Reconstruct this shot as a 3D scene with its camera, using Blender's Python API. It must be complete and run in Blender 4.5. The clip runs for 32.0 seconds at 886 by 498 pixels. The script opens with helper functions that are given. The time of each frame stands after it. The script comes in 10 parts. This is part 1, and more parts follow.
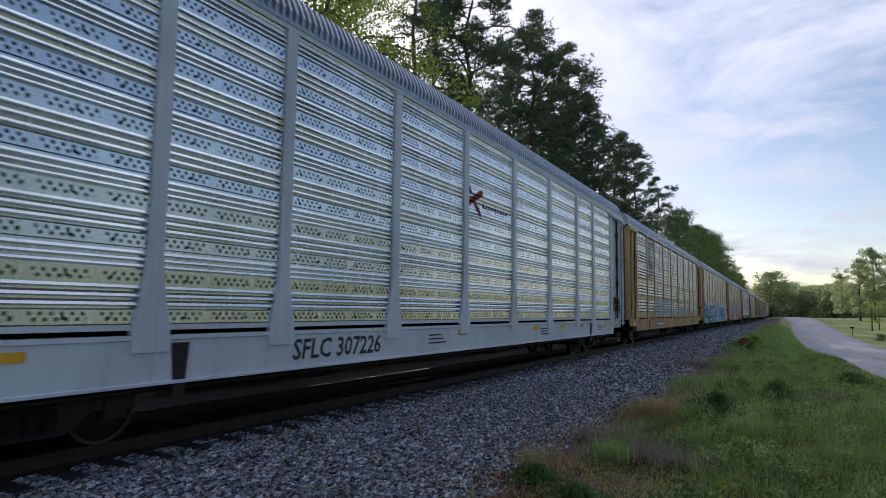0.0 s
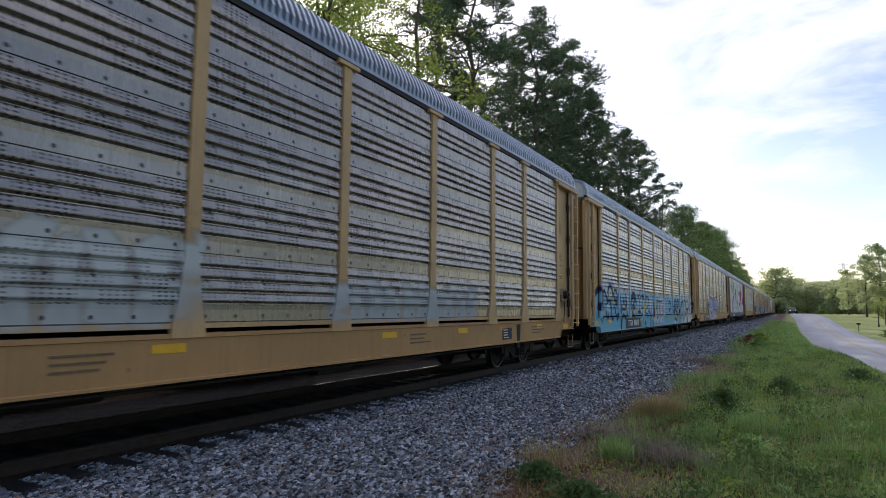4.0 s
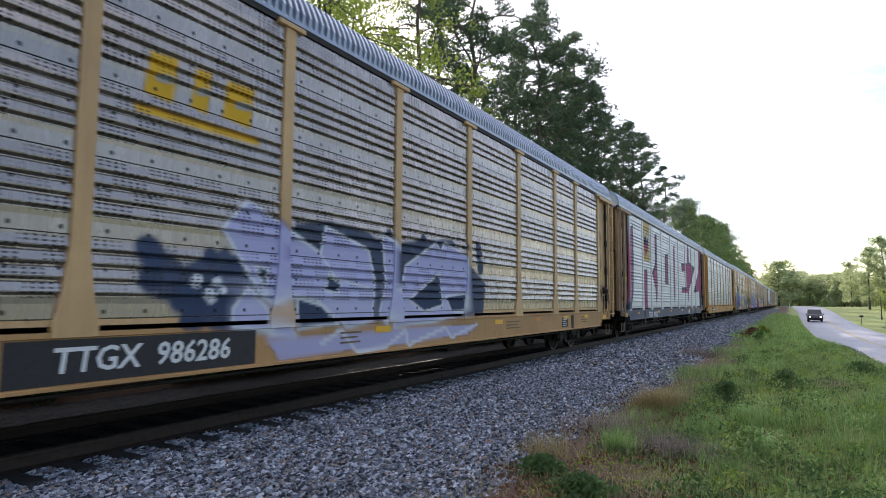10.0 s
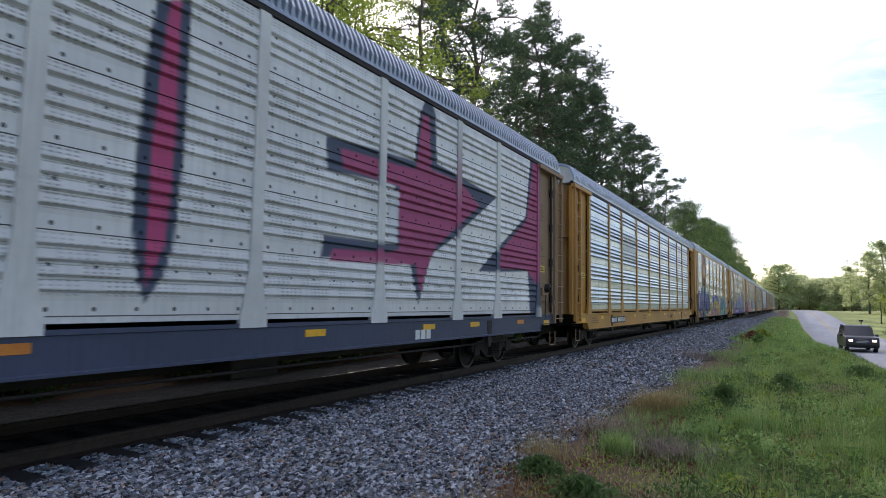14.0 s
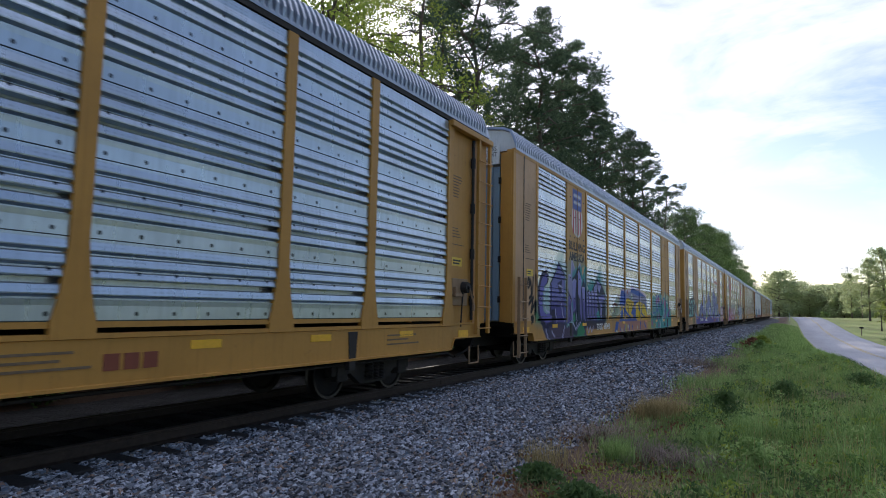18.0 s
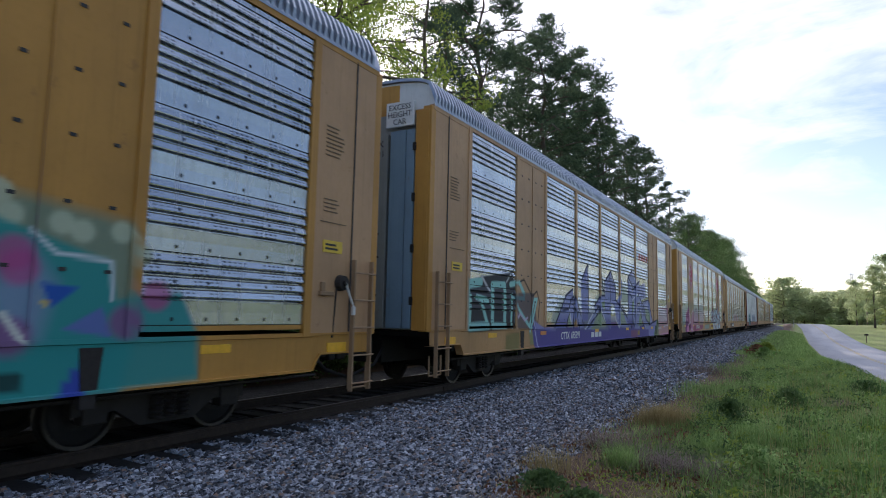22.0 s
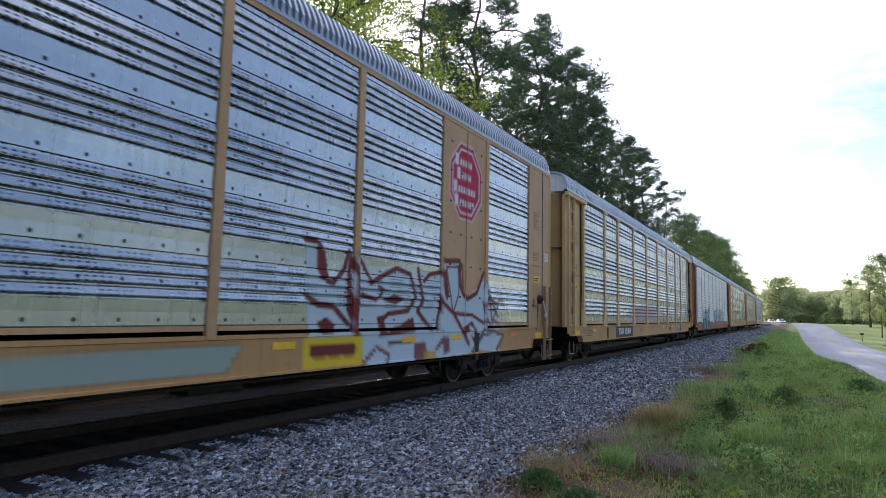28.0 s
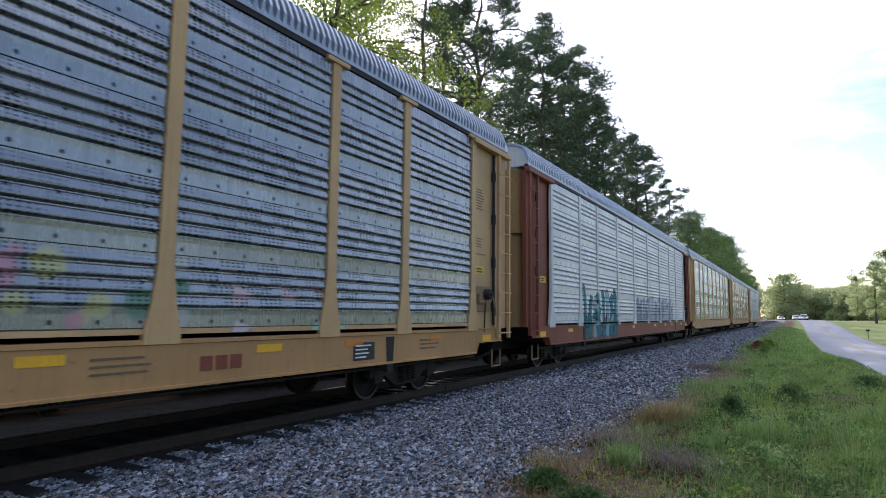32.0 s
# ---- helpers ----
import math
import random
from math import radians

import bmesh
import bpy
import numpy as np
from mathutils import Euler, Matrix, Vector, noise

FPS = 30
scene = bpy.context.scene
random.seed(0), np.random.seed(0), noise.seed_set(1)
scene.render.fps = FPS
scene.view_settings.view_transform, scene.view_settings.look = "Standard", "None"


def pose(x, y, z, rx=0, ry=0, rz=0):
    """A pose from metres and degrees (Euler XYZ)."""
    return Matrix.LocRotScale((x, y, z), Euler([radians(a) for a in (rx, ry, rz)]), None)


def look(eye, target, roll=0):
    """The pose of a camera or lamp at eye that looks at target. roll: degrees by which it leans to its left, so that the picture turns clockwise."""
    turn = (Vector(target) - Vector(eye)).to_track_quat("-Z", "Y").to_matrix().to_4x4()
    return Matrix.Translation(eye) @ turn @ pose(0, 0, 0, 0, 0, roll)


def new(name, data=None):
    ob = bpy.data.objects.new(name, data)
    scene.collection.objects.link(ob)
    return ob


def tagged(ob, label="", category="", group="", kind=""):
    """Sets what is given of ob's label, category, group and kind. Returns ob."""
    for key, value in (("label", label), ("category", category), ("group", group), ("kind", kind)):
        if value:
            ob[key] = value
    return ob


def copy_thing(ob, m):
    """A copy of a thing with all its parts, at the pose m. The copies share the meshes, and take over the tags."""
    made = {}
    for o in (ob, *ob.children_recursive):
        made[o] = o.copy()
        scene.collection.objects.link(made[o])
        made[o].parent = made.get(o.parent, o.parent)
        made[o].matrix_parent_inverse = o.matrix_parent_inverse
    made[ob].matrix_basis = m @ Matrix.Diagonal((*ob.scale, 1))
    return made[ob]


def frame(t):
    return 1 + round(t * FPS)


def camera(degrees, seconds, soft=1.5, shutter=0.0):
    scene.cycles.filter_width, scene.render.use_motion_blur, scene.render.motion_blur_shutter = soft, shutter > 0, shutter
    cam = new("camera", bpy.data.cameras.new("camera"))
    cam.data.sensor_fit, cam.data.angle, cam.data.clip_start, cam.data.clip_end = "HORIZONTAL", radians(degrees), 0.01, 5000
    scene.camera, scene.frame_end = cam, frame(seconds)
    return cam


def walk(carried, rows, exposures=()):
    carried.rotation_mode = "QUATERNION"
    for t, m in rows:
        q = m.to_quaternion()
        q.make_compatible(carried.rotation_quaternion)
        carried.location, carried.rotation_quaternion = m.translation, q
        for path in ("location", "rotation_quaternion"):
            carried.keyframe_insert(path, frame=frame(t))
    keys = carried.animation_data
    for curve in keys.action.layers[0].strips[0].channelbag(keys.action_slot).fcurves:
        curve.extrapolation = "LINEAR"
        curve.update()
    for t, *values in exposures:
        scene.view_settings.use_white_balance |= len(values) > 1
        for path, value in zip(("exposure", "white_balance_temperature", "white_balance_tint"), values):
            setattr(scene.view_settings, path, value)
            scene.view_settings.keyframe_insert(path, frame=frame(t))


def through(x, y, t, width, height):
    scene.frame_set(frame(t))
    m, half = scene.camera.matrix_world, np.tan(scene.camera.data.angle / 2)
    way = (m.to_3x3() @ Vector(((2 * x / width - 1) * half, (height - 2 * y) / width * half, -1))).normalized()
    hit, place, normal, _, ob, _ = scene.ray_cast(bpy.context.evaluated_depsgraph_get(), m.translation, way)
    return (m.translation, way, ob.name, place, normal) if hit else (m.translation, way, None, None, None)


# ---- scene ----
cam = camera(71.0, 32.0, soft=0.45, shutter=0.15)
CAM_Z = 1.565
PATH = [
    (0, pose(0, 0, CAM_Z, 95.54, -0.81, 28.66)),
    (0.5, pose(0, 0, CAM_Z, 95.49, -0.90, 28.59)),
    (1, pose(0, 0, CAM_Z, 95.39, -0.94, 28.71)),
    (1.5, pose(0, 0, CAM_Z, 95.21, -0.80, 28.55)),
    (2, pose(0, 0, CAM_Z, 95.20, -0.80, 28.70)),
    (2.5, pose(0, 0, CAM_Z, 95.12, -0.84, 28.71)),
    (4.5, pose(0, 0, CAM_Z, 95.47, -0.51, 29.14)),
    (5, pose(0, 0, CAM_Z, 95.56, -0.70, 28.92)),
    (5.5, pose(0, 0, CAM_Z, 95.39, -0.77, 29.26)),
    (6, pose(0, 0, CAM_Z, 95.47, -0.78, 29.29)),
    (6.5, pose(0, 0, CAM_Z, 95.32, -0.60, 29.27)),
    (7, pose(0, 0, CAM_Z, 95.13, -0.57, 28.90)),
    (7.5, pose(0, 0, CAM_Z, 95.01, -0.30, 28.92)),
    (8, pose(0, 0, CAM_Z, 94.95, -0.37, 28.98)),
    (8.5, pose(0, 0, CAM_Z, 95.05, -0.36, 29.24)),
    (9, pose(0, 0, CAM_Z, 94.88, -0.45, 29.23)),
    (9.5, pose(0, 0, CAM_Z, 94.71, -0.40, 29.08)),
    (10, pose(0, 0, CAM_Z, 94.75, -0.41, 29.29)),
    (10.5, pose(0, 0, CAM_Z, 94.77, -0.58, 29.35)),
    (11, pose(0, 0, CAM_Z, 94.95, -0.56, 29.44)),
    (11.5, pose(0, 0, CAM_Z, 95.05, -0.57, 29.39)),
    (12, pose(0, 0, CAM_Z, 94.97, -0.70, 29.37)),
    (12.5, pose(0, 0, CAM_Z, 94.75, -0.76, 29.32)),
    (13, pose(0, 0, CAM_Z, 94.75, -0.80, 29.33)),
    (13.5, pose(0, 0, CAM_Z, 94.75, -0.78, 29.35)),
    (14, pose(0, 0, CAM_Z, 94.81, -0.93, 29.27)),
    (14.5, pose(0, 0, CAM_Z, 95.05, -0.94, 29.20)),
    (15, pose(0, 0, CAM_Z, 95.10, -1.03, 29.13)),
    (15.5, pose(0, 0, CAM_Z, 95.06, -0.86, 29.31)),
    (17.5, pose(0, 0, CAM_Z, 95.27, -1.05, 29.42)),
    (18, pose(0, 0, CAM_Z, 95.33, -1.10, 29.26)),
    (18.5, pose(0, 0, CAM_Z, 95.53, -1.06, 29.36)),
    (19, pose(0, 0, CAM_Z, 95.60, -1.06, 29.31)),
    (19.5, pose(0, 0, CAM_Z, 95.48, -0.99, 29.28)),
    (20, pose(0, 0, CAM_Z, 95.66, -1.09, 29.38)),
    (20.5, pose(0, 0, CAM_Z, 95.77, -1.20, 29.48)),
    (21, pose(0, 0, CAM_Z, 95.83, -1.14, 29.36)),
    (21.5, pose(0, 0, CAM_Z, 95.92, -1.21, 29.45)),
    (22, pose(0, 0, CAM_Z, 95.87, -1.23, 29.54)),
    (22.5, pose(0, 0, CAM_Z, 96.01, -1.19, 29.55)),
    (23, pose(0, 0, CAM_Z, 96.00, -1.30, 29.48)),
    (23.5, pose(0, 0, CAM_Z, 96.02, -1.23, 29.40)),
    (24, pose(0, 0, CAM_Z, 95.97, -1.18, 29.48)),
    (24.5, pose(0, 0, CAM_Z, 96.05, -1.19, 29.43)),
    (25, pose(0, 0, CAM_Z, 96.00, -1.18, 29.54)),
    (25.5, pose(0, 0, CAM_Z, 96.03, -1.23, 29.53)),
    (26, pose(0, 0, CAM_Z, 95.96, -1.17, 29.41)),
    (26.5, pose(0, 0, CAM_Z, 95.83, -1.20, 29.48)),
    (28.5, pose(0, 0, CAM_Z, 95.91, -1.06, 29.14)),
    (29, pose(0, 0, CAM_Z, 95.99, -0.84, 29.16)),
    (29.5, pose(0, 0, CAM_Z, 96.08, -0.94, 29.01)),
    (30, pose(0, 0, CAM_Z, 95.92, -0.83, 29.39)),
    (30.5, pose(0, 0, CAM_Z, 96.01, -0.85, 29.57)),
    (31, pose(0, 0, CAM_Z, 96.05, -0.75, 29.54)),
    (31.5, pose(0, 0, CAM_Z, 95.86, -0.78, 29.58)),
    (32.0, pose(0, 0, CAM_Z, 95.85, -0.66, 29.64)),
]
walk(cam, PATH, exposures=[(0.0, -0.56, 6150, 18), (2.5, -0.61, 6150, 18), (4.5, 0.15, 6450, 20), (6.0, 0.40, 6450, 20), (9.0, 0.48, 6450, 20), (10.5, 0.6, 6450, 20), (12.0, 0.74, 6450, 20), (14.0, 0.3, 6450, 20), (18.0, -0.03, 6120, 20), (19.0, -0.11, 6120, 20), (21.0, -0.11, 6120, 20), (24.0, 0.30, 6120, 20), (32.0, 0.34, 6120, 20)])

# ---- light ----
SUN_AZ, SUN_EL = -36.0, 24.0


def sky_world():
    w = bpy.data.worlds.new("sky")
    w.use_nodes = True
    scene.world = w
    nt = w.node_tree
    n = nt.nodes
    n.clear()
    out = n.new("ShaderNodeOutputWorld")
    bg = n.new("ShaderNodeBackground")
    bg.inputs["Strength"].default_value = SKY
    sky = n.new("ShaderNodeTexSky")
    sky.sky_type = "NISHITA"
    sky.sun_disc = False
    sky.sun_elevation = radians(SUN_EL)
    sky.sun_rotation = radians(SUN_AZ)
    sky.air_density, sky.dust_density, sky.ozone_density = 1.0, 0.8, 1.2
    tc = n.new("ShaderNodeTexCoord")
    sep = n.new("ShaderNodeSeparateXYZ")
    nt.links.new(tc.outputs["Generated"], sep.inputs[0])

    def m(op, a, b=None):
        k = n.new("ShaderNodeMath")
        k.operation = op
        for i, v in enumerate((a, b)):
            if v is None:
                continue
            if isinstance(v, (int, float)):
                k.inputs[i].default_value = v
            else:
                nt.links.new(v, k.inputs[i])
        return k.outputs[0]
    up = m("ADD", m("MAXIMUM", sep.outputs[2], 0.0), 0.12)
    comb = n.new("ShaderNodeCombineXYZ")
    nt.links.new(m("DIVIDE", sep.outputs[0], up), comb.inputs[0])
    nt.links.new(m("DIVIDE", sep.outputs[1], up), comb.inputs[1])
    no = n.new("ShaderNodeTexNoise")
    no.inputs["Scale"].default_value = 1.5
    no.inputs["Detail"].default_value = 7
    no.inputs["Roughness"].default_value = 0.58
    no.inputs["Distortion"].default_value = 0.35
    nt.links.new(comb.outputs[0], no.inputs["Vector"])
    dot = n.new("ShaderNodeVectorMath")
    dot.operation = "DOT_PRODUCT"
    nt.links.new(tc.outputs["Generated"], dot.inputs[0])
    dot.inputs[1].default_value = (math.sin(radians(SUN_AZ)) * math.cos(radians(SUN_EL)), math.cos(radians(SUN_AZ)) * math.cos(radians(SUN_EL)), math.sin(radians(SUN_EL)))
    ramp = n.new("ShaderNodeValToRGB")
    ramp.color_ramp.elements[0].position = 0.43
    ramp.color_ramp.elements[1].position = 0.60
    nt.links.new(m("ADD", no.outputs["Fac"], m("ADD", m("MULTIPLY", m("SUBTRACT", dot.outputs["Value"], 0.8), 0.2), m("MULTIPLY", m("SUBTRACT", sep.outputs[2], 0.3), 0.22))), ramp.inputs[0])
    mix = n.new("ShaderNodeMix")
    mix.data_type = "RGBA"
    nt.links.new(m("MULTIPLY", ramp.outputs[0], 0.78), mix.inputs[0])
    nt.links.new(sky.outputs[0], mix.inputs[6])
    # cloud brighter towards the sun, and unseen overhead raised further to light the ground
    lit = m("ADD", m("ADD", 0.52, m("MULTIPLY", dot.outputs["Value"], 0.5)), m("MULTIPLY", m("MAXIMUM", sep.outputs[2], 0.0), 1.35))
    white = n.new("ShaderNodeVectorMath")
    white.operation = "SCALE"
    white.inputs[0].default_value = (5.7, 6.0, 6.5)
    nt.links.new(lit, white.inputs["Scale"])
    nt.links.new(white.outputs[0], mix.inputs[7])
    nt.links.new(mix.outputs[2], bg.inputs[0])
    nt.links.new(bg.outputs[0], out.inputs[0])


SKY = 0.165
sky_world()
sd = bpy.data.lights.new("sun", "SUN")
sd.energy, sd.angle, sd.color = 3.2, radians(0.6), (1.0, 0.9, 0.76)
sun = new("sun", sd)
sun.matrix_world = look((0, 0, 0), (-math.sin(radians(SUN_AZ)) * math.cos(radians(SUN_EL)), -math.cos(radians(SUN_AZ)) * math.cos(radians(SUN_EL)), -math.sin(radians(SUN_EL))))
sun.location = (-60, 80, 60)

# ---- materials ----


class Nodes:
    """A small helper to write node materials."""

    def __init__(self, name):
        self.mat = bpy.data.materials.new(name)
        self.mat.use_nodes = True
        self.nt = self.mat.node_tree
        self.bsdf = self.nt.nodes["Principled BSDF"]
        self.out = self.nt.nodes["Material Output"]

    def node(self, kind, **values):
        k = self.nt.nodes.new(kind)
        for key, v in values.items():
            k.inputs[key].default_value = v
        return k

    def link(self, a, b):
        self.nt.links.new(a, b)

    def math(self, op, a, b=0.0):
        k = self.nt.nodes.new("ShaderNodeMath")
        k.operation = op
        for i, v in enumerate((a, b)):
            if isinstance(v, (int, float)):
                k.inputs[i].default_value = v
            else:
                self.link(v, k.inputs[i])
        return k.outputs[0]

    def mix(self, fac, a, b, blend="MIX"):
        k = self.nt.nodes.new("ShaderNodeMix")
        k.data_type, k.blend_type = "RGBA", blend
        for i, v in ((0, fac), (6, a), (7, b)):
            if isinstance(v, (int, float)):
                k.inputs[i].default_value = v
            elif isinstance(v, tuple):
                k.inputs[i].default_value = (*v[:3], 1)
            else:
                self.link(v, k.inputs[i])
        return k.outputs[2]

    def coords(self, scale=(1, 1, 1)):
        tc = self.nt.nodes.new("ShaderNodeTexCoord")
        mp = self.nt.nodes.new("ShaderNodeMapping")
        mp.inputs["Scale"].default_value = scale
        self.link(tc.outputs["Object"], mp.inputs["Vector"])
        return mp.outputs[0]

    def noise(self, scale, detail=4.0, rough=0.6, vec=None):
        k = self.node("ShaderNodeTexNoise", Scale=scale, Detail=detail, Roughness=rough)
        self.link(vec if vec is not None else self.coords(), k.inputs["Vector"])
        return k.outputs["Fac"]

    def ramp(self, fac, lo, hi):
        k = self.nt.nodes.new("ShaderNodeMapRange")
        k.inputs["From Min"].default_value, k.inputs["From Max"].default_value = lo, hi
        self.link(fac, k.inputs["Value"])
        return k.outputs[0]

    def bump(self, height, strength=0.3, dist=0.01):
        k = self.node("ShaderNodeBump", Strength=strength, Distance=dist)
        self.link(height, k.inputs["Height"])
        self.link(k.outputs[0], self.bsdf.inputs["Normal"])

    def random(self):
        return self.nt.nodes.new("ShaderNodeObjectInfo").outputs["Random"]

    def island(self):
        return self.nt.nodes.new("ShaderNodeNewGeometry").outputs["Random Per Island"]

    def done(self, color, rough=0.6, metal=0.0, spec=0.5):
        for key, v in (("Base Color", color), ("Roughness", rough), ("Metallic", metal)):
            if isinstance(v, (int, float)):
                self.bsdf.inputs[key].default_value = v
            elif isinstance(v, tuple):
                self.bsdf.inputs[key].default_value = (*v[:3], 1)
            else:
                self.link(v, self.bsdf.inputs[key])
        if isinstance(spec, (int, float)):
            self.bsdf.inputs["Specular IOR Level"].default_value = spec
        else:
            self.link(spec, self.bsdf.inputs["Specular IOR Level"])
        return self.mat


def scaled(c, f):
    return tuple(v * f for v in c[:3])


def coat(name, color, rough=0.5, rust=0.25, spec=0.35, spray=True):
    """Weathered paint on steel, with rust streaks, dirt, and sprayed lettering over it."""
    n = Nodes(name)
    big = n.noise(0.55, 5, 0.62)
    fine = n.noise(14, 4, 0.6)
    streak = n.noise(1.0, 5, 0.65, n.coords((17, 17, 0.6)))
    c = n.mix(n.ramp(big, 0.3, 0.72), scaled(color, 0.78), scaled(color, 1.1))
    c = n.mix(n.math("MULTIPLY", n.ramp(streak, 0.52, 0.75), 0.38), c, scaled(color, 0.5))
    c = n.mix(n.math("MULTIPLY", n.ramp(n.noise(2.6, 6, 0.72), 0.63, 0.74), rust * 2), c, (0.17, 0.075, 0.03))
    c = n.mix(n.math("MULTIPLY", n.ramp(fine, 0.5, 0.8), 0.25), c, scaled(color, 0.7))
    if spray:
        c = sprayed(n, c)
    n.bump(fine, 0.12, 0.004)
    gloss = spec
    if spray:
        on = n.nt.nodes.new("ShaderNodeAttribute")
        on.attribute_name = "paint_on"
        gloss = n.math("SUBTRACT", spec, n.math("MULTIPLY", on.outputs["Fac"], spec * 0.8))
    return n.done(c, n.math("ADD", n.math("MULTIPLY", fine, 0.25), rough - 0.1), 0.0, gloss)


def sprayed(n, c):
    a = n.nt.nodes.new("ShaderNodeAttribute")
    a.attribute_name = "paint"
    f = n.nt.nodes.new("ShaderNodeAttribute")
    f.attribute_name = "paint_on"
    return n.mix(f.outputs["Fac"], c, a.outputs["Color"])


def sheet(name, color, metal=0.35, rough=0.42, holes=0.8, pitch=0.085, row=0.05, spray=True, radius=0.0125, plain_band=0.2, dirt=1.0):
    """Galvanised or painted pressed sheet with rows of punched holes and bolt heads."""
    n = Nodes(name)
    tc = n.nt.nodes.new("ShaderNodeTexCoord")
    sep = n.nt.nodes.new("ShaderNodeSeparateXYZ")
    n.link(tc.outputs["Object"], sep.inputs[0])
    y, z = sep.outputs[1], sep.outputs[2]
    big = n.noise(0.8, 4, 0.6)
    streak = n.noise(1.0, 5, 0.7, n.coords((4, 14, 0.7)))
    rows = n.noise(1.0, 3, 0.5, n.coords((0.1, 0.12, 2.4)))
    c = n.mix(n.ramp(big, 0.3, 0.7), scaled(color, 0.82), scaled(color, 1.08))
    c = n.mix(n.math("MULTIPLY", n.ramp(rows, 0.35, 0.7), 0.5 * dirt), c, scaled(color, 0.72))
    c = n.mix(n.math("MULTIPLY", n.ramp(streak, 0.46, 0.74), 0.5 * dirt), c, scaled(color, 0.6))
    c = n.mix(n.math("MULTIPLY", n.ramp(n.noise(3.1, 6, 0.75), 0.66, 0.75), 0.35), c, (0.22, 0.14, 0.08))
    if spray:
        c = sprayed(n, c)

    local = n.math("MULTIPLY", n.math("FRACT", n.math("DIVIDE", n.math("SUBTRACT", z, Z_SHEET), STACK)), STACK)

    def dots(py, pz, r, lo, rows):
        """Rows of round marks, staggered, from a height within each stack of the sheet."""
        w = n.math("DIVIDE", n.math("SUBTRACT", local, lo), pz)
        half = n.math("MULTIPLY", n.math("MODULO", n.math("FLOOR", w), 2.0), 0.5)
        u = n.math("MULTIPLY", n.math("SUBTRACT", n.math("FRACT", n.math("ADD", n.math("DIVIDE", y, py), half)), 0.5), py)
        v = n.math("MULTIPLY", n.math("SUBTRACT", n.math("FRACT", w), 0.5), pz)
        d = n.math("LESS_THAN", n.math("ADD", n.math("MULTIPLY", u, u), n.math("MULTIPLY", v, v)), r * r)
        return n.math("MULTIPLY", d, n.math("MULTIPLY", n.math("GREATER_THAN", w, 0.0), n.math("LESS_THAN", w, float(rows))))
    shiny = radius > 0.015
    if shiny:
        h = n.math("MAXIMUM", dots(pitch, row, radius, 0.03, 2), dots(pitch, row, radius, 0.445, 2))
        gap = n.math("GREATER_THAN", n.math("FRACT", n.math("DIVIDE", y, 0.69)), 0.2)
        c = n.mix(n.math("MULTIPLY", n.math("MULTIPLY", h, gap), holes), c, (0.012, 0.013, 0.016))
    else:
        lane = n.math("DIVIDE", n.math("SUBTRACT", local, plain_band), 0.044)
        dash = n.math("MULTIPLY", n.math("LESS_THAN", n.math("FRACT", n.math("DIVIDE", y, 0.082)), 0.62), n.math("LESS_THAN", n.math("FRACT", lane), 0.42))
        group = n.math("LESS_THAN", n.math("FRACT", n.math("ADD", n.math("DIVIDE", y, 0.62), n.math("MULTIPLY", n.math("FLOOR", n.math("DIVIDE", lane, 4.0)), 0.37))), 0.66)
        fade = n.ramp(n.noise(1.0, 2, 0.5, n.coords((0.1, 0.8, 1.2))), 0.30, 0.55)
        group = n.math("MULTIPLY", n.math("MULTIPLY", group, fade), n.math("GREATER_THAN", local, plain_band))
        c = n.mix(n.math("MULTIPLY", n.math("MULTIPLY", dash, group), holes), c, scaled(color, 0.10))
    bolts = n.math("MAXIMUM", dots(0.46, 0.08, 0.024, 0.03, 1), dots(0.46, 0.08, 0.022, 0.45, 1))
    seam = n.math("LESS_THAN", local, 0.010)
    c = n.mix(n.math("MULTIPLY", seam, 0.85), c, (0.02, 0.02, 0.022))
    c = n.mix(n.math("MULTIPLY", bolts, 0.9), c, (0.02, 0.022, 0.026))
    fine = n.noise(22, 3, 0.6)
    wave = n.noise(1.6, 2, 0.5)
    n.bump(n.math("ADD", n.math("MULTIPLY", fine, 0.12), n.math("MULTIPLY", wave, 0.9)), 0.3, 0.012)
    on = n.nt.nodes.new("ShaderNodeAttribute")
    on.attribute_name = "paint_on"
    bare = n.math("MULTIPLY", n.math("SUBTRACT", 1.0, on.outputs["Fac"]), metal)
    matt = n.math("MULTIPLY", on.outputs["Fac"], 0.28)
    gloss = n.math("SUBTRACT", 0.35, n.math("MULTIPLY", on.outputs["Fac"], 0.27))
    return n.done(c, n.math("ADD", n.math("ADD", n.math("MULTIPLY", streak, 0.2), rough - 0.1), matt), bare, gloss)


def plain(name, color, rough=0.6, metal=0.0, scale=9.0, vary=0.25, bump=0.2, glow=0.0):
    n = Nodes(name)
    a = n.noise(scale, 5, 0.65)
    b = n.noise(scale * 0.13, 3, 0.5)
    c = n.mix(n.ramp(a, 0.3, 0.7), scaled(color, 1 - vary), scaled(color, 1 + vary))
    c = n.mix(n.math("MULTIPLY", n.ramp(b, 0.4, 0.7), 0.5), c, scaled(color, 1 - vary))
    if bump:
        n.bump(a, bump, 0.01)
    if glow:
        n.bsdf.inputs["Emission Color"].default_value = (*color[:3], 1)
        n.bsdf.inputs["Emission Strength"].default_value = glow
    return n.done(c, rough, metal)


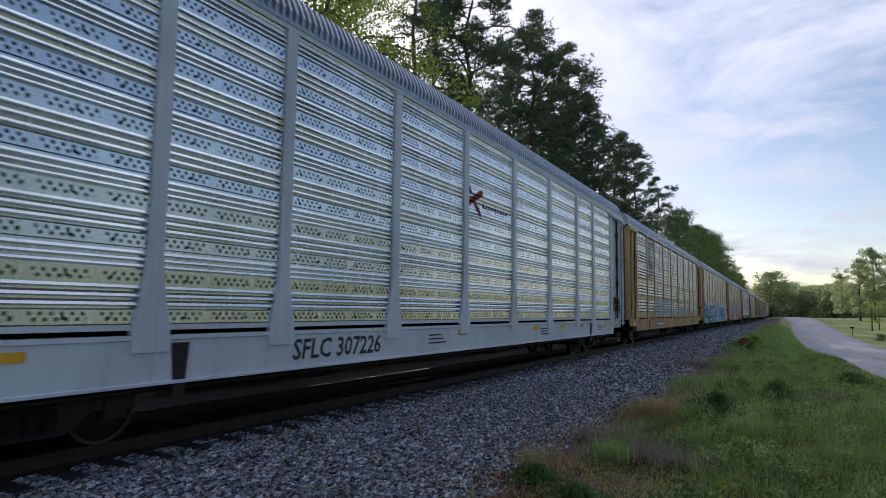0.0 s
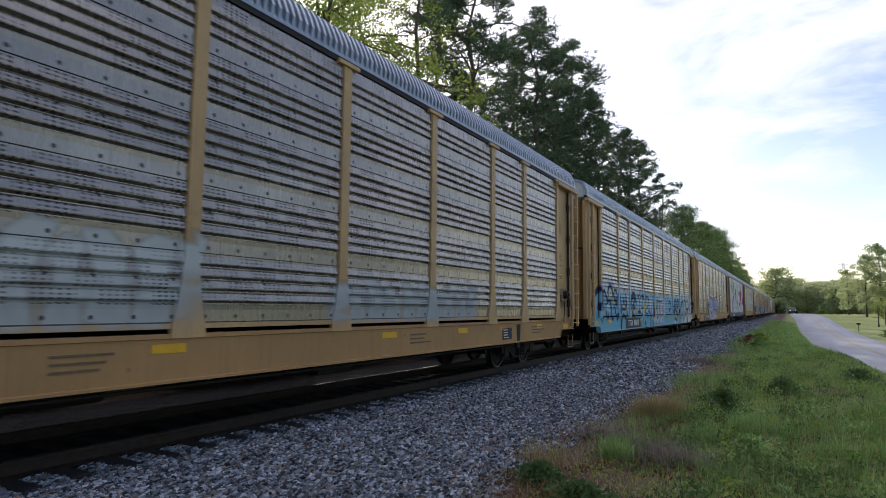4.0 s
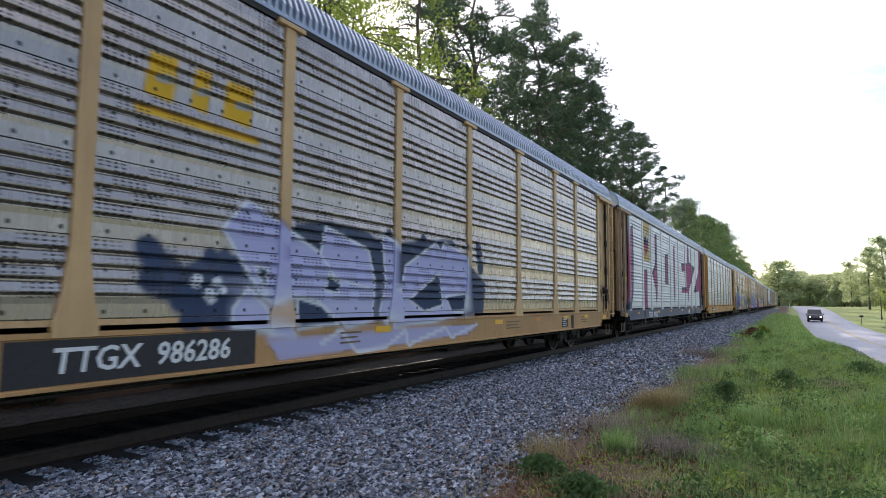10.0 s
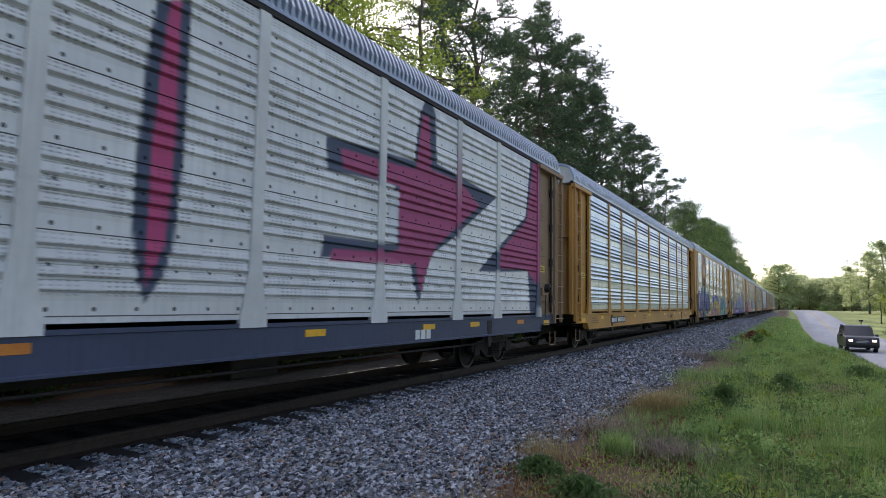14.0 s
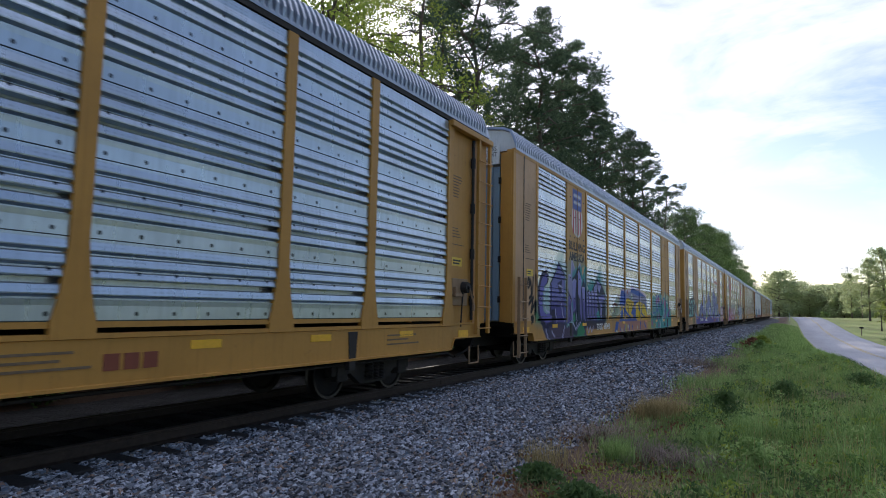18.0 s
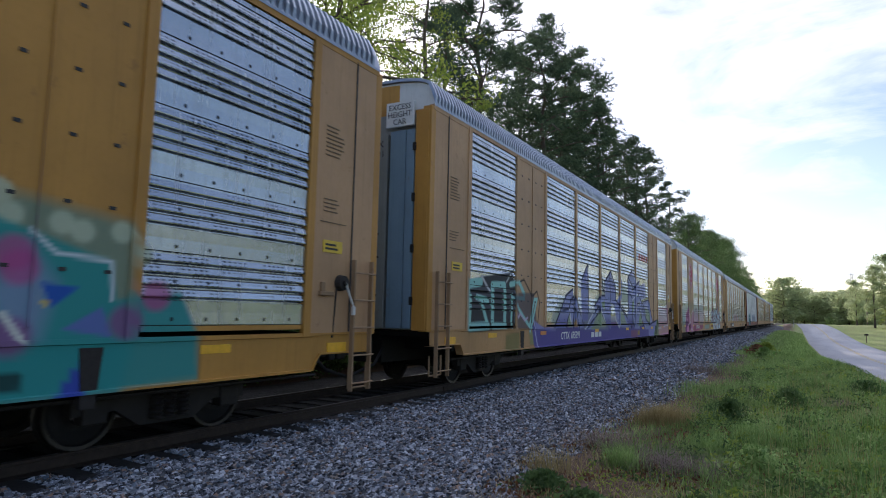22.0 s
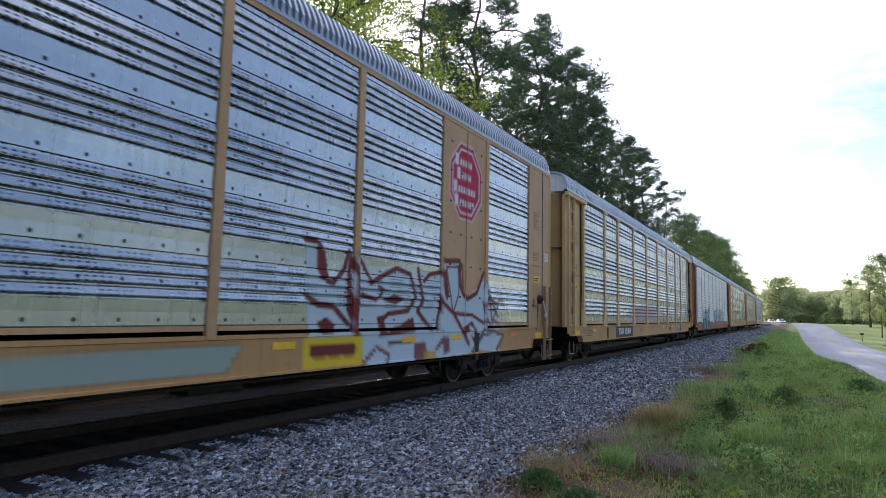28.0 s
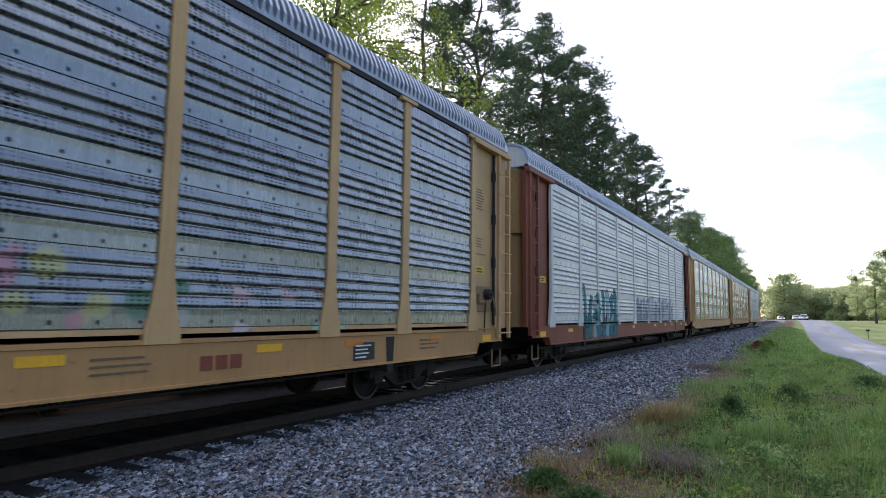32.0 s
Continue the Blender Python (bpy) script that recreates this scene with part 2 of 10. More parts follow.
def leaf(name, lo, hi, through=0.35, patch=0.0):
    n = Nodes(name)
    c = n.mix(n.island(), lo, hi)
    if patch:
        c = n.mix(n.math("MULTIPLY", n.ramp(n.noise(0.9, 5, 0.65), 0.48, 0.62), patch), c, n.mix(n.island(), scaled(lo, 0.5), scaled(lo, 0.95)))
        c = n.mix(n.math("MULTIPLY", n.ramp(n.noise(0.45, 4, 0.6), 0.55, 0.72), 0.3), c, n.mix(n.island(), (0.20, 0.20, 0.06), (0.40, 0.38, 0.14)))
    c = n.mix(n.math("MULTIPLY", n.random(), 0.3), c, scaled(lo, 0.8))
    n.done(c, 0.6, 0.0, 0.25)
    tr = n.node("ShaderNodeBsdfTranslucent")
    n.link(c, tr.inputs[0])
    mx = n.nt.nodes.new("ShaderNodeMixShader")
    mx.inputs[0].default_value = through
    n.link(n.bsdf.outputs[0], mx.inputs[1])
    n.link(tr.outputs[0], mx.inputs[2])
    n.link(mx.outputs[0], n.out.inputs[0])
    return n.mat


Z_SHEET, STACK = 1.36, 0.81
TAN = (0.58, 0.365, 0.17)
OCHRE = (0.48, 0.235, 0.045)
M = {
    "tan": coat("tan_paint", TAN, 0.5, 0.22),
    "tan_dirty": coat("dirty_tan_paint", (0.46, 0.255, 0.10), 0.55, 0.5),
    "ochre": coat("ochre_paint", OCHRE, 0.5, 0.3),
    "tan_plate": coat("faded_tan_plate_paint", (0.50, 0.295, 0.15), 0.55, 0.3),
    # orange-brown door tan, darkened in colour for the narrow gap's shade
    "tan_door_shaded": coat("shaded_tan_door_paint", (0.40, 0.235, 0.09), 0.5, 0.3, spray=False),
    "brown": coat("brown_paint", (0.30, 0.19, 0.105), 0.6, 0.5),
    "red": coat("oxide_red_paint", (0.24, 0.065, 0.035), 0.55, 0.2),
    "navy": coat("navy_paint", (0.055, 0.07, 0.12), 0.5, 0.12),
    "lightgrey": coat("light_grey_paint", (0.60, 0.64, 0.68), 0.42, 0.04),
    "white": coat("white_paint", (0.66, 0.66, 0.64), 0.5, 0.12),
    "bluegrey": coat("blue_grey_paint", (0.19, 0.28, 0.36), 0.5, 0.25),
    "greypaint": coat("grey_door_paint", (0.25, 0.255, 0.24), 0.5, 0.2),
    "bright": sheet("bright_galvanised_sheet", (0.80, 0.86, 0.90), 0.97, 0.25, 0.92, 0.1, 0.055, True, 0.022, dirt=0.35),
    "galv": sheet("weathered_galvanised_sheet", (0.52, 0.56, 0.605), 0.86, 0.25, 0.85, plain_band=0.27),
    "galv_dull": sheet("dull_galvanised_sheet", (0.45, 0.40, 0.36), 0.72, 0.28, 0.9),
    "galv_grey": sheet("grey_galvanised_sheet", (0.365, 0.39, 0.415), 0.78, 0.28, 0.9),
    "galv_blue": sheet("bluish_galvanised_sheet", (0.52, 0.60, 0.68), 0.8, 0.3, 0.2),
    "whitesheet": sheet("white_painted_sheet", (0.76, 0.76, 0.75), 0.05, 0.38, 0.55),
    "roof": plain("galvanised_roof", (0.31, 0.345, 0.40), 0.34, 0.7, 5, 0.16, 0.1),
    "black": plain("black_steel", (0.012, 0.011, 0.011), 0.6, 0.3, 12, 0.4),
    "dirtsteel": plain("dirty_steel", (0.022, 0.018, 0.016), 0.7, 0.2, 12, 0.4),
    "tread": plain("polished_wheel_tread", (0.05, 0.045, 0.04), 0.4, 0.8, 12, 0.2),
    "rail": plain("rusty_rail", (0.042, 0.028, 0.02), 0.65, 0.4, 12, 0.35),
    "railhead": plain("polished_rail_head", (0.13, 0.12, 0.11), 0.6, 0.8, 12, 0.15),
    "tie": plain("creosoted_wood", (0.026, 0.021, 0.018), 0.85, 0.0, 20, 0.4, 0.5),
    "yellow": plain("yellow_reflector", (0.80, 0.42, 0.02), 0.4, 0.0, 12, 0.15, 0.05),
    "orange": plain("orange_reflector", (0.60, 0.20, 0.03), 0.4, 0.0, 12, 0.2, 0.05),
    "decal_yellow": plain("yellow_sticker", (0.66, 0.44, 0.03), 0.5, 0.0, 12, 0.1, 0.05),
    "greensticker": plain("green_sticker", (0.03, 0.30, 0.20), 0.5, 0.0, 12, 0.1, 0.05),
    "ink": plain("black_stencil", (0.02, 0.02, 0.022), 0.6, 0.0, 15, 0.3, 0.05),
    "inkwhite": plain("white_stencil", (0.70, 0.70, 0.68), 0.6, 0.0, 15, 0.12, 0.05),
    "inkgrey": plain("faded_stencil", (0.17, 0.11, 0.06), 0.7, 0.0, 15, 0.2, 0.05),
    "bark": plain("bark", (0.10, 0.075, 0.055), 0.9, 0.0, 7, 0.45, 0.8),
    "pine": leaf("pine_needles", (0.045, 0.082, 0.048), (0.15, 0.21, 0.11), 0.5),
    "leaf": leaf("broad_leaves", (0.16, 0.24, 0.04), (0.42, 0.48, 0.09), 0.65),
    "leafdark": leaf("dark_broad_leaves", (0.065, 0.125, 0.04), (0.17, 0.25, 0.08), 0.5),
    # distance haze put into the leaf colour, paler than real foliage
    "hazeleaf": leaf("haze_pale_leaves", (0.36, 0.43, 0.22), (0.60, 0.64, 0.36), 0.65),
    "blade": leaf("grass_blades", (0.16, 0.28, 0.065), (0.46, 0.59, 0.22), 0.55, 0.85),
    "straw": leaf("dry_grass_blades", (0.30, 0.22, 0.09), (0.52, 0.42, 0.19), 0.3),
    "deadstem": leaf("dead_stems", (0.13, 0.09, 0.075), (0.33, 0.25, 0.19), 0.15),
    "redweed": leaf("rusty_weed_leaves", (0.13, 0.055, 0.03), (0.30, 0.15, 0.07), 0.3),
    "roadyellow": plain("worn_yellow_road_paint", (0.42, 0.33, 0.14), 0.8, 0.0, 3, 0.35, 0.1),
    "glass": plain("tinted_glass", (0.02, 0.022, 0.026), 0.06, 0.0, 3, 0.1, 0),
    "carblack": plain("dark_blue_car_paint", (0.010, 0.012, 0.02), 0.38, 0.0, 3, 0.1, 0),
    "carwhite": plain("white_car_paint", (0.75, 0.75, 0.76), 0.25, 0.0, 3, 0.05, 0),
    "chrome": plain("chrome", (0.6, 0.6, 0.62), 0.15, 1.0, 3, 0.05, 0),
    "rubber": plain("tyre_rubber", (0.015, 0.015, 0.016), 0.85, 0.0, 14, 0.2),
    "headlight": plain("lit_headlight", (1.0, 0.86, 0.62), 0.2, 0.0, 3, 0.02, 0, 2.6),
    "lamp_off": plain("clear_lamp_glass", (0.6, 0.6, 0.6), 0.1, 0.0, 3, 0.02, 0),
    "taillight": plain("red_lamp_glass", (0.3, 0.01, 0.01), 0.2, 0.0, 3, 0.02, 0),
    "pole": plain("weathered_pole_wood", (0.16, 0.125, 0.095), 0.9, 0.0, 8, 0.3, 0.4),
    "steel": plain("galvanised_lattice", (0.42, 0.44, 0.46), 0.5, 0.6, 4, 0.15, 0.05),
    "pebble": None,
}


def stone_mat():
    n = Nodes("ballast_stone")
    r = n.island()
    c = n.mix(n.math("POWER", n.math("FRACT", n.math("MULTIPLY", r, 7.0)), 1.7), (0.018, 0.019, 0.023), (0.54, 0.555, 0.60))
    c = n.mix(n.ramp(r, 0.80, 0.82), c, (0.21, 0.17, 0.14))
    c = n.mix(n.ramp(r, 0.87, 0.88), c, (0.13, 0.16, 0.20))
    c = n.mix(n.ramp(r, 0.93, 0.96), c, (0.30, 0.19, 0.13))
    c = n.mix(n.ramp(r, 0.985, 0.99), c, (0.5, 0.5, 0.5))
    f = n.noise(60, 3, 0.6)
    c = n.mix(n.math("MULTIPLY", n.ramp(f, 0.4, 0.7), 0.4), c, (0.07, 0.07, 0.075))
    return n.done(c, 0.8, 0.0, 0.3)


def bed_mat():
    n = Nodes("crushed_stone_bed")
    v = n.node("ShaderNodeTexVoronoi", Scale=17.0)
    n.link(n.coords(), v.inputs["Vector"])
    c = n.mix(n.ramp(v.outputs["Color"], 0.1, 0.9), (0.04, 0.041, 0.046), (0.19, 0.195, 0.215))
    # cell edges darkened in colour, as shade in the gaps between stones
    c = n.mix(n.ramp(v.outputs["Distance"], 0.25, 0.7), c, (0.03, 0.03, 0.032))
    c = n.mix(n.math("MULTIPLY", n.ramp(n.noise(0.6, 4), 0.5, 0.75), 0.4), c, (0.13, 0.105, 0.085))
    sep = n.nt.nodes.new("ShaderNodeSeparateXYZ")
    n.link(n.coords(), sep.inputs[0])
    # oily stone plus the shade under the train, both put into the colour
    oil_shade = n.math("SUBTRACT", 1.0, n.ramp(sep.outputs[0], -6.2, -5.6))
    c = n.mix(n.math("MULTIPLY", oil_shade, 0.92), c, (0.012, 0.010, 0.009))
    n.bump(v.outputs["Distance"], 0.9, -0.04)
    return n.done(c, 0.85, 0.0, 0.3)


def ground_mat():
    n = Nodes("grassy_ground")
    a = n.noise(0.35, 6, 0.65)
    b = n.noise(9, 5, 0.7)
    c = n.mix(n.ramp(b, 0.3, 0.7), (0.16, 0.21, 0.06), (0.32, 0.36, 0.12))
    c = n.mix(n.ramp(a, 0.5, 0.72), c, (0.24, 0.20, 0.10))
    c = n.mix(n.math("MULTIPLY", n.ramp(n.noise(1.3, 4, 0.6), 0.58, 0.7), 0.5), c, (0.10, 0.075, 0.045))
    sep = n.nt.nodes.new("ShaderNodeSeparateXYZ")
    n.link(n.coords(), sep.inputs[0])
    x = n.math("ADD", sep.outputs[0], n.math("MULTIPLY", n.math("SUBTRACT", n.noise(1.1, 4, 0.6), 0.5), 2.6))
    # leaf litter darkened in colour for the shade beneath the woods
    shaded_litter = n.mix(n.ramp(n.noise(16, 4, 0.7), 0.3, 0.7), (0.014, 0.011, 0.008), (0.04, 0.03, 0.02))
    c = n.mix(n.math("SUBTRACT", 1.0, n.ramp(x, -11.0, -9.5)), c, shaded_litter)
    soil = n.mix(n.ramp(n.noise(24, 5, 0.7), 0.3, 0.7), (0.06, 0.04, 0.028), (0.17, 0.105, 0.07))
    edge = n.math("MULTIPLY", n.ramp(x, -4.5, -3.5), n.math("SUBTRACT", 1.0, n.ramp(x, -1.5, -0.3)))
    near = n.math("SUBTRACT", 1.0, n.ramp(n.math("ADD", sep.outputs[1], n.math("MULTIPLY", sep.outputs[0], 1.2)), 5.5, 9.0))
    c = n.mix(n.math("MAXIMUM", edge, n.math("MULTIPLY", near, 0.75)), c, soil)
    n.bump(b, 0.8, 0.06)
    return n.done(c, 0.9, 0.0, 0.2)


def road_mat():
    n = Nodes("worn_asphalt")
    a = n.noise(70, 3, 0.7)
    b = n.noise(0.4, 5, 0.6, n.coords((1.2, 0.25, 1)))
    c = n.mix(n.ramp(a, 0.3, 0.7), (0.25, 0.25, 0.265), (0.38, 0.38, 0.40))
    c = n.mix(n.math("MULTIPLY", n.ramp(b, 0.45, 0.7), 0.5), c, (0.20, 0.20, 0.21))
    n.bump(a, 0.4, 0.006)
    return n.done(c, 0.75, 0.0, 0.4)


M["pebble"], M["bed"], M["ground"], M["road"] = stone_mat(), bed_mat(), ground_mat(), road_mat()

# ---- mesh helpers ----


def fast(name, verts, quads, mat, smooth=False):
    """A mesh from arrays of corners and quads (or triangles)."""
    verts, quads = np.asarray(verts, np.float32), np.asarray(quads, np.int32)
    me = bpy.data.meshes.new(name)
    me.vertices.add(len(verts))
    me.vertices.foreach_set("co", verts.ravel())
    k = quads.shape[1]
    me.loops.add(quads.size)
    me.loops.foreach_set("vertex_index", quads.ravel())
    me.polygons.add(len(quads))
    me.polygons.foreach_set("loop_start", np.arange(len(quads), dtype=np.int32) * k)
    me.polygons.foreach_set("use_smooth", np.full(len(quads), smooth))
    me.update(calc_edges=True)
    me.validate()
    me.materials.append(mat)
    return me


def part(name, bm, material, parent=None, label=""):
    """Links a bmesh or a mesh as one object, under a thing or a part."""
    if isinstance(bm, bmesh.types.BMesh):
        me = bpy.data.meshes.new(name)
        bmesh.ops.recalc_face_normals(bm, faces=bm.faces)
        bm.to_mesh(me)
        bm.free()
    else:
        me = bm
    if material is not None and not me.materials:
        me.materials.append(material)
    ob = new(name, me)
    if parent is not None:
        ob.parent = parent
    return tagged(ob, label) if label else ob


def box(bm, x0, x1, y0, y1, z0, z1, bevel=0.0):
    vs = [bm.verts.new((x, y, z)) for x in (x0, x1) for y in (y0, y1) for z in (z0, z1)]
    fs = [bm.faces.new([vs[i] for i in f]) for f in ((0, 1, 3, 2), (4, 6, 7, 5), (0, 4, 5, 1), (2, 3, 7, 6), (0, 2, 6, 4), (1, 5, 7, 3))]
    if bevel:
        es = {e for f in fs for e in f.edges}
        bmesh.ops.bevel(bm, geom=list(es), offset=bevel, segments=2, affect="EDGES", profile=0.5)
    return vs


def prism(bm, outline, x0, x1):
    """A plate whose outline lies in the y-z plane, from x0 to x1."""
    a = [bm.verts.new((x0, y, z)) for y, z in outline]
    b = [bm.verts.new((x1, y, z)) for y, z in outline]
    bm.faces.new(a)
    bm.faces.new(b[::-1])
    for i in range(len(a)):
        j = (i + 1) % len(a)
        bm.faces.new((a[i], b[i], b[j], a[j]))


def tube(bm, p, q, r0, r1=None, n=8):
    p, q = Vector(p), Vector(q)
    r1 = r0 if r1 is None else r1
    d = (q - p).normalized()
    a = d.orthogonal().normalized()
    b = d.cross(a)
    rings = []
    for c, r in ((p, r0), (q, r1)):
        rings.append([bm.verts.new(c + (a * math.cos(t) + b * math.sin(t)) * r) for t in (2 * math.pi * i / n for i in range(n))])
    for i in range(n):
        j = (i + 1) % n
        bm.faces.new((rings[0][i], rings[0][j], rings[1][j], rings[1][i]))
    bm.faces.new(rings[0][::-1])
    bm.faces.new(rings[1])


def grid_mesh(name, us, vs, fn, mat, smooth=False):
    """A sheet over us x vs; fn gives x, y, z arrays."""
    U, V = np.meshgrid(np.asarray(us, float), np.asarray(vs, float), indexing="ij")
    x, y, z = fn(U, V)
    verts = np.stack([x, y, z], -1).reshape(-1, 3)
    n, m = U.shape
    i = (np.arange(n - 1)[:, None] * m + np.arange(m - 1)[None, :]).ravel()
    return fast(name, verts, np.stack([i, i + m, i + m + 1, i + 1], -1), mat, smooth)


# ---- the lie of the land ----
TRACK_X = -7.6
ROAD = [(37.0, -320, -1.6), (17.0, -60, -1.5), (12.4, 0, -1.5), (9.5, 20, -1.5), (7.15, 37, -1.5), (6.1, 47, -1.55), (5.15, 65, -1.6), (4.55, 99, -1.45), (4.35, 120, -1.05),
        (4.05, 150, -0.2), (3.4, 171, 0.4), (3.0, 190, 0.7), (2.0, 212, 0.6), (-1.0, 245, 0.3), (-10, 280, 0.05), (-30, 306, 0.0), (-70, 330, 0.0)]
RX = np.array([p[0] for p in ROAD])
RY = np.array([p[1] for p in ROAD])
RZ = np.array([p[2] for p in ROAD])


def road_at(y):
    return np.interp(y, RY, RX), np.interp(y, RY, RZ)


def sstep(a, b, v):
    t = np.clip((v - a) / (b - a), 0, 1)
    return t * t * (3 - 2 * t)


def land(x, y):
    """Height of the ground."""
    x, y = np.asarray(x, float), np.asarray(y, float)
    xc, zr = road_at(np.clip(y, -320, 250))
    fade = sstep(232, 262, y)
    bank = -0.36 + 0.0 * x
    left_edge = xc - 3.35
    start = np.minimum(1.2, left_edge - 3.0)
    near = bank + (zr - 0.05 - bank) * sstep(start, left_edge, x)
    lawn = zr - 0.05 + 0.5 * sstep(6, 40, x - xc) + 0.6 * sstep(40, 200, x - xc)
    z = np.where(x > xc + 3.3, lawn, near)
    z = z * (1 - fade) + (-0.28) * fade
    # rise behind the track, added unseen to block sun and view under the cars
    z = z + (1.1 * sstep(3.6, 7.0, TRACK_X - x) + 0.6 * sstep(14, 40, TRACK_X - x)) * (1 - fade)
    bumps = 0.05 * np.sin(x * 1.9 + 0.7 * y) * np.sin(y * 0.83 - x * 0.6) + 0.03 * np.sin(x * 4.1) * np.sin(y * 3.3)
    return z + bumps * sstep(2.2, 4.2, np.abs(x - xc)) * sstep(4.8, 6.0, np.abs(x - TRACK_X))


def axis(parts):
    out = []
    for a, b, s in parts:
        out += list(np.arange(a, b, s))
    return np.array(out + [parts[-1][1]])


gx = axis([(-2400, -300, 300), (-300, -60, 30), (-60, -14, 4), (-14, 18, 0.5), (18, 60, 4), (60, 300, 30), (300, 2400, 300)])
gy = axis([(-2400, -300, 300), (-300, -40, 20), (-40, 0, 3), (0, 45, 0.6), (45, 140, 2.5), (140, 340, 6), (340, 700, 45), (700, 2700, 400)])
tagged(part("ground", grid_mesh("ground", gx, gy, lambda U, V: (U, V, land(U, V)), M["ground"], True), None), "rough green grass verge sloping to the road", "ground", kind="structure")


def road_mesh():
    ys = axis([(-320, -60, 8), (-60, 60, 2), (60, 250, 3), (250, 330, 4)])
    t = np.interp(ys, RY, np.arange(len(RY)))
    xc, zc = np.interp(ys, RY, RX), np.interp(ys, RY, RZ)
    k = np.ones(5) / 5
    xs = np.convolve(np.pad(xc, 2, mode="edge"), k, "valid")
    zs = np.convolve(np.pad(zc, 2, mode="edge"), k, "valid")
    dx, dy = np.gradient(xs), np.gradient(ys)
    ln = np.hypot(dx, dy)
    nx, ny = dy / ln, -dx / ln
    off = [-3.3, -3.22, -1.6, 0, 1.6, 3.12, 3.2]
    lift = [-0.10, 0.02, 0.045, 0.06, 0.045, 0.02, -0.10]
    v = np.stack([np.stack([xs + nx * o, ys + ny * o, zs + l], -1) for o, l in zip(off, lift)], 1)
    n, m = v.shape[:2]
    i = (np.arange(n - 1)[:, None] * m + np.arange(m - 1)[None, :]).ravel()
    return fast("road", v.reshape(-1, 3), np.stack([i, i + 1, i + m + 1, i + m], -1), M["road"], True), (xs, ys, zs, nx, ny)


rm, RD = road_mesh()
ROAD_SHEET = tagged(part("road", rm, None), "grey worn two-lane asphalt road over a rise", "road", kind="structure")

# worn double centre line
for o in (-0.11, 0.11):
    xs, ys, zs, nx, ny = RD
    v = np.stack([np.stack([xs + nx * (o + e), ys + ny * (o + e), zs + 0.064], -1) for e in (-0.055, 0.055)], 1)
    i = np.arange(len(xs) - 1) * 2
    part("centre_line", fast("centre_line", v.reshape(-1, 3), np.stack([i, i + 1, i + 3, i + 2], -1), M["roadyellow"]), None, ROAD_SHEET, "faded yellow line")

# ballast bed
bed = [(-13.2, -0.55), (-12.0, -0.36), (-10.6, -0.24), (-9.2, -0.19), (-7.6, -0.2), (-6.0, -0.19), (-5.2, -0.22), (-4.2, -0.27), (-3.2, -0.33), (-2.6, -0.40), (-2.3, -0.6)]
by = axis([(-80, 0, 4), (0, 60, 0.5), (60, 700, 8)])


def bed_fn(U, V):
    z = np.interp(U, [b[0] for b in bed], [b[1] for b in bed])
    edge = 0.25 * np.sin(V * 0.7) + 0.15 * np.sin(V * 1.9 + 1)
    return U + edge * sstep(-5, -2.3, U), V, z + 0.018 * np.sin(U * 5 + V * 3.1) * np.sin(V * 4.3)


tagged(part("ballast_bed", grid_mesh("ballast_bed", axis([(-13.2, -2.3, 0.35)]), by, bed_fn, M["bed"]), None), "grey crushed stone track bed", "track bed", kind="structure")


def rail(x):
    prof = [(-0.07, -0.172), (0.07, -0.172), (0.07, -0.162), (0.012, -0.14), (0.010, -0.045), (0.036, -0.036), (0.036, -0.006), (0.028, 0.0), (-0.028, 0.0), (-0.036, -0.006), (-0.036, -0.036), (-0.010, -0.045), (-0.012, -0.14), (-0.07, -0.162)]
    ys = [-90, 0, 60, 200, 700]
    v = [(x + a, y, b) for y in ys for a, b in prof]
    n = len(prof)
    q = [(i * n + j, i * n + (j + 1) % n, (i + 1) * n + (j + 1) % n, (i + 1) * n + j) for i in range(len(ys) - 1) for j in range(n)]
    me = fast("rail", v, q, M["rail"])
    me.materials.append(M["railhead"])
    for p in me.polygons:
        if p.index % n in (7, 8):
            p.material_index = 1
    return part("rail", me, None)


for sx in (-1, 1):
    r = tagged(rail(TRACK_X + sx * 0.7525), "rusty steel rail with polished head", "rail", "rails", "structure")
    for jy in (12.6, 36.4) if sx > 0 else ():
        bm = bmesh.new()
        box(bm, TRACK_X + 0.7525 + 0.012, TRACK_X + 0.7525 + 0.034, jy - 0.45, jy + 0.45, -0.142, -0.05, 0.006)
        part("joint_bar", bm, M["rail"], r, "bolted joint bar")


def crosstie():
    bm = bmesh.new()
    box(bm, -1.3, 1.3, -0.115, 0.115, -0.36, -0.172, 0.012)
    return part("crosstie", bm, M["tie"])


tie = tagged(crosstie(), "dark creosoted wooden crosstie in ballast", "crosstie", "crossties under the rails")
tie.matrix_basis = pose(TRACK_X, -3.0, 0.012)
rng = random.Random(5)
for i in range(1, 190):
    copy_thing(tie, pose(TRACK_X + rng.uniform(-0.04, 0.04), -3.0 + i * 0.53, rng.uniform(0.0, 0.014), 0, 0, rng.uniform(-1.2, 1.2)))

# ---- the train ----
PITCH, GAP0 = 28.125, 26.6
HALF = 1.60
POSTS = [-11.6, -8.95, -6.95, -4.165, -1.39, 1.39, 4.165, 6.95, 8.95, 11.6]
WHEEL_R = 0.42


def travelled(t):
    """How far the train has rolled by t seconds."""
    u = (t - 16) / 16
    return 137.63 + 132.31 * u - 6.672 * u ** 2 + 0.49 * u ** 3 + 1.841 * u ** 4


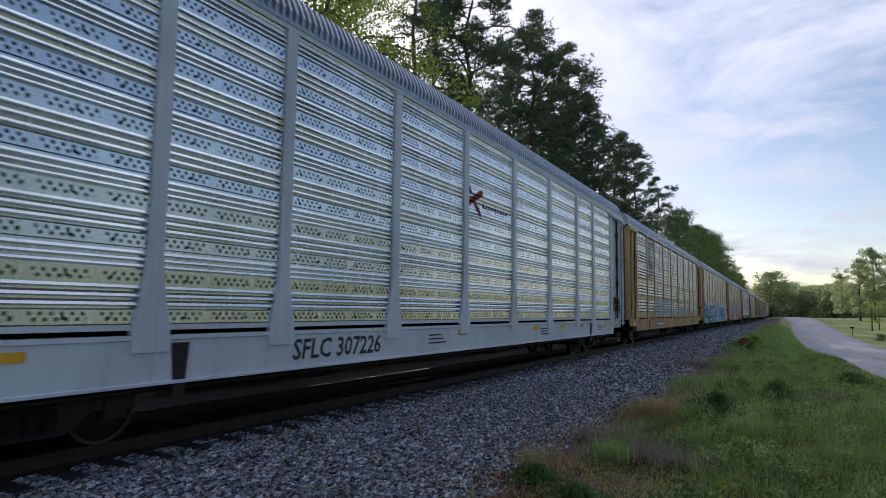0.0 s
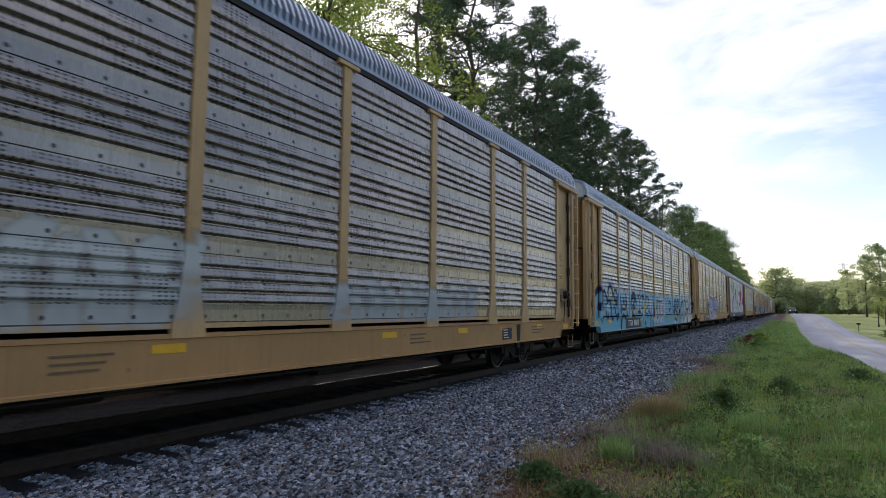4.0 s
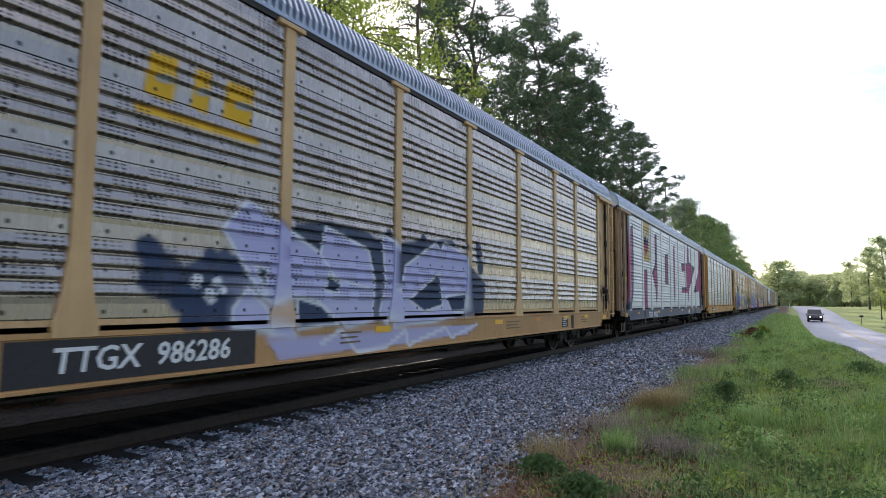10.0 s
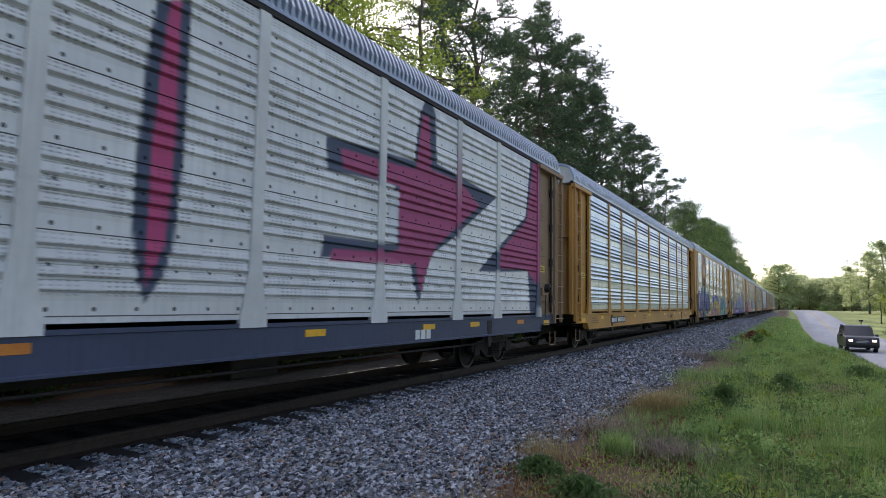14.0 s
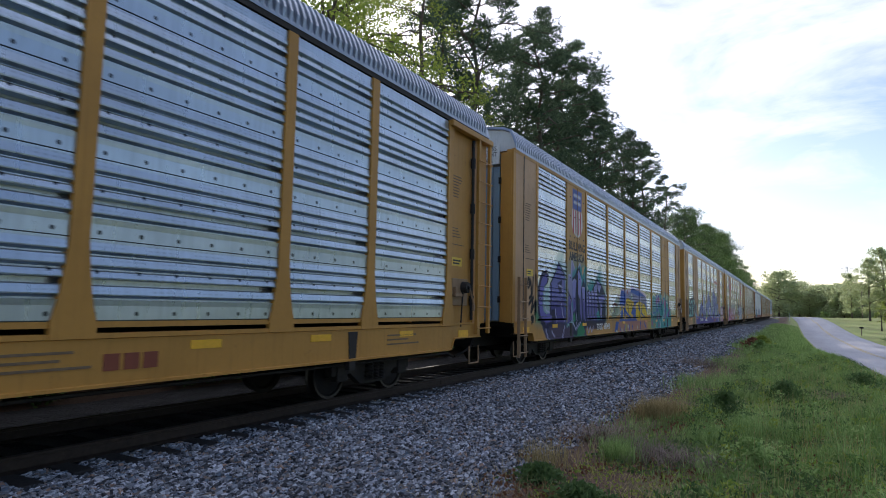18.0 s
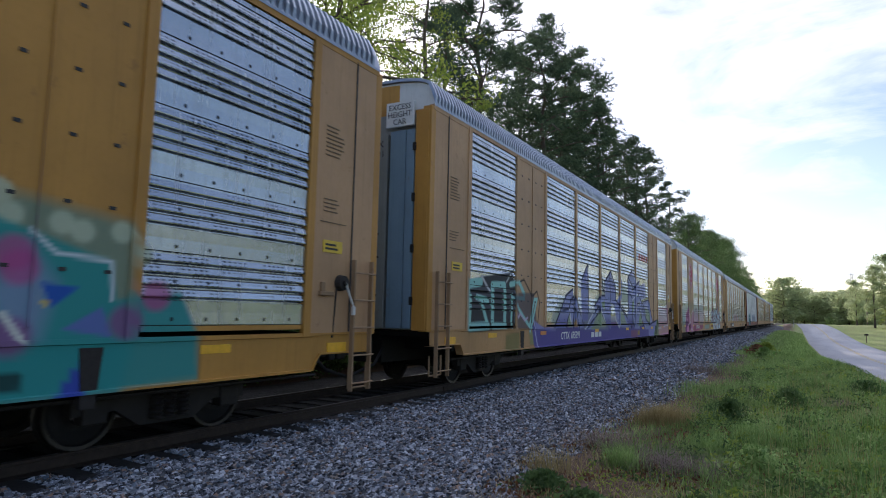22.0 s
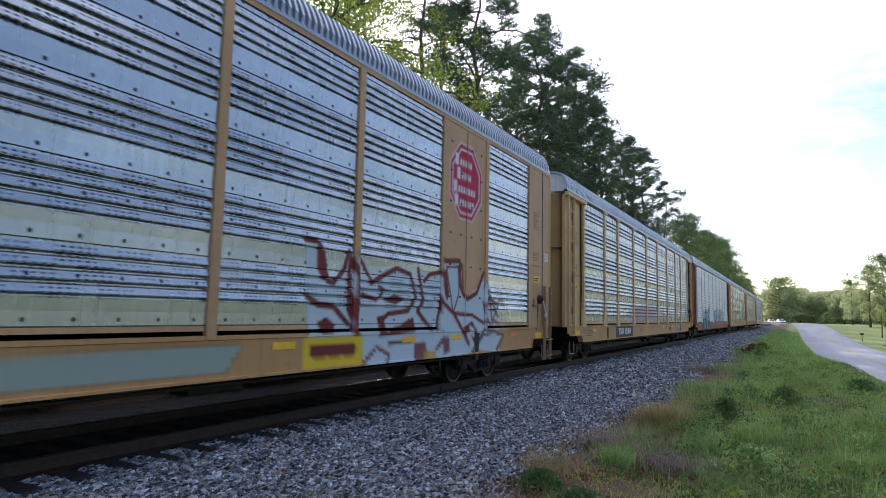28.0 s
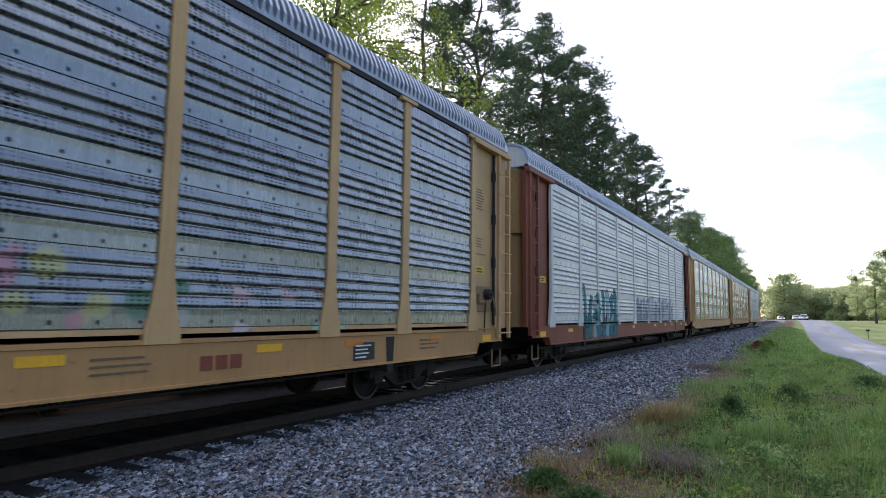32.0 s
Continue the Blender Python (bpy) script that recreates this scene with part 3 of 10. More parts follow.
def paint_mesh(me, art):
    """Sprayed paint on a mesh of the car, from a function of y and z."""
    if art is None:
        return me
    n = len(me.vertices)
    co = np.empty(n * 3, np.float32)
    me.vertices.foreach_get("co", co)
    co = co.reshape(-1, 3)
    rgb, a = art(co[:, 1], co[:, 2])
    if a.max() <= 0.01:
        return me
    col = np.ones((n, 4), np.float32)
    col[:, :3] = rgb
    me.attributes.new("paint", "FLOAT_COLOR", "POINT").data.foreach_set("color", col.ravel())
    me.attributes.new("paint_on", "FLOAT", "POINT").data.foreach_set("value", a.astype(np.float32))
    return me


def rib_profile(z0, z1, slots, flat=0.2):
    """Depth of the pressed sheet up its height: flat bolted bands between runs of overlapping slats with dark gaps."""
    pts = [(0.0, z0)]
    z = z0
    pitch = 0.145 if flat < 0.25 else 0.13
    while z < z1 - 0.05:
        top = min(z + STACK, z1)
        pts += [(0.0, z + 0.006), (0.0, min(z + min(flat, 0.15), top))]
        if flat > 0.3:
            # pressed sheet: two punched bands with three narrow slats above each
            starts, pitch = [0.165, 0.255, 0.345, 0.575, 0.645, 0.715], 0.08
        else:
            starts = [flat + 0.01 + pitch * k for k in range(6)]
        for k, r in enumerate(starts):
            r += z
            if r + pitch - 0.02 > top + 1e-3:
                break
            wide = slots and k == 1
            deep, tall = (-0.12, 0.06) if wide else ((-0.05, 0.022) if flat > 0.3 else (-0.036, 0.018))
            slope = 0.005 if flat > 0.3 or wide else (0.018 if flat > 0.25 else 0.026)
            pts += [(0.006, r), (deep, r + 0.004), (deep, r + tall), (0.014, r + tall + slope), (0.016, r + tall + slope + 0.012), (0.0, r + pitch - 0.012)]
        pts += [(0.0, top - 0.010), (-0.014, top - 0.007), (-0.014, top)]
        z = top
    pts.append((0.0, z1))
    out = []
    for d, zz in sorted(pts, key=lambda p: p[1]):
        if not out or zz > out[-1][1] + 5e-4:
            out.append((d, min(zz, z1)))
    return out


def sprayed_height(art, y0, y1):
    """Up to which height a stretch of the side carries paint; 0 for none."""
    if art is None:
        return 0.0
    U, V = np.meshgrid(np.linspace(y0, y1, 40), np.linspace(Z_SHEET, 5.6, 70), indexing="ij")
    on = art(U.ravel(), V.ravel())[1] > 0.03
    return float(V.ravel()[on].max()) + 0.12 if on.any() else 0.0


def side_panel(car, y0, y1, z1, mat, art, x=HALF, slots=False, flat=0.2):
    prof = rib_profile(Z_SHEET, z1, slots, flat)
    upto = sprayed_height(art, y0, y1)
    fine = [prof[0]]
    for d1, v1 in prof[1:]:
        d0, v0 = fine[-1]
        m = max(1, math.ceil((v1 - v0) / 0.032)) if v0 < upto else 1
        fine += [(d0 + (d1 - d0) * i / m, v0 + (v1 - v0) * i / m) for i in range(1, m + 1)]
    d = np.array([p[0] for p in fine])
    zz = np.array([p[1] for p in fine])
    cut = int(np.searchsorted(zz, upto)) if upto else 0
    sgn = 1 if x > 0 else -1

    def fn(U, V):
        k = V.astype(int)
        return x + sgn * (d[k] - 0.022), U, zz[k]
    step = 0.028 if upto < 3.6 else 0.045
    vs, qs, base = [], [], 0
    for lo, hi, n in ((0, min(cut, len(zz) - 1), int((y1 - y0) / step) + 1), (min(cut, len(zz) - 1), len(zz) - 1, 2)):
        if hi <= lo:
            continue
        U, V = np.meshgrid(np.linspace(y0, y1, n), np.arange(lo, hi + 1), indexing="ij")
        k = hi - lo + 1
        vs.append(np.stack(np.broadcast_arrays(*fn(U, V)), -1).reshape(-1, 3))
        i = (np.arange(n - 1)[:, None] * k + np.arange(k - 1)[None, :]).ravel() + base
        q = np.stack([i, i + k, i + k + 1, i + 1], -1)
        qs.append(q if sgn > 0 else q[:, ::-1])
        base += n * k
    me = fast("side_panel", np.concatenate(vs), np.concatenate(qs), mat)
    art = art if upto else None
    return part("side_panel", paint_mesh(me, art), None, car)


def flat_panel(car, name, y0, y1, z0, z1, x, mat, art=None, label="", depth=0.04, step=0.035):
    ny = max(2, int((y1 - y0) / step) + 1) if art else 2
    nz = max(2, int((z1 - z0) / step) + 1) if art else 2
    ys, zs = np.linspace(y0, y1, ny), np.linspace(z0, z1, nz)
    U, V = np.meshgrid(ys, zs, indexing="ij")
    front = np.stack([np.full_like(U, x), U, V], -1).reshape(-1, 3)
    i = (np.arange(ny - 1)[:, None] * nz + np.arange(nz - 1)[None, :]).ravel()
    q = np.stack([i, i + nz, i + nz + 1, i + 1], -1)
    c = np.array([(x, y0, z0), (x, y1, z0), (x, y1, z1), (x, y0, z1), (x - depth, y0, z0), (x - depth, y1, z0), (x - depth, y1, z1), (x - depth, y0, z1)])
    b = len(front)
    rim = np.array([(0, 4, 5, 1), (1, 5, 6, 2), (2, 6, 7, 3), (3, 7, 4, 0), (4, 7, 6, 5)]) + b
    me = fast(name, np.concatenate([front, c]), np.concatenate([q, rim]), mat)
    return part(name, paint_mesh(me, art), None, car, label)


def post(car, y, z1, mat, art, wide=0.16, flare=True, proud=0.012, cap=True, foot=1.19):
    bm = bmesh.new()
    w = wide / 2
    if flare:
        f = w + 0.13
        curve = [(1.0, 0.0), (0.72, 0.16), (0.46, 0.36), (0.24, 0.62), (0.08, 0.86), (0.0, 1.0)]
        right = [(y + w + (f - w) * a, 1.34 + 0.8 * b) for a, b in curve]
        out = [(y - f, foot), (y + f, foot)] + right + [(y + w, z1), (y - w, z1)] + [(2 * y - a, b) for a, b in right[::-1]]
    else:
        out = [(y - w, 1.2), (y + w, 1.2), (y + w, z1), (y - w, z1)]
    prism(bm, out, HALF - 0.06, HALF + proud)
    if art:
        for zc in np.arange(1.15, min(z1, 3.6), 0.12):
            g = list(bm.verts) + list(bm.edges) + list(bm.faces)
            bmesh.ops.bisect_plane(bm, geom=g, plane_co=(0, 0, zc), plane_no=(0, 0, 1))
    me = bpy.data.meshes.new("post")
    bmesh.ops.recalc_face_normals(bm, faces=bm.faces)
    bm.to_mesh(me)
    bm.free()
    me.materials.append(mat)
    ob = part("post", paint_mesh(me, art), None, car)
    if cap:
        bm = bmesh.new()
        box(bm, HALF - 0.03, HALF + 0.05, y - 0.26, y + 0.26, z1 - 0.02, z1 + 0.05, 0.01)
        part("bracket", bm, mat, ob)
    return ob


def ladder(car, y0, y1, z0, z1, mat, gap=0.46, x=HALF + 0.05, stile=0.035):
    bm = bmesh.new()
    for y in (y0, y1):
        box(bm, x - 0.05, x + 0.02, y - stile, y + stile, z0, z1)
    ob = part("ladder", bm, mat, car)
    z = z0 + 0.12
    while z < z1 - 0.05:
        bm = bmesh.new()
        tube(bm, (x + 0.035, y0 - 0.05, z), (x + 0.035, y1 + 0.05, z), 0.014, n=6)
        part("rung", bm, mat, ob)
        z += gap
    return ob


def roof(car, z1, v1, mat):
    """Corrugated roof that curves up from both eaves."""
    half = [(HALF + 0.01, z1 + 0.03), (HALF + 0.01, z1 + 0.07), (HALF - 0.03, z1 + 0.2), (HALF - 0.09, z1 + 0.36), (HALF - 0.16, z1 + 0.5), (HALF - 0.36, z1 + 0.58), (HALF - 0.8, z1 + 0.64), (0.0, z1 + 0.67)]
    prof = half + [(-x, z) for x, z in half[-2::-1]]
    px, pz = np.array([p[0] for p in prof]), np.array([p[1] for p in prof])
    nx = np.gradient(pz)
    nz = -np.gradient(px)
    ln = np.hypot(nx, nz)
    nx, nz = nx / ln, nz / ln
    pitch = 0.135
    ys, ds = [], []
    y = -v1
    while y < v1 - pitch:
        ys += [y, y + 0.012, y + 0.062, y + 0.076]
        ds += [0.0, 0.065, 0.065, 0.0]
        y += pitch
    ys.append(v1)
    ds.append(0.0)
    D = np.array(ds)

    def fn(U, V):
        k = V.astype(int)
        i = U.astype(int)
        edge = ((k > 1) & (k < len(prof) - 2)) * D[i]
        return px[k] + nx[k] * edge, np.array(ys)[i], pz[k] + nz[k] * edge
    for s in (-1, 1):
        bm = bmesh.new()
        bm.faces.new([bm.verts.new((x * 0.995, s * (v1 - 0.06), z - 0.01)) for x, z in prof])
        part("roof_end", bm, M["white"], car)
    return part("roof", grid_mesh("roof", np.arange(len(ys)), np.arange(len(prof)), fn, mat), None, car, "ribbed galvanised roof")


def sill(car, mat, art, v1=13.3, z0=0.70, z1=1.24, x=HALF + 0.0):
    """Side sill: a channel with a flange above and below."""
    prof = [(x - 0.16, z1), (x, z1), (x, z1 - 0.05), (x - 0.022, z1 - 0.06)] + [(x - 0.022, z) for z in np.linspace(z1 - 0.09, z0 + 0.06, 8)] + [(x - 0.022, z0 + 0.04), (x + 0.01, z0 + 0.03), (x + 0.01, z0), (x - 0.16, z0)]
    px, pz = np.array([p[0] for p in prof]), np.array([p[1] for p in prof])
    ys = np.linspace(-v1, v1, int(2 * v1 / 0.07) if art else 20)

    def fn(U, V):
        k = V.astype(int)
        rise = 0.42 * sstep(11.75, 11.9, np.abs(U))
        return px[k], U, pz[k] + (z1 - pz[k]) * rise
    me = grid_mesh("side_sill", ys, np.arange(len(prof)), fn, mat)
    return part("side_sill", paint_mesh(me, art), None, car)


def text_mesh(body, size, x, y, z, mat, shear=0.0, bold=0.0):
    """Stencilled letters on the near side of a car, reading towards +y."""
    cu = bpy.data.curves.new("letters", "FONT")
    cu.body, cu.size, cu.shear, cu.extrude, cu.offset = body, size, shear, 0.002, size * bold
    cu.align_x, cu.align_y, cu.resolution_u = "CENTER", "CENTER", 2
    tmp = new("letters", cu)
    dg = bpy.context.evaluated_depsgraph_get()
    me = bpy.data.meshes.new_from_object(tmp.evaluated_get(dg))
    bpy.data.objects.remove(tmp)
    me.transform(Matrix.Translation((x, y, z)) @ Euler((math.pi / 2, 0, math.pi / 2)).to_matrix().to_4x4())
    me.materials.clear()
    me.materials.append(mat)
    return me


def end_text(body, size, x, y, z, mat):
    """Letters on the leading end of a car, facing -y."""
    me = text_mesh(body, size, 0, 0, 0, mat)
    me.transform(Matrix.Translation((x, y, z)) @ Euler((0, 0, -math.pi / 2)).to_matrix().to_4x4())
    return me


def stamp(car, name, y0, y1, z0, z1, mat, x=HALF, label=""):
    """A thin painted patch or plate on the side."""
    bm = bmesh.new()
    box(bm, x - 0.004, x + 0.004, y0, y1, z0, z1)
    return part(name, bm, mat, car, label)


def bars(car, y, z, n, length, mat, x, rng, pitch=0.075, high=0.026):
    """Lines of small stencilled data that cannot be read."""
    bm = bmesh.new()
    for i in range(n):
        box(bm, x - 0.003, x + 0.004, y, y + length * rng.uniform(0.55, 1.0), z - i * pitch, z - i * pitch + high)
    return tagged(part("stencil", bm, mat, car), kind="stuff")


def wheelset():
    bm = bmesh.new()
    prof = [(0.0, 0.11), (0.05, 0.12), (0.055, 0.20), (0.03, 0.33), (0.02, 0.36), (0.06, 0.375), (0.065, WHEEL_R - 0.004), (-0.05, WHEEL_R), (-0.075, WHEEL_R + 0.025), (-0.085, WHEEL_R + 0.022), (-0.085, 0.37), (-0.03, 0.33), (-0.02, 0.15)]
    n = 28
    for sx in (-1, 1):
        rings = []
        for i in range(n):
            t = 2 * math.pi * i / n
            rings.append([bm.verts.new((sx * (0.7525 + a), r * math.cos(t), r * math.sin(t))) for a, r in prof])
        for i in range(n):
            for k in range(len(prof) - 1):
                f = bm.faces.new((rings[i][k], rings[(i + 1) % n][k], rings[(i + 1) % n][k + 1], rings[i][k + 1]))
                f.material_index = 1 if k in (5, 6, 7) else 0
        tube(bm, (sx * 0.95, 0, 0), (sx * 0.6, 0, 0), 0.085, n=12)
        for i in range(3):
            t = 2 * math.pi * i / 3
            tube(bm, (sx * 0.96, 0.05 * math.cos(t), 0.05 * math.sin(t)), (sx * 0.94, 0.05 * math.cos(t), 0.05 * math.sin(t)), 0.016, n=6)
    tube(bm, (-0.7, 0, 0), (0.7, 0, 0), 0.08, n=12)
    me = bpy.data.meshes.new("wheelset")
    bmesh.ops.recalc_face_normals(bm, faces=bm.faces)
    bm.to_mesh(me)
    bm.free()
    me.materials.append(M["black"])
    me.materials.append(M["tread"])
    return me


def side_frame_mesh(sx):
    bm = bmesh.new()
    x0, x1 = sx * 0.93, sx * 1.06
    prism(bm, [(-1.15, 0.40), (-1.15, 0.58), (-0.62, 0.66), (-0.42, 0.78), (0.42, 0.78), (0.62, 0.66), (1.15, 0.58), (1.15, 0.40), (0.66, 0.42), (0.36, 0.22), (-0.36, 0.22), (-0.66, 0.42)], x0, x1)
    for y in (-0.9, 0.9):
        box(bm, min(x0, x1) - 0.02, max(x0, x1) + 0.03, y - 0.14, y + 0.14, 0.30, 0.56, 0.02)
    return bm


def spring_mesh(sx, y):
    """Outline of a coil spring, turned round its upright axis."""
    bm = bmesh.new()
    rings = []
    for k in range(25):
        r = 0.075 + 0.014 * math.cos(k * math.pi / 2)
        rings.append([bm.verts.new((sx * 1.09 + r * math.cos(i * math.pi / 5), y + r * math.sin(i * math.pi / 5), 0.28 + 0.32 * k / 24 + 0.006 * i / 5)) for i in range(10)])
    for a, b in zip(rings, rings[1:]):
        for i in range(10):
            bm.faces.new((a[i], a[(i + 1) % 10], b[(i + 1) % 10], b[i]))
    bm.faces.new(rings[0][::-1])
    bm.faces.new(rings[-1])
    return bm


AXLE_SETS = []


def shared(name, mesh, parent, label="", m=None):
    ob = new(name, mesh)
    ob.parent = parent
    if m is not None:
        ob.matrix_basis = m
    return tagged(ob, label) if label else ob


def to_mesh(name, bm, mat):
    me = bpy.data.meshes.new(name)
    bmesh.ops.recalc_face_normals(bm, faces=bm.faces)
    bm.to_mesh(me)
    bm.free()
    me.materials.append(mat)
    return me


def bolster_mesh():
    bm = bmesh.new()
    box(bm, -1.1, 1.1, -0.2, 0.2, 0.42, 0.72, 0.03)
    box(bm, -0.3, 0.3, -0.3, 0.3, 0.70, 0.95, 0.02)
    return bm


FRAME_N, FRAME_F = to_mesh("side_frame", side_frame_mesh(1), M["dirtsteel"]), to_mesh("side_frame", side_frame_mesh(-1), M["dirtsteel"])
BOLSTER, WHEELS = to_mesh("bolster", bolster_mesh(), M["black"]), wheelset()
SPRINGS = [to_mesh("spring", spring_mesh(1, y), M["dirtsteel"]) for y in (-0.17, 0.0, 0.17)]


def truck(car, yc):
    ob = shared("truck", BOLSTER, car, "", pose(0, yc, 0))
    shared("side_frame", FRAME_N, ob)
    shared("side_frame", FRAME_F, ob)
    for s in SPRINGS:
        shared("spring", s, ob)
    for y in (-0.9, 0.9):
        AXLE_SETS.append(shared("wheelset", WHEELS, ob, "", pose(0, y, WHEEL_R)))
    return ob


def underframe(car, v1):
    bm = bmesh.new()
    box(bm, -0.35, 0.35, -v1 + 0.2, v1 - 0.2, 0.55, 1.15)
    box(bm, -HALF + 0.1, HALF - 0.1, -v1 + 0.1, v1 - 0.1, 1.10, 1.19)
    for y in np.arange(-12, 12.1, 2.0):
        box(bm, -HALF + 0.12, HALF - 0.12, y - 0.05, y + 0.05, 0.8, 1.11)
    part("underframe", bm, M["black"], car)
    for y, w in ((-2.6, 1.4), (2.1, 0.9)):
        bm = bmesh.new()
        if w > 1:
            tube(bm, (0.75, y - w / 2, 0.66), (0.75, y + w / 2, 0.66), 0.2, n=14)
        else:
            box(bm, 0.55, 0.95, y - w / 2, y + w / 2, 0.45, 0.8, 0.03)
        part("brake_reservoir" if w > 1 else "brake_valve", bm, M["dirtsteel"], car)
    bm = bmesh.new()
    tube(bm, (HALF - 0.25, -v1 + 1.0, 0.62), (HALF - 0.25, v1 - 1.0, 0.62), 0.022, n=6)
    part("train_pipe", bm, M["dirtsteel"], car)
    for s in (-1, 1):
        bm = bmesh.new()
        box(bm, -0.12, 0.12, s * (v1 - 0.3) if s > 0 else s * (PITCH / 2 - 0.02), s * (PITCH / 2 - 0.02) if s > 0 else s * (v1 - 0.3), 0.72, 0.98, 0.03)
        box(bm, -0.2, 0.2, s * (PITCH / 2 - 0.12) - 0.14, s * (PITCH / 2 - 0.12) + 0.10 * (1 if s < 0 else 0.4), 0.66, 1.02, 0.04)
        part("coupler", bm, M["dirtsteel"], car)
        bm = bmesh.new()
        p = [Vector((0.45, s * (v1 - 0.1), 0.85)), Vector((0.5, s * (v1 + 0.25), 0.55)), Vector((0.42, s * (PITCH / 2 - 0.05), 0.38))]
        for a, b in zip(p, p[1:]):
            tube(bm, a, b, 0.03, n=7)
        part("air_hose", bm, M["black"], car)


def end_wall(car, s, v1, z1, low, high, label, split=0.02):
    """Curved end doors across the end of a car, in two leaves, with a cap above them."""
    mid = (1.22 + z1 - split) / 2 + 0.35
    for name, a, b, mat in (("end_door", 1.22, mid - 0.006, low), ("end_door", mid + 0.006, z1 - split, low), ("end_cap", z1 - split, z1 + 0.6, high)):
        xs = np.linspace(-HALF + 0.16, HALF - 0.16, 21)

        def fn(U, V):
            r = np.abs(U) / (HALF - 0.16)
            bulge = 0.42 * np.sqrt(np.clip(1 - r ** 3, 0, 1))
            drop = np.where(V > z1 + 0.3, 0.35 * r ** 5, 0)
            return U, s * (v1 - 0.45 + bulge), V - drop
        part(name, grid_mesh(name, xs, np.linspace(a, b, 8), fn, mat, True), None, car, label if name == "end_door" else "")
    bm = bmesh.new()
    box(bm, -HALF + 0.2, HALF - 0.2, min(s * (v1 - 0.42), s * (v1 - 0.06)), max(s * (v1 - 0.42), s * (v1 - 0.06)), mid - 0.008, mid + 0.008)
    part("door_seam", bm, M["ink"], car)


def marks(car, label, y, z, size, mat, plate=None, x=HALF - 0.018):
    if plate is not None:
        w = size * len(label) * 0.36
        stamp(car, "mark_field", y - w, y + w, z - size * 0.62, z + size * 0.62, plate, x)
        x += 0.006
    me = text_mesh(label, size, x, y, z, mat, 0.12, 0.016)
    if "  " not in label:
        return part("lettering", me, None, car, "stencilled car letters")
    # one part a word: split at the widest gap
    co = np.empty(len(me.vertices) * 3, np.float32)
    me.vertices.foreach_get("co", co)
    ys = np.sort(co.reshape(-1, 3)[:, 1])
    g = int(np.argmax(np.diff(ys)))
    cut = (ys[g] + ys[g + 1]) / 2
    for keep in (-1, 1):
        bm = bmesh.new()
        bm.from_mesh(me)
        bmesh.ops.delete(bm, geom=[v for v in bm.verts if (v.co.y - cut) * keep < 0], context="VERTS")
        part("lettering", to_mesh("lettering", bm, mat), None, car, "stencilled car letters")


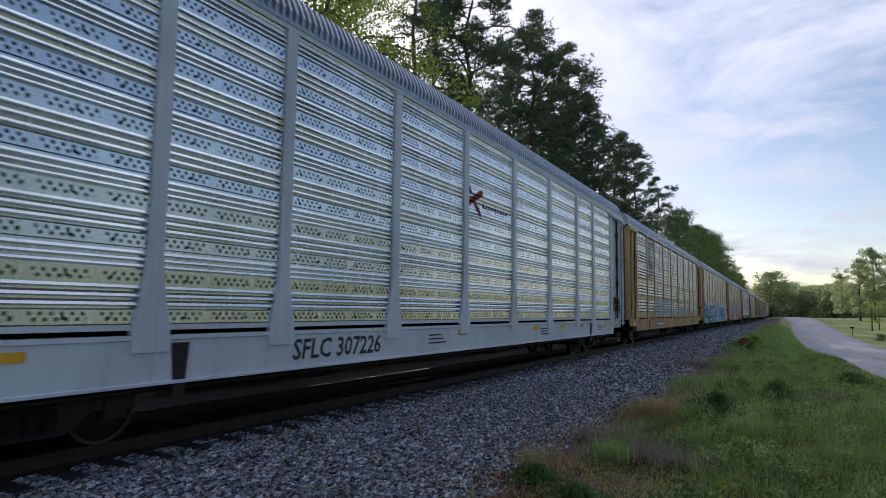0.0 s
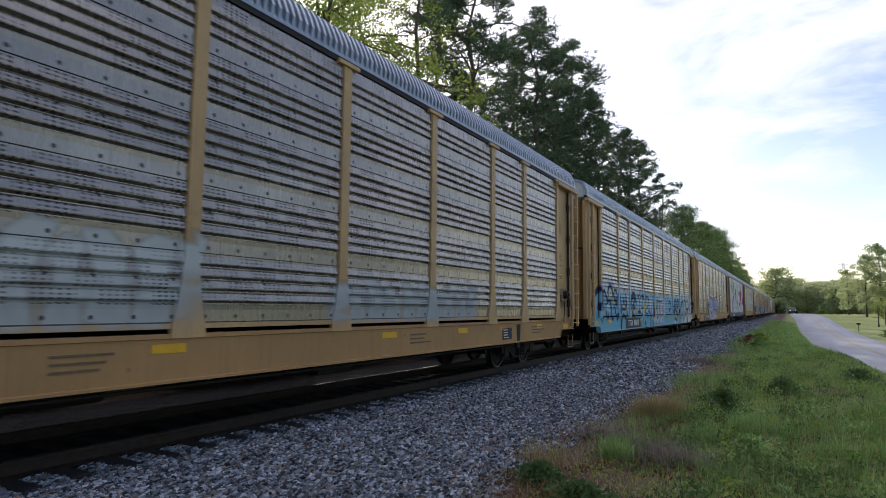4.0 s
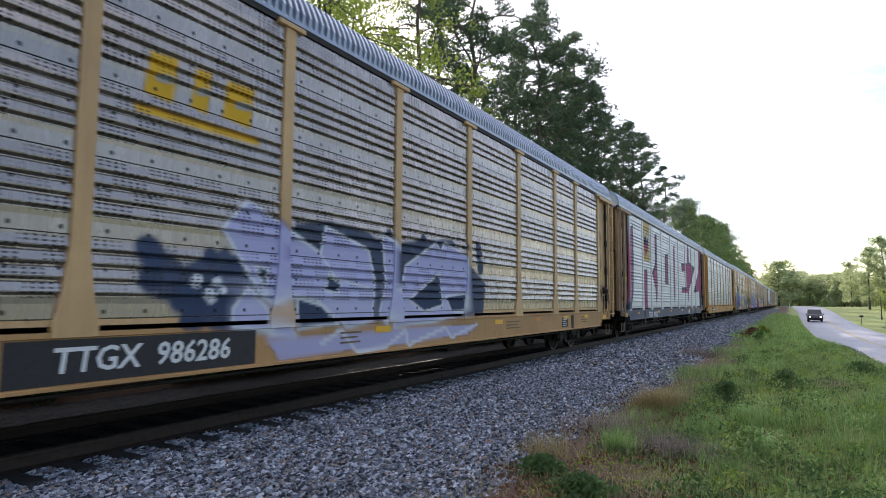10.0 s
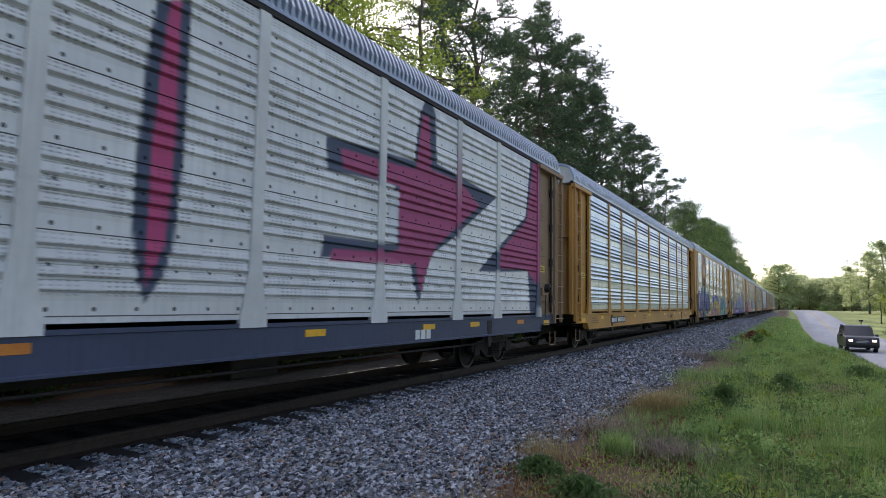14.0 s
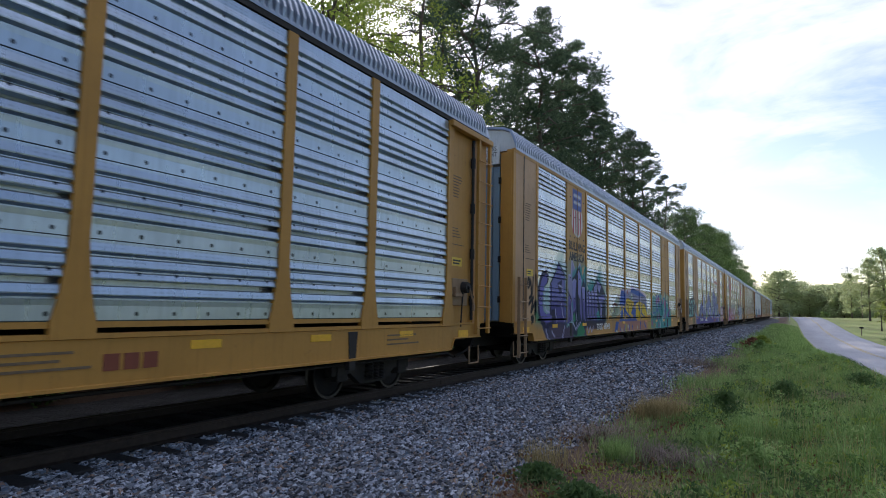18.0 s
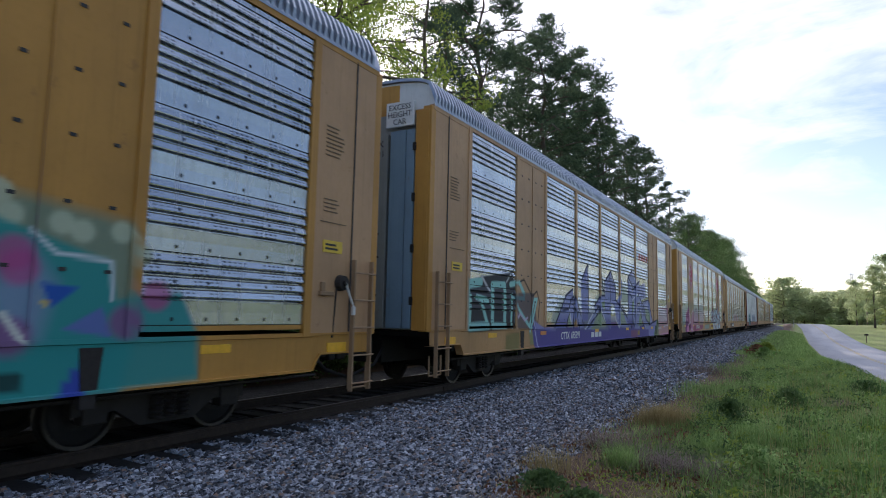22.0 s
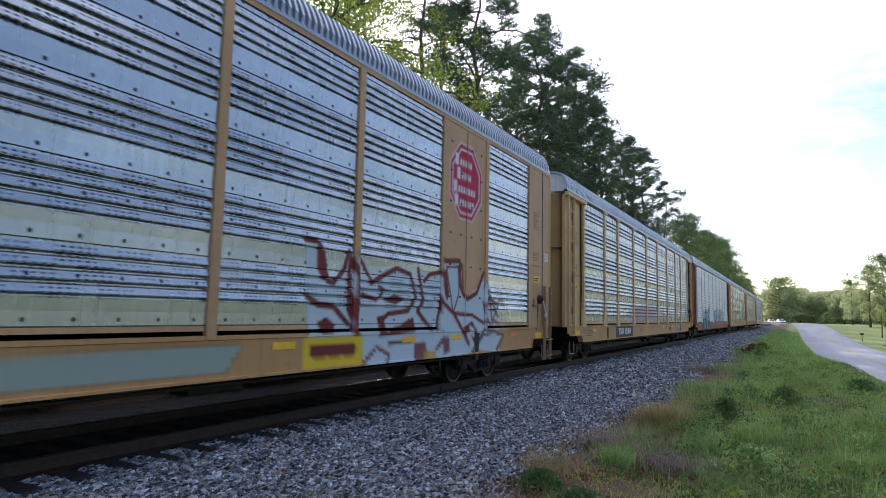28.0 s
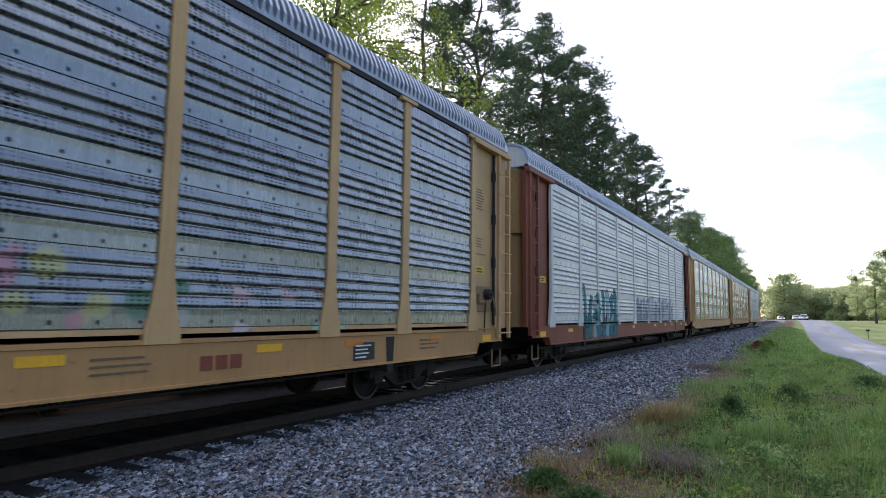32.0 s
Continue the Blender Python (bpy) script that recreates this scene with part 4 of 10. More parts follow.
def rack_car(k, spec):
    """One enclosed auto rack car. Its empty stands at rail height at its middle."""
    car = new("autorack_car")
    tagged(car, spec["label"], "train car", "cars of the train")
    rng = random.Random(100 + k)
    kind, art = spec["kind"], spec.get("art")
    z1 = spec.get("eave", 5.42)
    pm, sm, tm, em = M[spec["posts"]], M[spec["sill"]], M[spec["sheet"]], M[spec["ends"]]
    v1 = 13.42 if kind == "ladder" else 13.15
    near = k <= 10
    bays = list(zip(POSTS, POSTS[1:]))
    for i, (a, b) in enumerate(bays):
        flat = kind == "flat" and i in (1, 7)
        if flat or (spec.get("plate") == i):
            mat = pm if flat else M[spec["plate_mat"]]
            fp = flat_panel(car, "flat_panel", a + 0.02, b - 0.02, 1.236 if flat else 1.3, z1, HALF - 0.012, mat, art, depth=0.05)
            if flat:
                flat_panel(fp, "seam_strip", (a + b) / 2 - 0.012, (a + b) / 2 + 0.012, 1.35, z1 - 0.05, HALF + 0.008, mat, art, depth=0.015)
            if near:
                bm = bmesh.new()
                for zc in (1.9, 2.55, 3.2, 3.85, 4.5, 5.1):
                    for yc in (a + 0.3, (a + b) / 2 - 0.25, (a + b) / 2 + 0.25, b - 0.3):
                        box(bm, HALF - 0.015, HALF - 0.004, yc - 0.035, yc + 0.035, zc - 0.018, zc + 0.018)
                tagged(part("bolt_pattern", bm, M["ink"], fp), kind="stuff")
        else:
            side_panel(car, a + 0.03, b - 0.03, z1 - 0.06, tm, art, slots=spec.get("slots", False), flat={"bright": 0.36, "galv": 0.27}.get(spec["sheet"], 0.2))
            flat_panel(car, "base_rail", a + 0.1, b - 0.1, Z_SHEET - 0.065, Z_SHEET - 0.004, HALF - 0.01, pm if spec.get("base") is None else M[spec["base"]], art)
    wide = spec.get("post_wide", 0.19 if kind == "ladder" else 0.14)
    for i, y in enumerate(POSTS):
        post(car, y, z1 - (0.06 if kind == "ladder" else 0.0), pm, None if k == 9 else art, wide, kind == "ladder", cap=kind == "ladder" and spec.get("caps", True), foot=spec.get("foot", 1.19))
    # top chord under the eave
    bm = bmesh.new()
    box(bm, HALF - 0.10, HALF + 0.0, -v1, v1, z1 - 0.05, z1 + 0.06)
    part("top_chord", bm, pm if kind == "flat" else M[spec.get("chord", "dirtsteel")], car)
    roof(car, z1, v1, M["roof"])
    sill(car, sm, art, 13.1, spec.get("sill_foot", 0.70))
    far = M["galv_dull"]
    side_panel(car, -v1 + 0.05, v1 - 0.05, z1, far, None, x=-HALF)
    bm = bmesh.new()
    box(bm, -HALF, -HALF + 0.14, -13.1, 13.1, 0.72, 1.24)
    part("side_sill", bm, sm, car)
    underframe(car, 13.1)
    for yc in (-9.85, 9.85):
        truck(car, yc)
    # ends
    for s in (-1, 1):
        lo, hi = (11.62, v1) if s > 0 else (-v1, -11.62)
        if kind == "ladder":
            ep = flat_panel(car, "end_panel", lo + (0.1 if s > 0 else 0.55), hi - (0.55 if s > 0 else 0.1), 1.22, z1 - 0.1, HALF - 0.10, em, art, depth=0.05)
            y0, y1 = (12.82, 13.38) if s > 0 else (-13.38, -12.82)
            ladder(car, y0, y1, 1.0, z1 - 0.12, em)
            bm = bmesh.new()
            box(bm, HALF - 0.16, HALF - 0.06, y0 - 0.02, y1 + 0.02, 1.22, z1 - 0.1)
            part("corner_plate", bm, M["brown"] if spec["ends"] == "brown" else em, car)
            bm = bmesh.new()
            box(bm, HALF - 0.05, HALF + 0.09, lo - 0.1, hi + 0.05, z1 - 0.16, z1 - 0.04, 0.012)
            part("header_beam", bm, em, car)
            bm = bmesh.new()
            yd = (y0 - 0.14) if s > 0 else (y1 + 0.14)
            tube(bm, (HALF - 0.03, yd, 1.3), (HALF - 0.03, yd, z1 - 0.2), 0.035, n=8)
            for zz in (1.6, 2.6, 3.6, 4.6):
                tube(bm, (HALF - 0.03, yd, zz), (HALF - 0.03, yd, zz + 0.22), 0.055, n=8)
            part("door_hinge", bm, M["black"], car)
        else:
            flat_panel(car, "end_panel", lo, hi, 1.22, z1, HALF - 0.008, em, art, depth=0.05)
            bm = bmesh.new()
            ys = (12.55) * s
            box(bm, HALF - 0.01, HALF + 0.006, ys - 0.012, ys + 0.012, 1.25, z1 - 0.02)
            part("seam", bm, M["ink"], car)
            bm = bmesh.new()
            box(bm, HALF - 0.20, HALF - 0.006, s * 13.15 - 0.09, s * 13.15 + 0.09, 1.2, z1 + 0.02, 0.015)
            part("corner_post", bm, M["ochre"], car)
            y0, y1 = (12.55, 13.0) if s > 0 else (-13.0, -12.55)
            ladder(car, y0, y1, 0.35, 2.35, M["brown"], 0.42, HALF + 0.08, 0.016)
        if spec["ends"] in ("ochre",) or kind == "flat":
            lowm, highm, lab = (M["greypaint"], M["ochre"], "grey folding end door with blue edges") if kind == "flat" else (M["tan_door_shaded"], M["white"], "")
        else:
            lowm, highm, lab = M[spec.get("door", "tan_door_shaded")], M["white"] if spec.get("white_cap", True) else em, ""
        end_wall(car, s, v1, z1, lowm, highm, lab)
        if near:
            for yj in (8.55,):
                bm = bmesh.new()
                prism(bm, [(s * yj - 0.12, 1.15), (s * yj + 0.12, 1.15), (s * yj + 0.07, 0.56), (s * yj - 0.07, 0.56)], HALF - 0.1, HALF - 0.012)
                part("jacking_pad", bm, M["dirtsteel"], car)
            if s < 0:
                yf = -(v1 + 0.085) if kind == "flat" else -(v1 - 0.02)
                if kind == "flat":
                    for nm, xa, xb, za, zb, mt in (("door_leaf", -1.15, 0.60, 1.25, 5.1, "greypaint"), ("door_edge", 0.66, 1.02, 1.25, 5.14, "bluegrey"), ("door_edge", 1.04, 1.22, 1.25, 5.14, "bluegrey"), ("corner_sheet", 1.25, 1.55, 1.22, 5.5, "ochre")):
                        bm = bmesh.new()
                        box(bm, xa, xb, yf - 0.02, yf + 0.2, za, zb, 0.01)
                        part(nm, bm, M[mt], car)
                    bm = bmesh.new()
                    for i in range(14):
                        box(bm, -0.05, -0.05 + 0.5 * rng.uniform(0.6, 1), yf - 0.026, yf - 0.018, 3.25 - i * 0.09 - (0.3 if i > 8 else 0), 3.285 - i * 0.09 - (0.3 if i > 8 else 0))
                    tagged(part("stencil", bm, M["ink"], car), kind="stuff")
                    for zz in (1.7, 2.7, 3.7, 4.7):
                        bm = bmesh.new()
                        box(bm, 1.2, 1.27, yf - 0.05, yf + 0.02, zz, zz + 0.16, 0.01)
                        part("hinge", bm, M["black"], car)
                    bm = bmesh.new()
                    box(bm, 0.55, 1.2, yf - 0.03, yf + 0.03, 5.22, 5.72)
                    part("sign_plate", bm, M["inkwhite"], car)
                    for i, w in enumerate(("EXCESS", "HEIGHT", "CAR")):
                        part("lettering", end_text(w, 0.16, 0.87, yf - 0.034, 5.61 - i * 0.15, M["ink"]), None, car, "black warning letters")
                    if spec.get("marks", "|") != "|":
                        for i, w in enumerate(spec["marks"].split()):
                            part("lettering", end_text(w, 0.19, 0.25, yf - 0.024, 4.9 - i * 0.2, M["ink"]), None, car, "stencilled car number")
                elif spec.get("white_cap", True):
                    for w, xw in (("EXCESS", -0.35), ("HEIGHT", 0.3), ("CAR", 0.78)):
                        part("lettering", end_text(w, 0.17, xw, yf, z1 + 0.13, M["ink"]), None, car, "faded warning letters")
                    if spec.get("marks", "|") != "|":
                        for i, w in enumerate(spec["marks"].split()):
                            part("lettering", end_text(w, 0.2, 0.5, yf, z1 - 0.2 - i * 0.2, M["ink"]), None, car, "stencilled car number")
        # sill step and corner hardware
        bm = bmesh.new()
        ys = s * 12.85
        for dy in (-0.22, 0.22):
            tube(bm, (HALF - 0.04, ys + dy, 0.75), (HALF - 0.04, ys + dy, 0.38), 0.016, n=6)
        tube(bm, (HALF - 0.04, ys - 0.23, 0.38), (HALF - 0.04, ys + 0.23, 0.38), 0.016, n=6)
        part("sill_step", bm, M["brown"], car)
        if near:
            stamp(car, "reflector", s * 12.3 - 0.22, s * 12.3 + 0.22, 0.95, 1.09, M["yellow"], HALF - 0.018)
    # hand brake at the trailing end: bracket, geared housing, lever and chain rod
    bm = bmesh.new()
    box(bm, HALF - 0.1, HALF + 0.05, 11.82, 12.12, 1.78, 1.84, 0.01)
    box(bm, HALF - 0.1, HALF - 0.04, 11.82, 12.5, 1.60, 2.16, 0.01)
    box(bm, HALF - 0.04, HALF + 0.03, 11.86, 11.94, 1.84, 1.98, 0.01)
    brake = part("hand_brake", bm, M["brown"], car)
    bm = bmesh.new()
    tube(bm, (HALF - 0.05, 12.3, 1.98), (HALF + 0.09, 12.3, 1.98), 0.13, 0.11, n=16)
    tube(bm, (HALF + 0.09, 12.3, 1.98), (HALF + 0.13, 12.3, 1.98), 0.045, n=10)
    part("housing", bm, M["dirtsteel"], brake)
    bm = bmesh.new()
    tube(bm, (HALF + 0.11, 12.3, 1.98), (HALF + 0.12, 12.5, 1.62), 0.022, 0.016, n=7)
    box(bm, HALF + 0.095, HALF + 0.14, 12.47, 12.53, 1.5, 1.63, 0.008)
    part("lever", bm, M["white" if kind == "flat" else "brown"], brake)
    bm = bmesh.new()
    tube(bm, (HALF, 12.22, 1.9), (HALF - 0.02, 12.18, 1.16), 0.016, n=6)
    part("chain_rod", bm, M["black"], brake)
    if near:
        for y in (-10.2, -7.1, -4.9, -1.6, 2.9, 5.6, 7.7, 10.3):
            y += rng.uniform(-0.3, 0.3)
            if abs(y - spec.get("marks_y", -5.6)) < 1.45:
                continue
            stamp(car, "reflector", y - 0.22, y + 0.22, 1.03, 1.13, M["yellow" if rng.random() < 0.75 else "orange"], HALF - 0.018)
        for y in () if k in (2, 4, 6, 7, 8) else (-11.2, -2.9, 3.4, 9.5):
            bars(car, y, 1.05, 3, rng.uniform(0.6, 1.1), M[spec.get("ink", "inkgrey")], HALF - 0.018, rng)
        for s in (-1, 1):
            bars(car, s * 12.15 - 0.28, 4.3, 8, 0.42, M[spec.get("ink", "inkgrey")], HALF - 0.094 if kind == "ladder" else HALF - 0.002, rng, 0.062, 0.02)
            bars(car, s * 12.15 - 0.28, 3.2, 4, 0.4, M[spec.get("ink", "inkgrey")], HALF - 0.094 if kind == "ladder" else HALF - 0.002, rng, 0.06, 0.018)
            xf = HALF - 0.092 if kind == "ladder" else HALF - 0.002
            stamp(car, "sticker", s * 12.1 - 0.22, s * 12.1 + 0.22, 2.42, 2.60, M["decal_yellow"], xf)
            bars(car, s * 12.1 - 0.17, 2.52, 2, 0.33, M["ink"], xf + 0.005, rng, 0.06, 0.03)
            stamp(car, "stencil_plate", s * 12.1 - 0.3, s * 12.1 + 0.3, 2.86, 2.875, M[spec.get("ink", "inkgrey")], xf)
    if "marks" in spec:
        y = spec.get("marks_y", -5.6)
        if spec["marks"] == "|":
            stamp(car, "mark_field", y - 1.15, y + 1.15, 0.84, 1.08, M["ink"], HALF - 0.018)
            bm = bmesh.new()
            for i in (0, 1, 2, 3, 5, 6, 7, 8, 9, 10):
                box(bm, HALF - 0.016, HALF - 0.010, y - 1.0 + i * 0.19, y - 0.87 + i * 0.19, 0.88, 1.04)
            tagged(part("stencil", bm, M["inkwhite"], car), kind="stuff")
        else:
            marks(car, spec["marks"], y, 0.96, spec.get("marks_size", 0.34), M[spec.get("marks_ink", "inkwhite")], M["ink"] if spec.get("marks_field") else None)
    if "blocks" in spec:
        y, ink, w = spec["blocks"]
        for i in range(3):
            stamp(car, "painted_block", y + i * w * 1.3, y + i * w * 1.3 + w, 0.86, 1.03, M[ink], HALF - 0.018)
    if k in (1, 3, 9):
        y = 7.55
        stamp(car, "data_plate", y, y + 0.55, 0.80, 1.08, M["ink"], HALF - 0.018)
        bars(car, y + 0.05, 1.02, 4, 0.42, M["inkwhite"], HALF - 0.013, rng, 0.06, 0.022)
    if "extra" in spec:
        spec["extra"](car)
    return car


# ---- sprayed paint on the cars ----


class Art:
    """Layers of sprayed shapes in the y-z plane of a car's side."""

    def __init__(self):
        self.layers = []
        self.shift = 0.0

    def poly(self, pts, col, a=1.0, soft=0.03):
        self.layers.append(("poly", np.array(pts, float), col, a, soft))
        return self

    def stroke(self, pts, width, col, a=1.0, soft=0.025):
        self.layers.append(("stroke", np.array(pts, float), col, a, soft, width))
        return self

    def blob(self, y, z, ry, rz, col, a=1.0, soft=0.15):
        self.layers.append(("blob", (y, z, ry, rz), col, a, soft))
        return self

    def __call__(self, y, z):
        n = len(y)
        y = y + self.shift
        rgb, al = np.zeros((n, 3)), np.zeros(n)
        for L in self.layers:
            kind, pts, col, a, soft = L[:5]
            if kind == "blob":
                cy, cz, ry, rz = pts
                sel = np.nonzero((np.abs(y - cy) < ry * 1.2) & (np.abs(z - cz) < rz * 1.2))[0]
                if not len(sel):
                    continue
                d = np.sqrt(((y[sel] - cy) / ry) ** 2 + ((z[sel] - cz) / rz) ** 2)
                m = np.clip((1 - d) / soft, 0, 1)
            else:
                pad = L[5] if kind == "stroke" else 0.1
                lo, hi = pts.min(0) - pad, pts.max(0) + pad
                sel = np.nonzero((y > lo[0]) & (y < hi[0]) & (z > lo[1]) & (z < hi[1]))[0]
                if not len(sel):
                    continue
                p = np.stack([y[sel], z[sel]], -1)
                q = np.concatenate([pts, pts[:1]]) if kind == "poly" else pts
                dist = np.full(len(sel), 1e9)
                inside = np.zeros(len(sel), bool)
                for s0, s1 in zip(q, q[1:]):
                    e = s1 - s0
                    t = np.clip(((p - s0) @ e) / max(e @ e, 1e-9), 0, 1)
                    dist = np.minimum(dist, np.linalg.norm(p - s0 - t[:, None] * e, axis=1))
                    if kind == "poly":
                        cross = ((s0[1] > p[:, 1]) != (s1[1] > p[:, 1])) & (p[:, 0] < (s1[0] - s0[0]) * (p[:, 1] - s0[1]) / (s1[1] - s0[1] + 1e-12) + s0[0])
                        inside ^= cross
                if kind == "poly":
                    m = np.clip(0.5 + np.where(inside, dist, -dist) / soft, 0, 1)
                else:
                    m = np.clip(0.5 + (L[5] / 2 - dist) / soft, 0, 1)
            m = m * a
            rgb[sel] = rgb[sel] * (1 - m)[:, None] + np.array(col) * m[:, None]
            al[sel] = al[sel] + (1 - al[sel]) * m
        safe = np.maximum(al, 1e-6)[:, None]
        return np.clip(rgb / safe, 0, 1), np.clip(al, 0, 1)

    def ring(self, pts, width, col, a=1.0, soft=0.025):
        return self.stroke(list(pts) + [pts[0]], width, col, a, soft)

    def letters(self, y0, y1, z0, z1, count, fills, line, seed, width=0.30, shade=None, edge=0.09, shine=None):
        """A run of interlocking pointed forms with outlines, cut-outs and glints."""
        rng = random.Random(seed)
        step = (y1 - y0) / count
        h = z1 - z0
        thin = max(edge * 0.62, 0.028)
        for i in range(count):
            c = y0 + (i + 0.5) * step
            forms = []
            for x, lean in ((c - step * 0.24, rng.uniform(-0.12, 0.06)), (c + step * 0.24, rng.uniform(-0.06, 0.12))):
                w = step * rng.uniform(0.17, 0.25)
                top = z1 + h * rng.uniform(-0.16, 0.08)
                mid = z0 + h * rng.uniform(0.35, 0.6)
                tip = rng.choice((-1, 1))
                forms.append([(x - w * 1.1, z0 + h * rng.uniform(0, 0.1)), (x - w * 0.6, mid), (x - w * (1.3 if tip < 0 else 0.9) + lean, top - h * (0.02 if tip < 0 else 0.16)), (x + w * 0.2 * tip + lean, top), (x + w * (1.4 if tip > 0 else 0.8) + lean, top - h * (0.05 if tip > 0 else 0.2)),
                              (x + w * 0.55, mid + h * 0.05), (x + w * 0.95, z0 + h * rng.uniform(0.0, 0.14)), (x + w * 0.1, z0 - h * 0.04)])
            zb = z0 + h * rng.uniform(0.25, 0.7)
            forms.insert(1, [(c - step * 0.45, zb - h * 0.05), (c - step * 0.1, zb + h * 0.13), (c + step * 0.5, zb + h * rng.uniform(0.0, 0.2)), (c + step * 0.3, zb - h * 0.02), (c, zb - h * 0.10)])
            for p in forms:
                if shade is not None:
                    q = [(a + 0.07, b - 0.07) for a, b in p]
                    self.poly(q, shade).ring(q, edge * 1.3, shade)
            for p in forms:
                f = fills[rng.randrange(len(fills))]
                self.poly(p, f)
                zm = sum(b for _, b in p) / len(p)
                self.poly([(a, min(b, zm)) for a, b in p], scaled(f, 0.62), 0.55, 0.3)
                self.ring(p, thin, line)
                if shine is not None and rng.random() < 0.75:
                    (a, b), (d, e) = p[1], p[2]
                    self.stroke([(a + 0.06, b), (d + 0.07, e - 0.05)], 0.032, shine, 0.85)
            if rng.random() < 0.6:
                x, z, r = c + rng.uniform(-0.1, 0.1) * step, z0 + h * rng.uniform(0.25, 0.75), step * rng.uniform(0.06, 0.12)
                self.poly([(x - r, z), (x, z + r * 1.8), (x + r, z + r * 0.3), (x + 0.2 * r, z - r * 1.2)], line)
        return self

    def specks(self, y0, y1, z0, z1, n, cols, seed, r0=0.05, r1=0.16, a=1.0):
        rng = random.Random(seed)
        for _ in range(n):
            r = rng.uniform(r0, r1)
            self.blob(rng.uniform(y0, y1), rng.uniform(z0, z1), r, r * rng.uniform(0.7, 1.2), cols[rng.randrange(len(cols))], a, 0.3)
        return self

    def tag(self, y, z, w, h, col, seed, width=0.035, a=0.9):
        """A quick scrawl."""
        rng = random.Random(seed)
        pts = [(y + w * i / 9, z + h * rng.uniform(0, 1)) for i in range(10)]
        return self.stroke(pts, width, col, a)


BLACK, WHITE = (0.012, 0.013, 0.018), (0.62, 0.64, 0.66)
SKYBLUE, AQUA, CYAN = (0.25, 0.49, 0.64), (0.15, 0.42, 0.52), (0.42, 0.63, 0.71)
LAV, PURPLE = (0.42, 0.42, 0.62), (0.10, 0.085, 0.29)
PINK, MAGENTA, MAROON = (0.50, 0.09, 0.20), (0.36, 0.05, 0.22), (0.17, 0.04, 0.035)
TEAL, MINT, LEAFG = (0.03, 0.26, 0.25), (0.30, 0.58, 0.52), (0.03, 0.22, 0.10)
GOLD = (0.68, 0.47, 0.04)
LINE, LILAC, PALE, PINKF = (0.018, 0.022, 0.07), (0.29, 0.31, 0.52), (0.47, 0.55, 0.60), (0.42, 0.10, 0.20)
NAVY, COBALT, CREAM = (0.045, 0.065, 0.115), (0.03, 0.10, 0.38), (0.60, 0.58, 0.50)


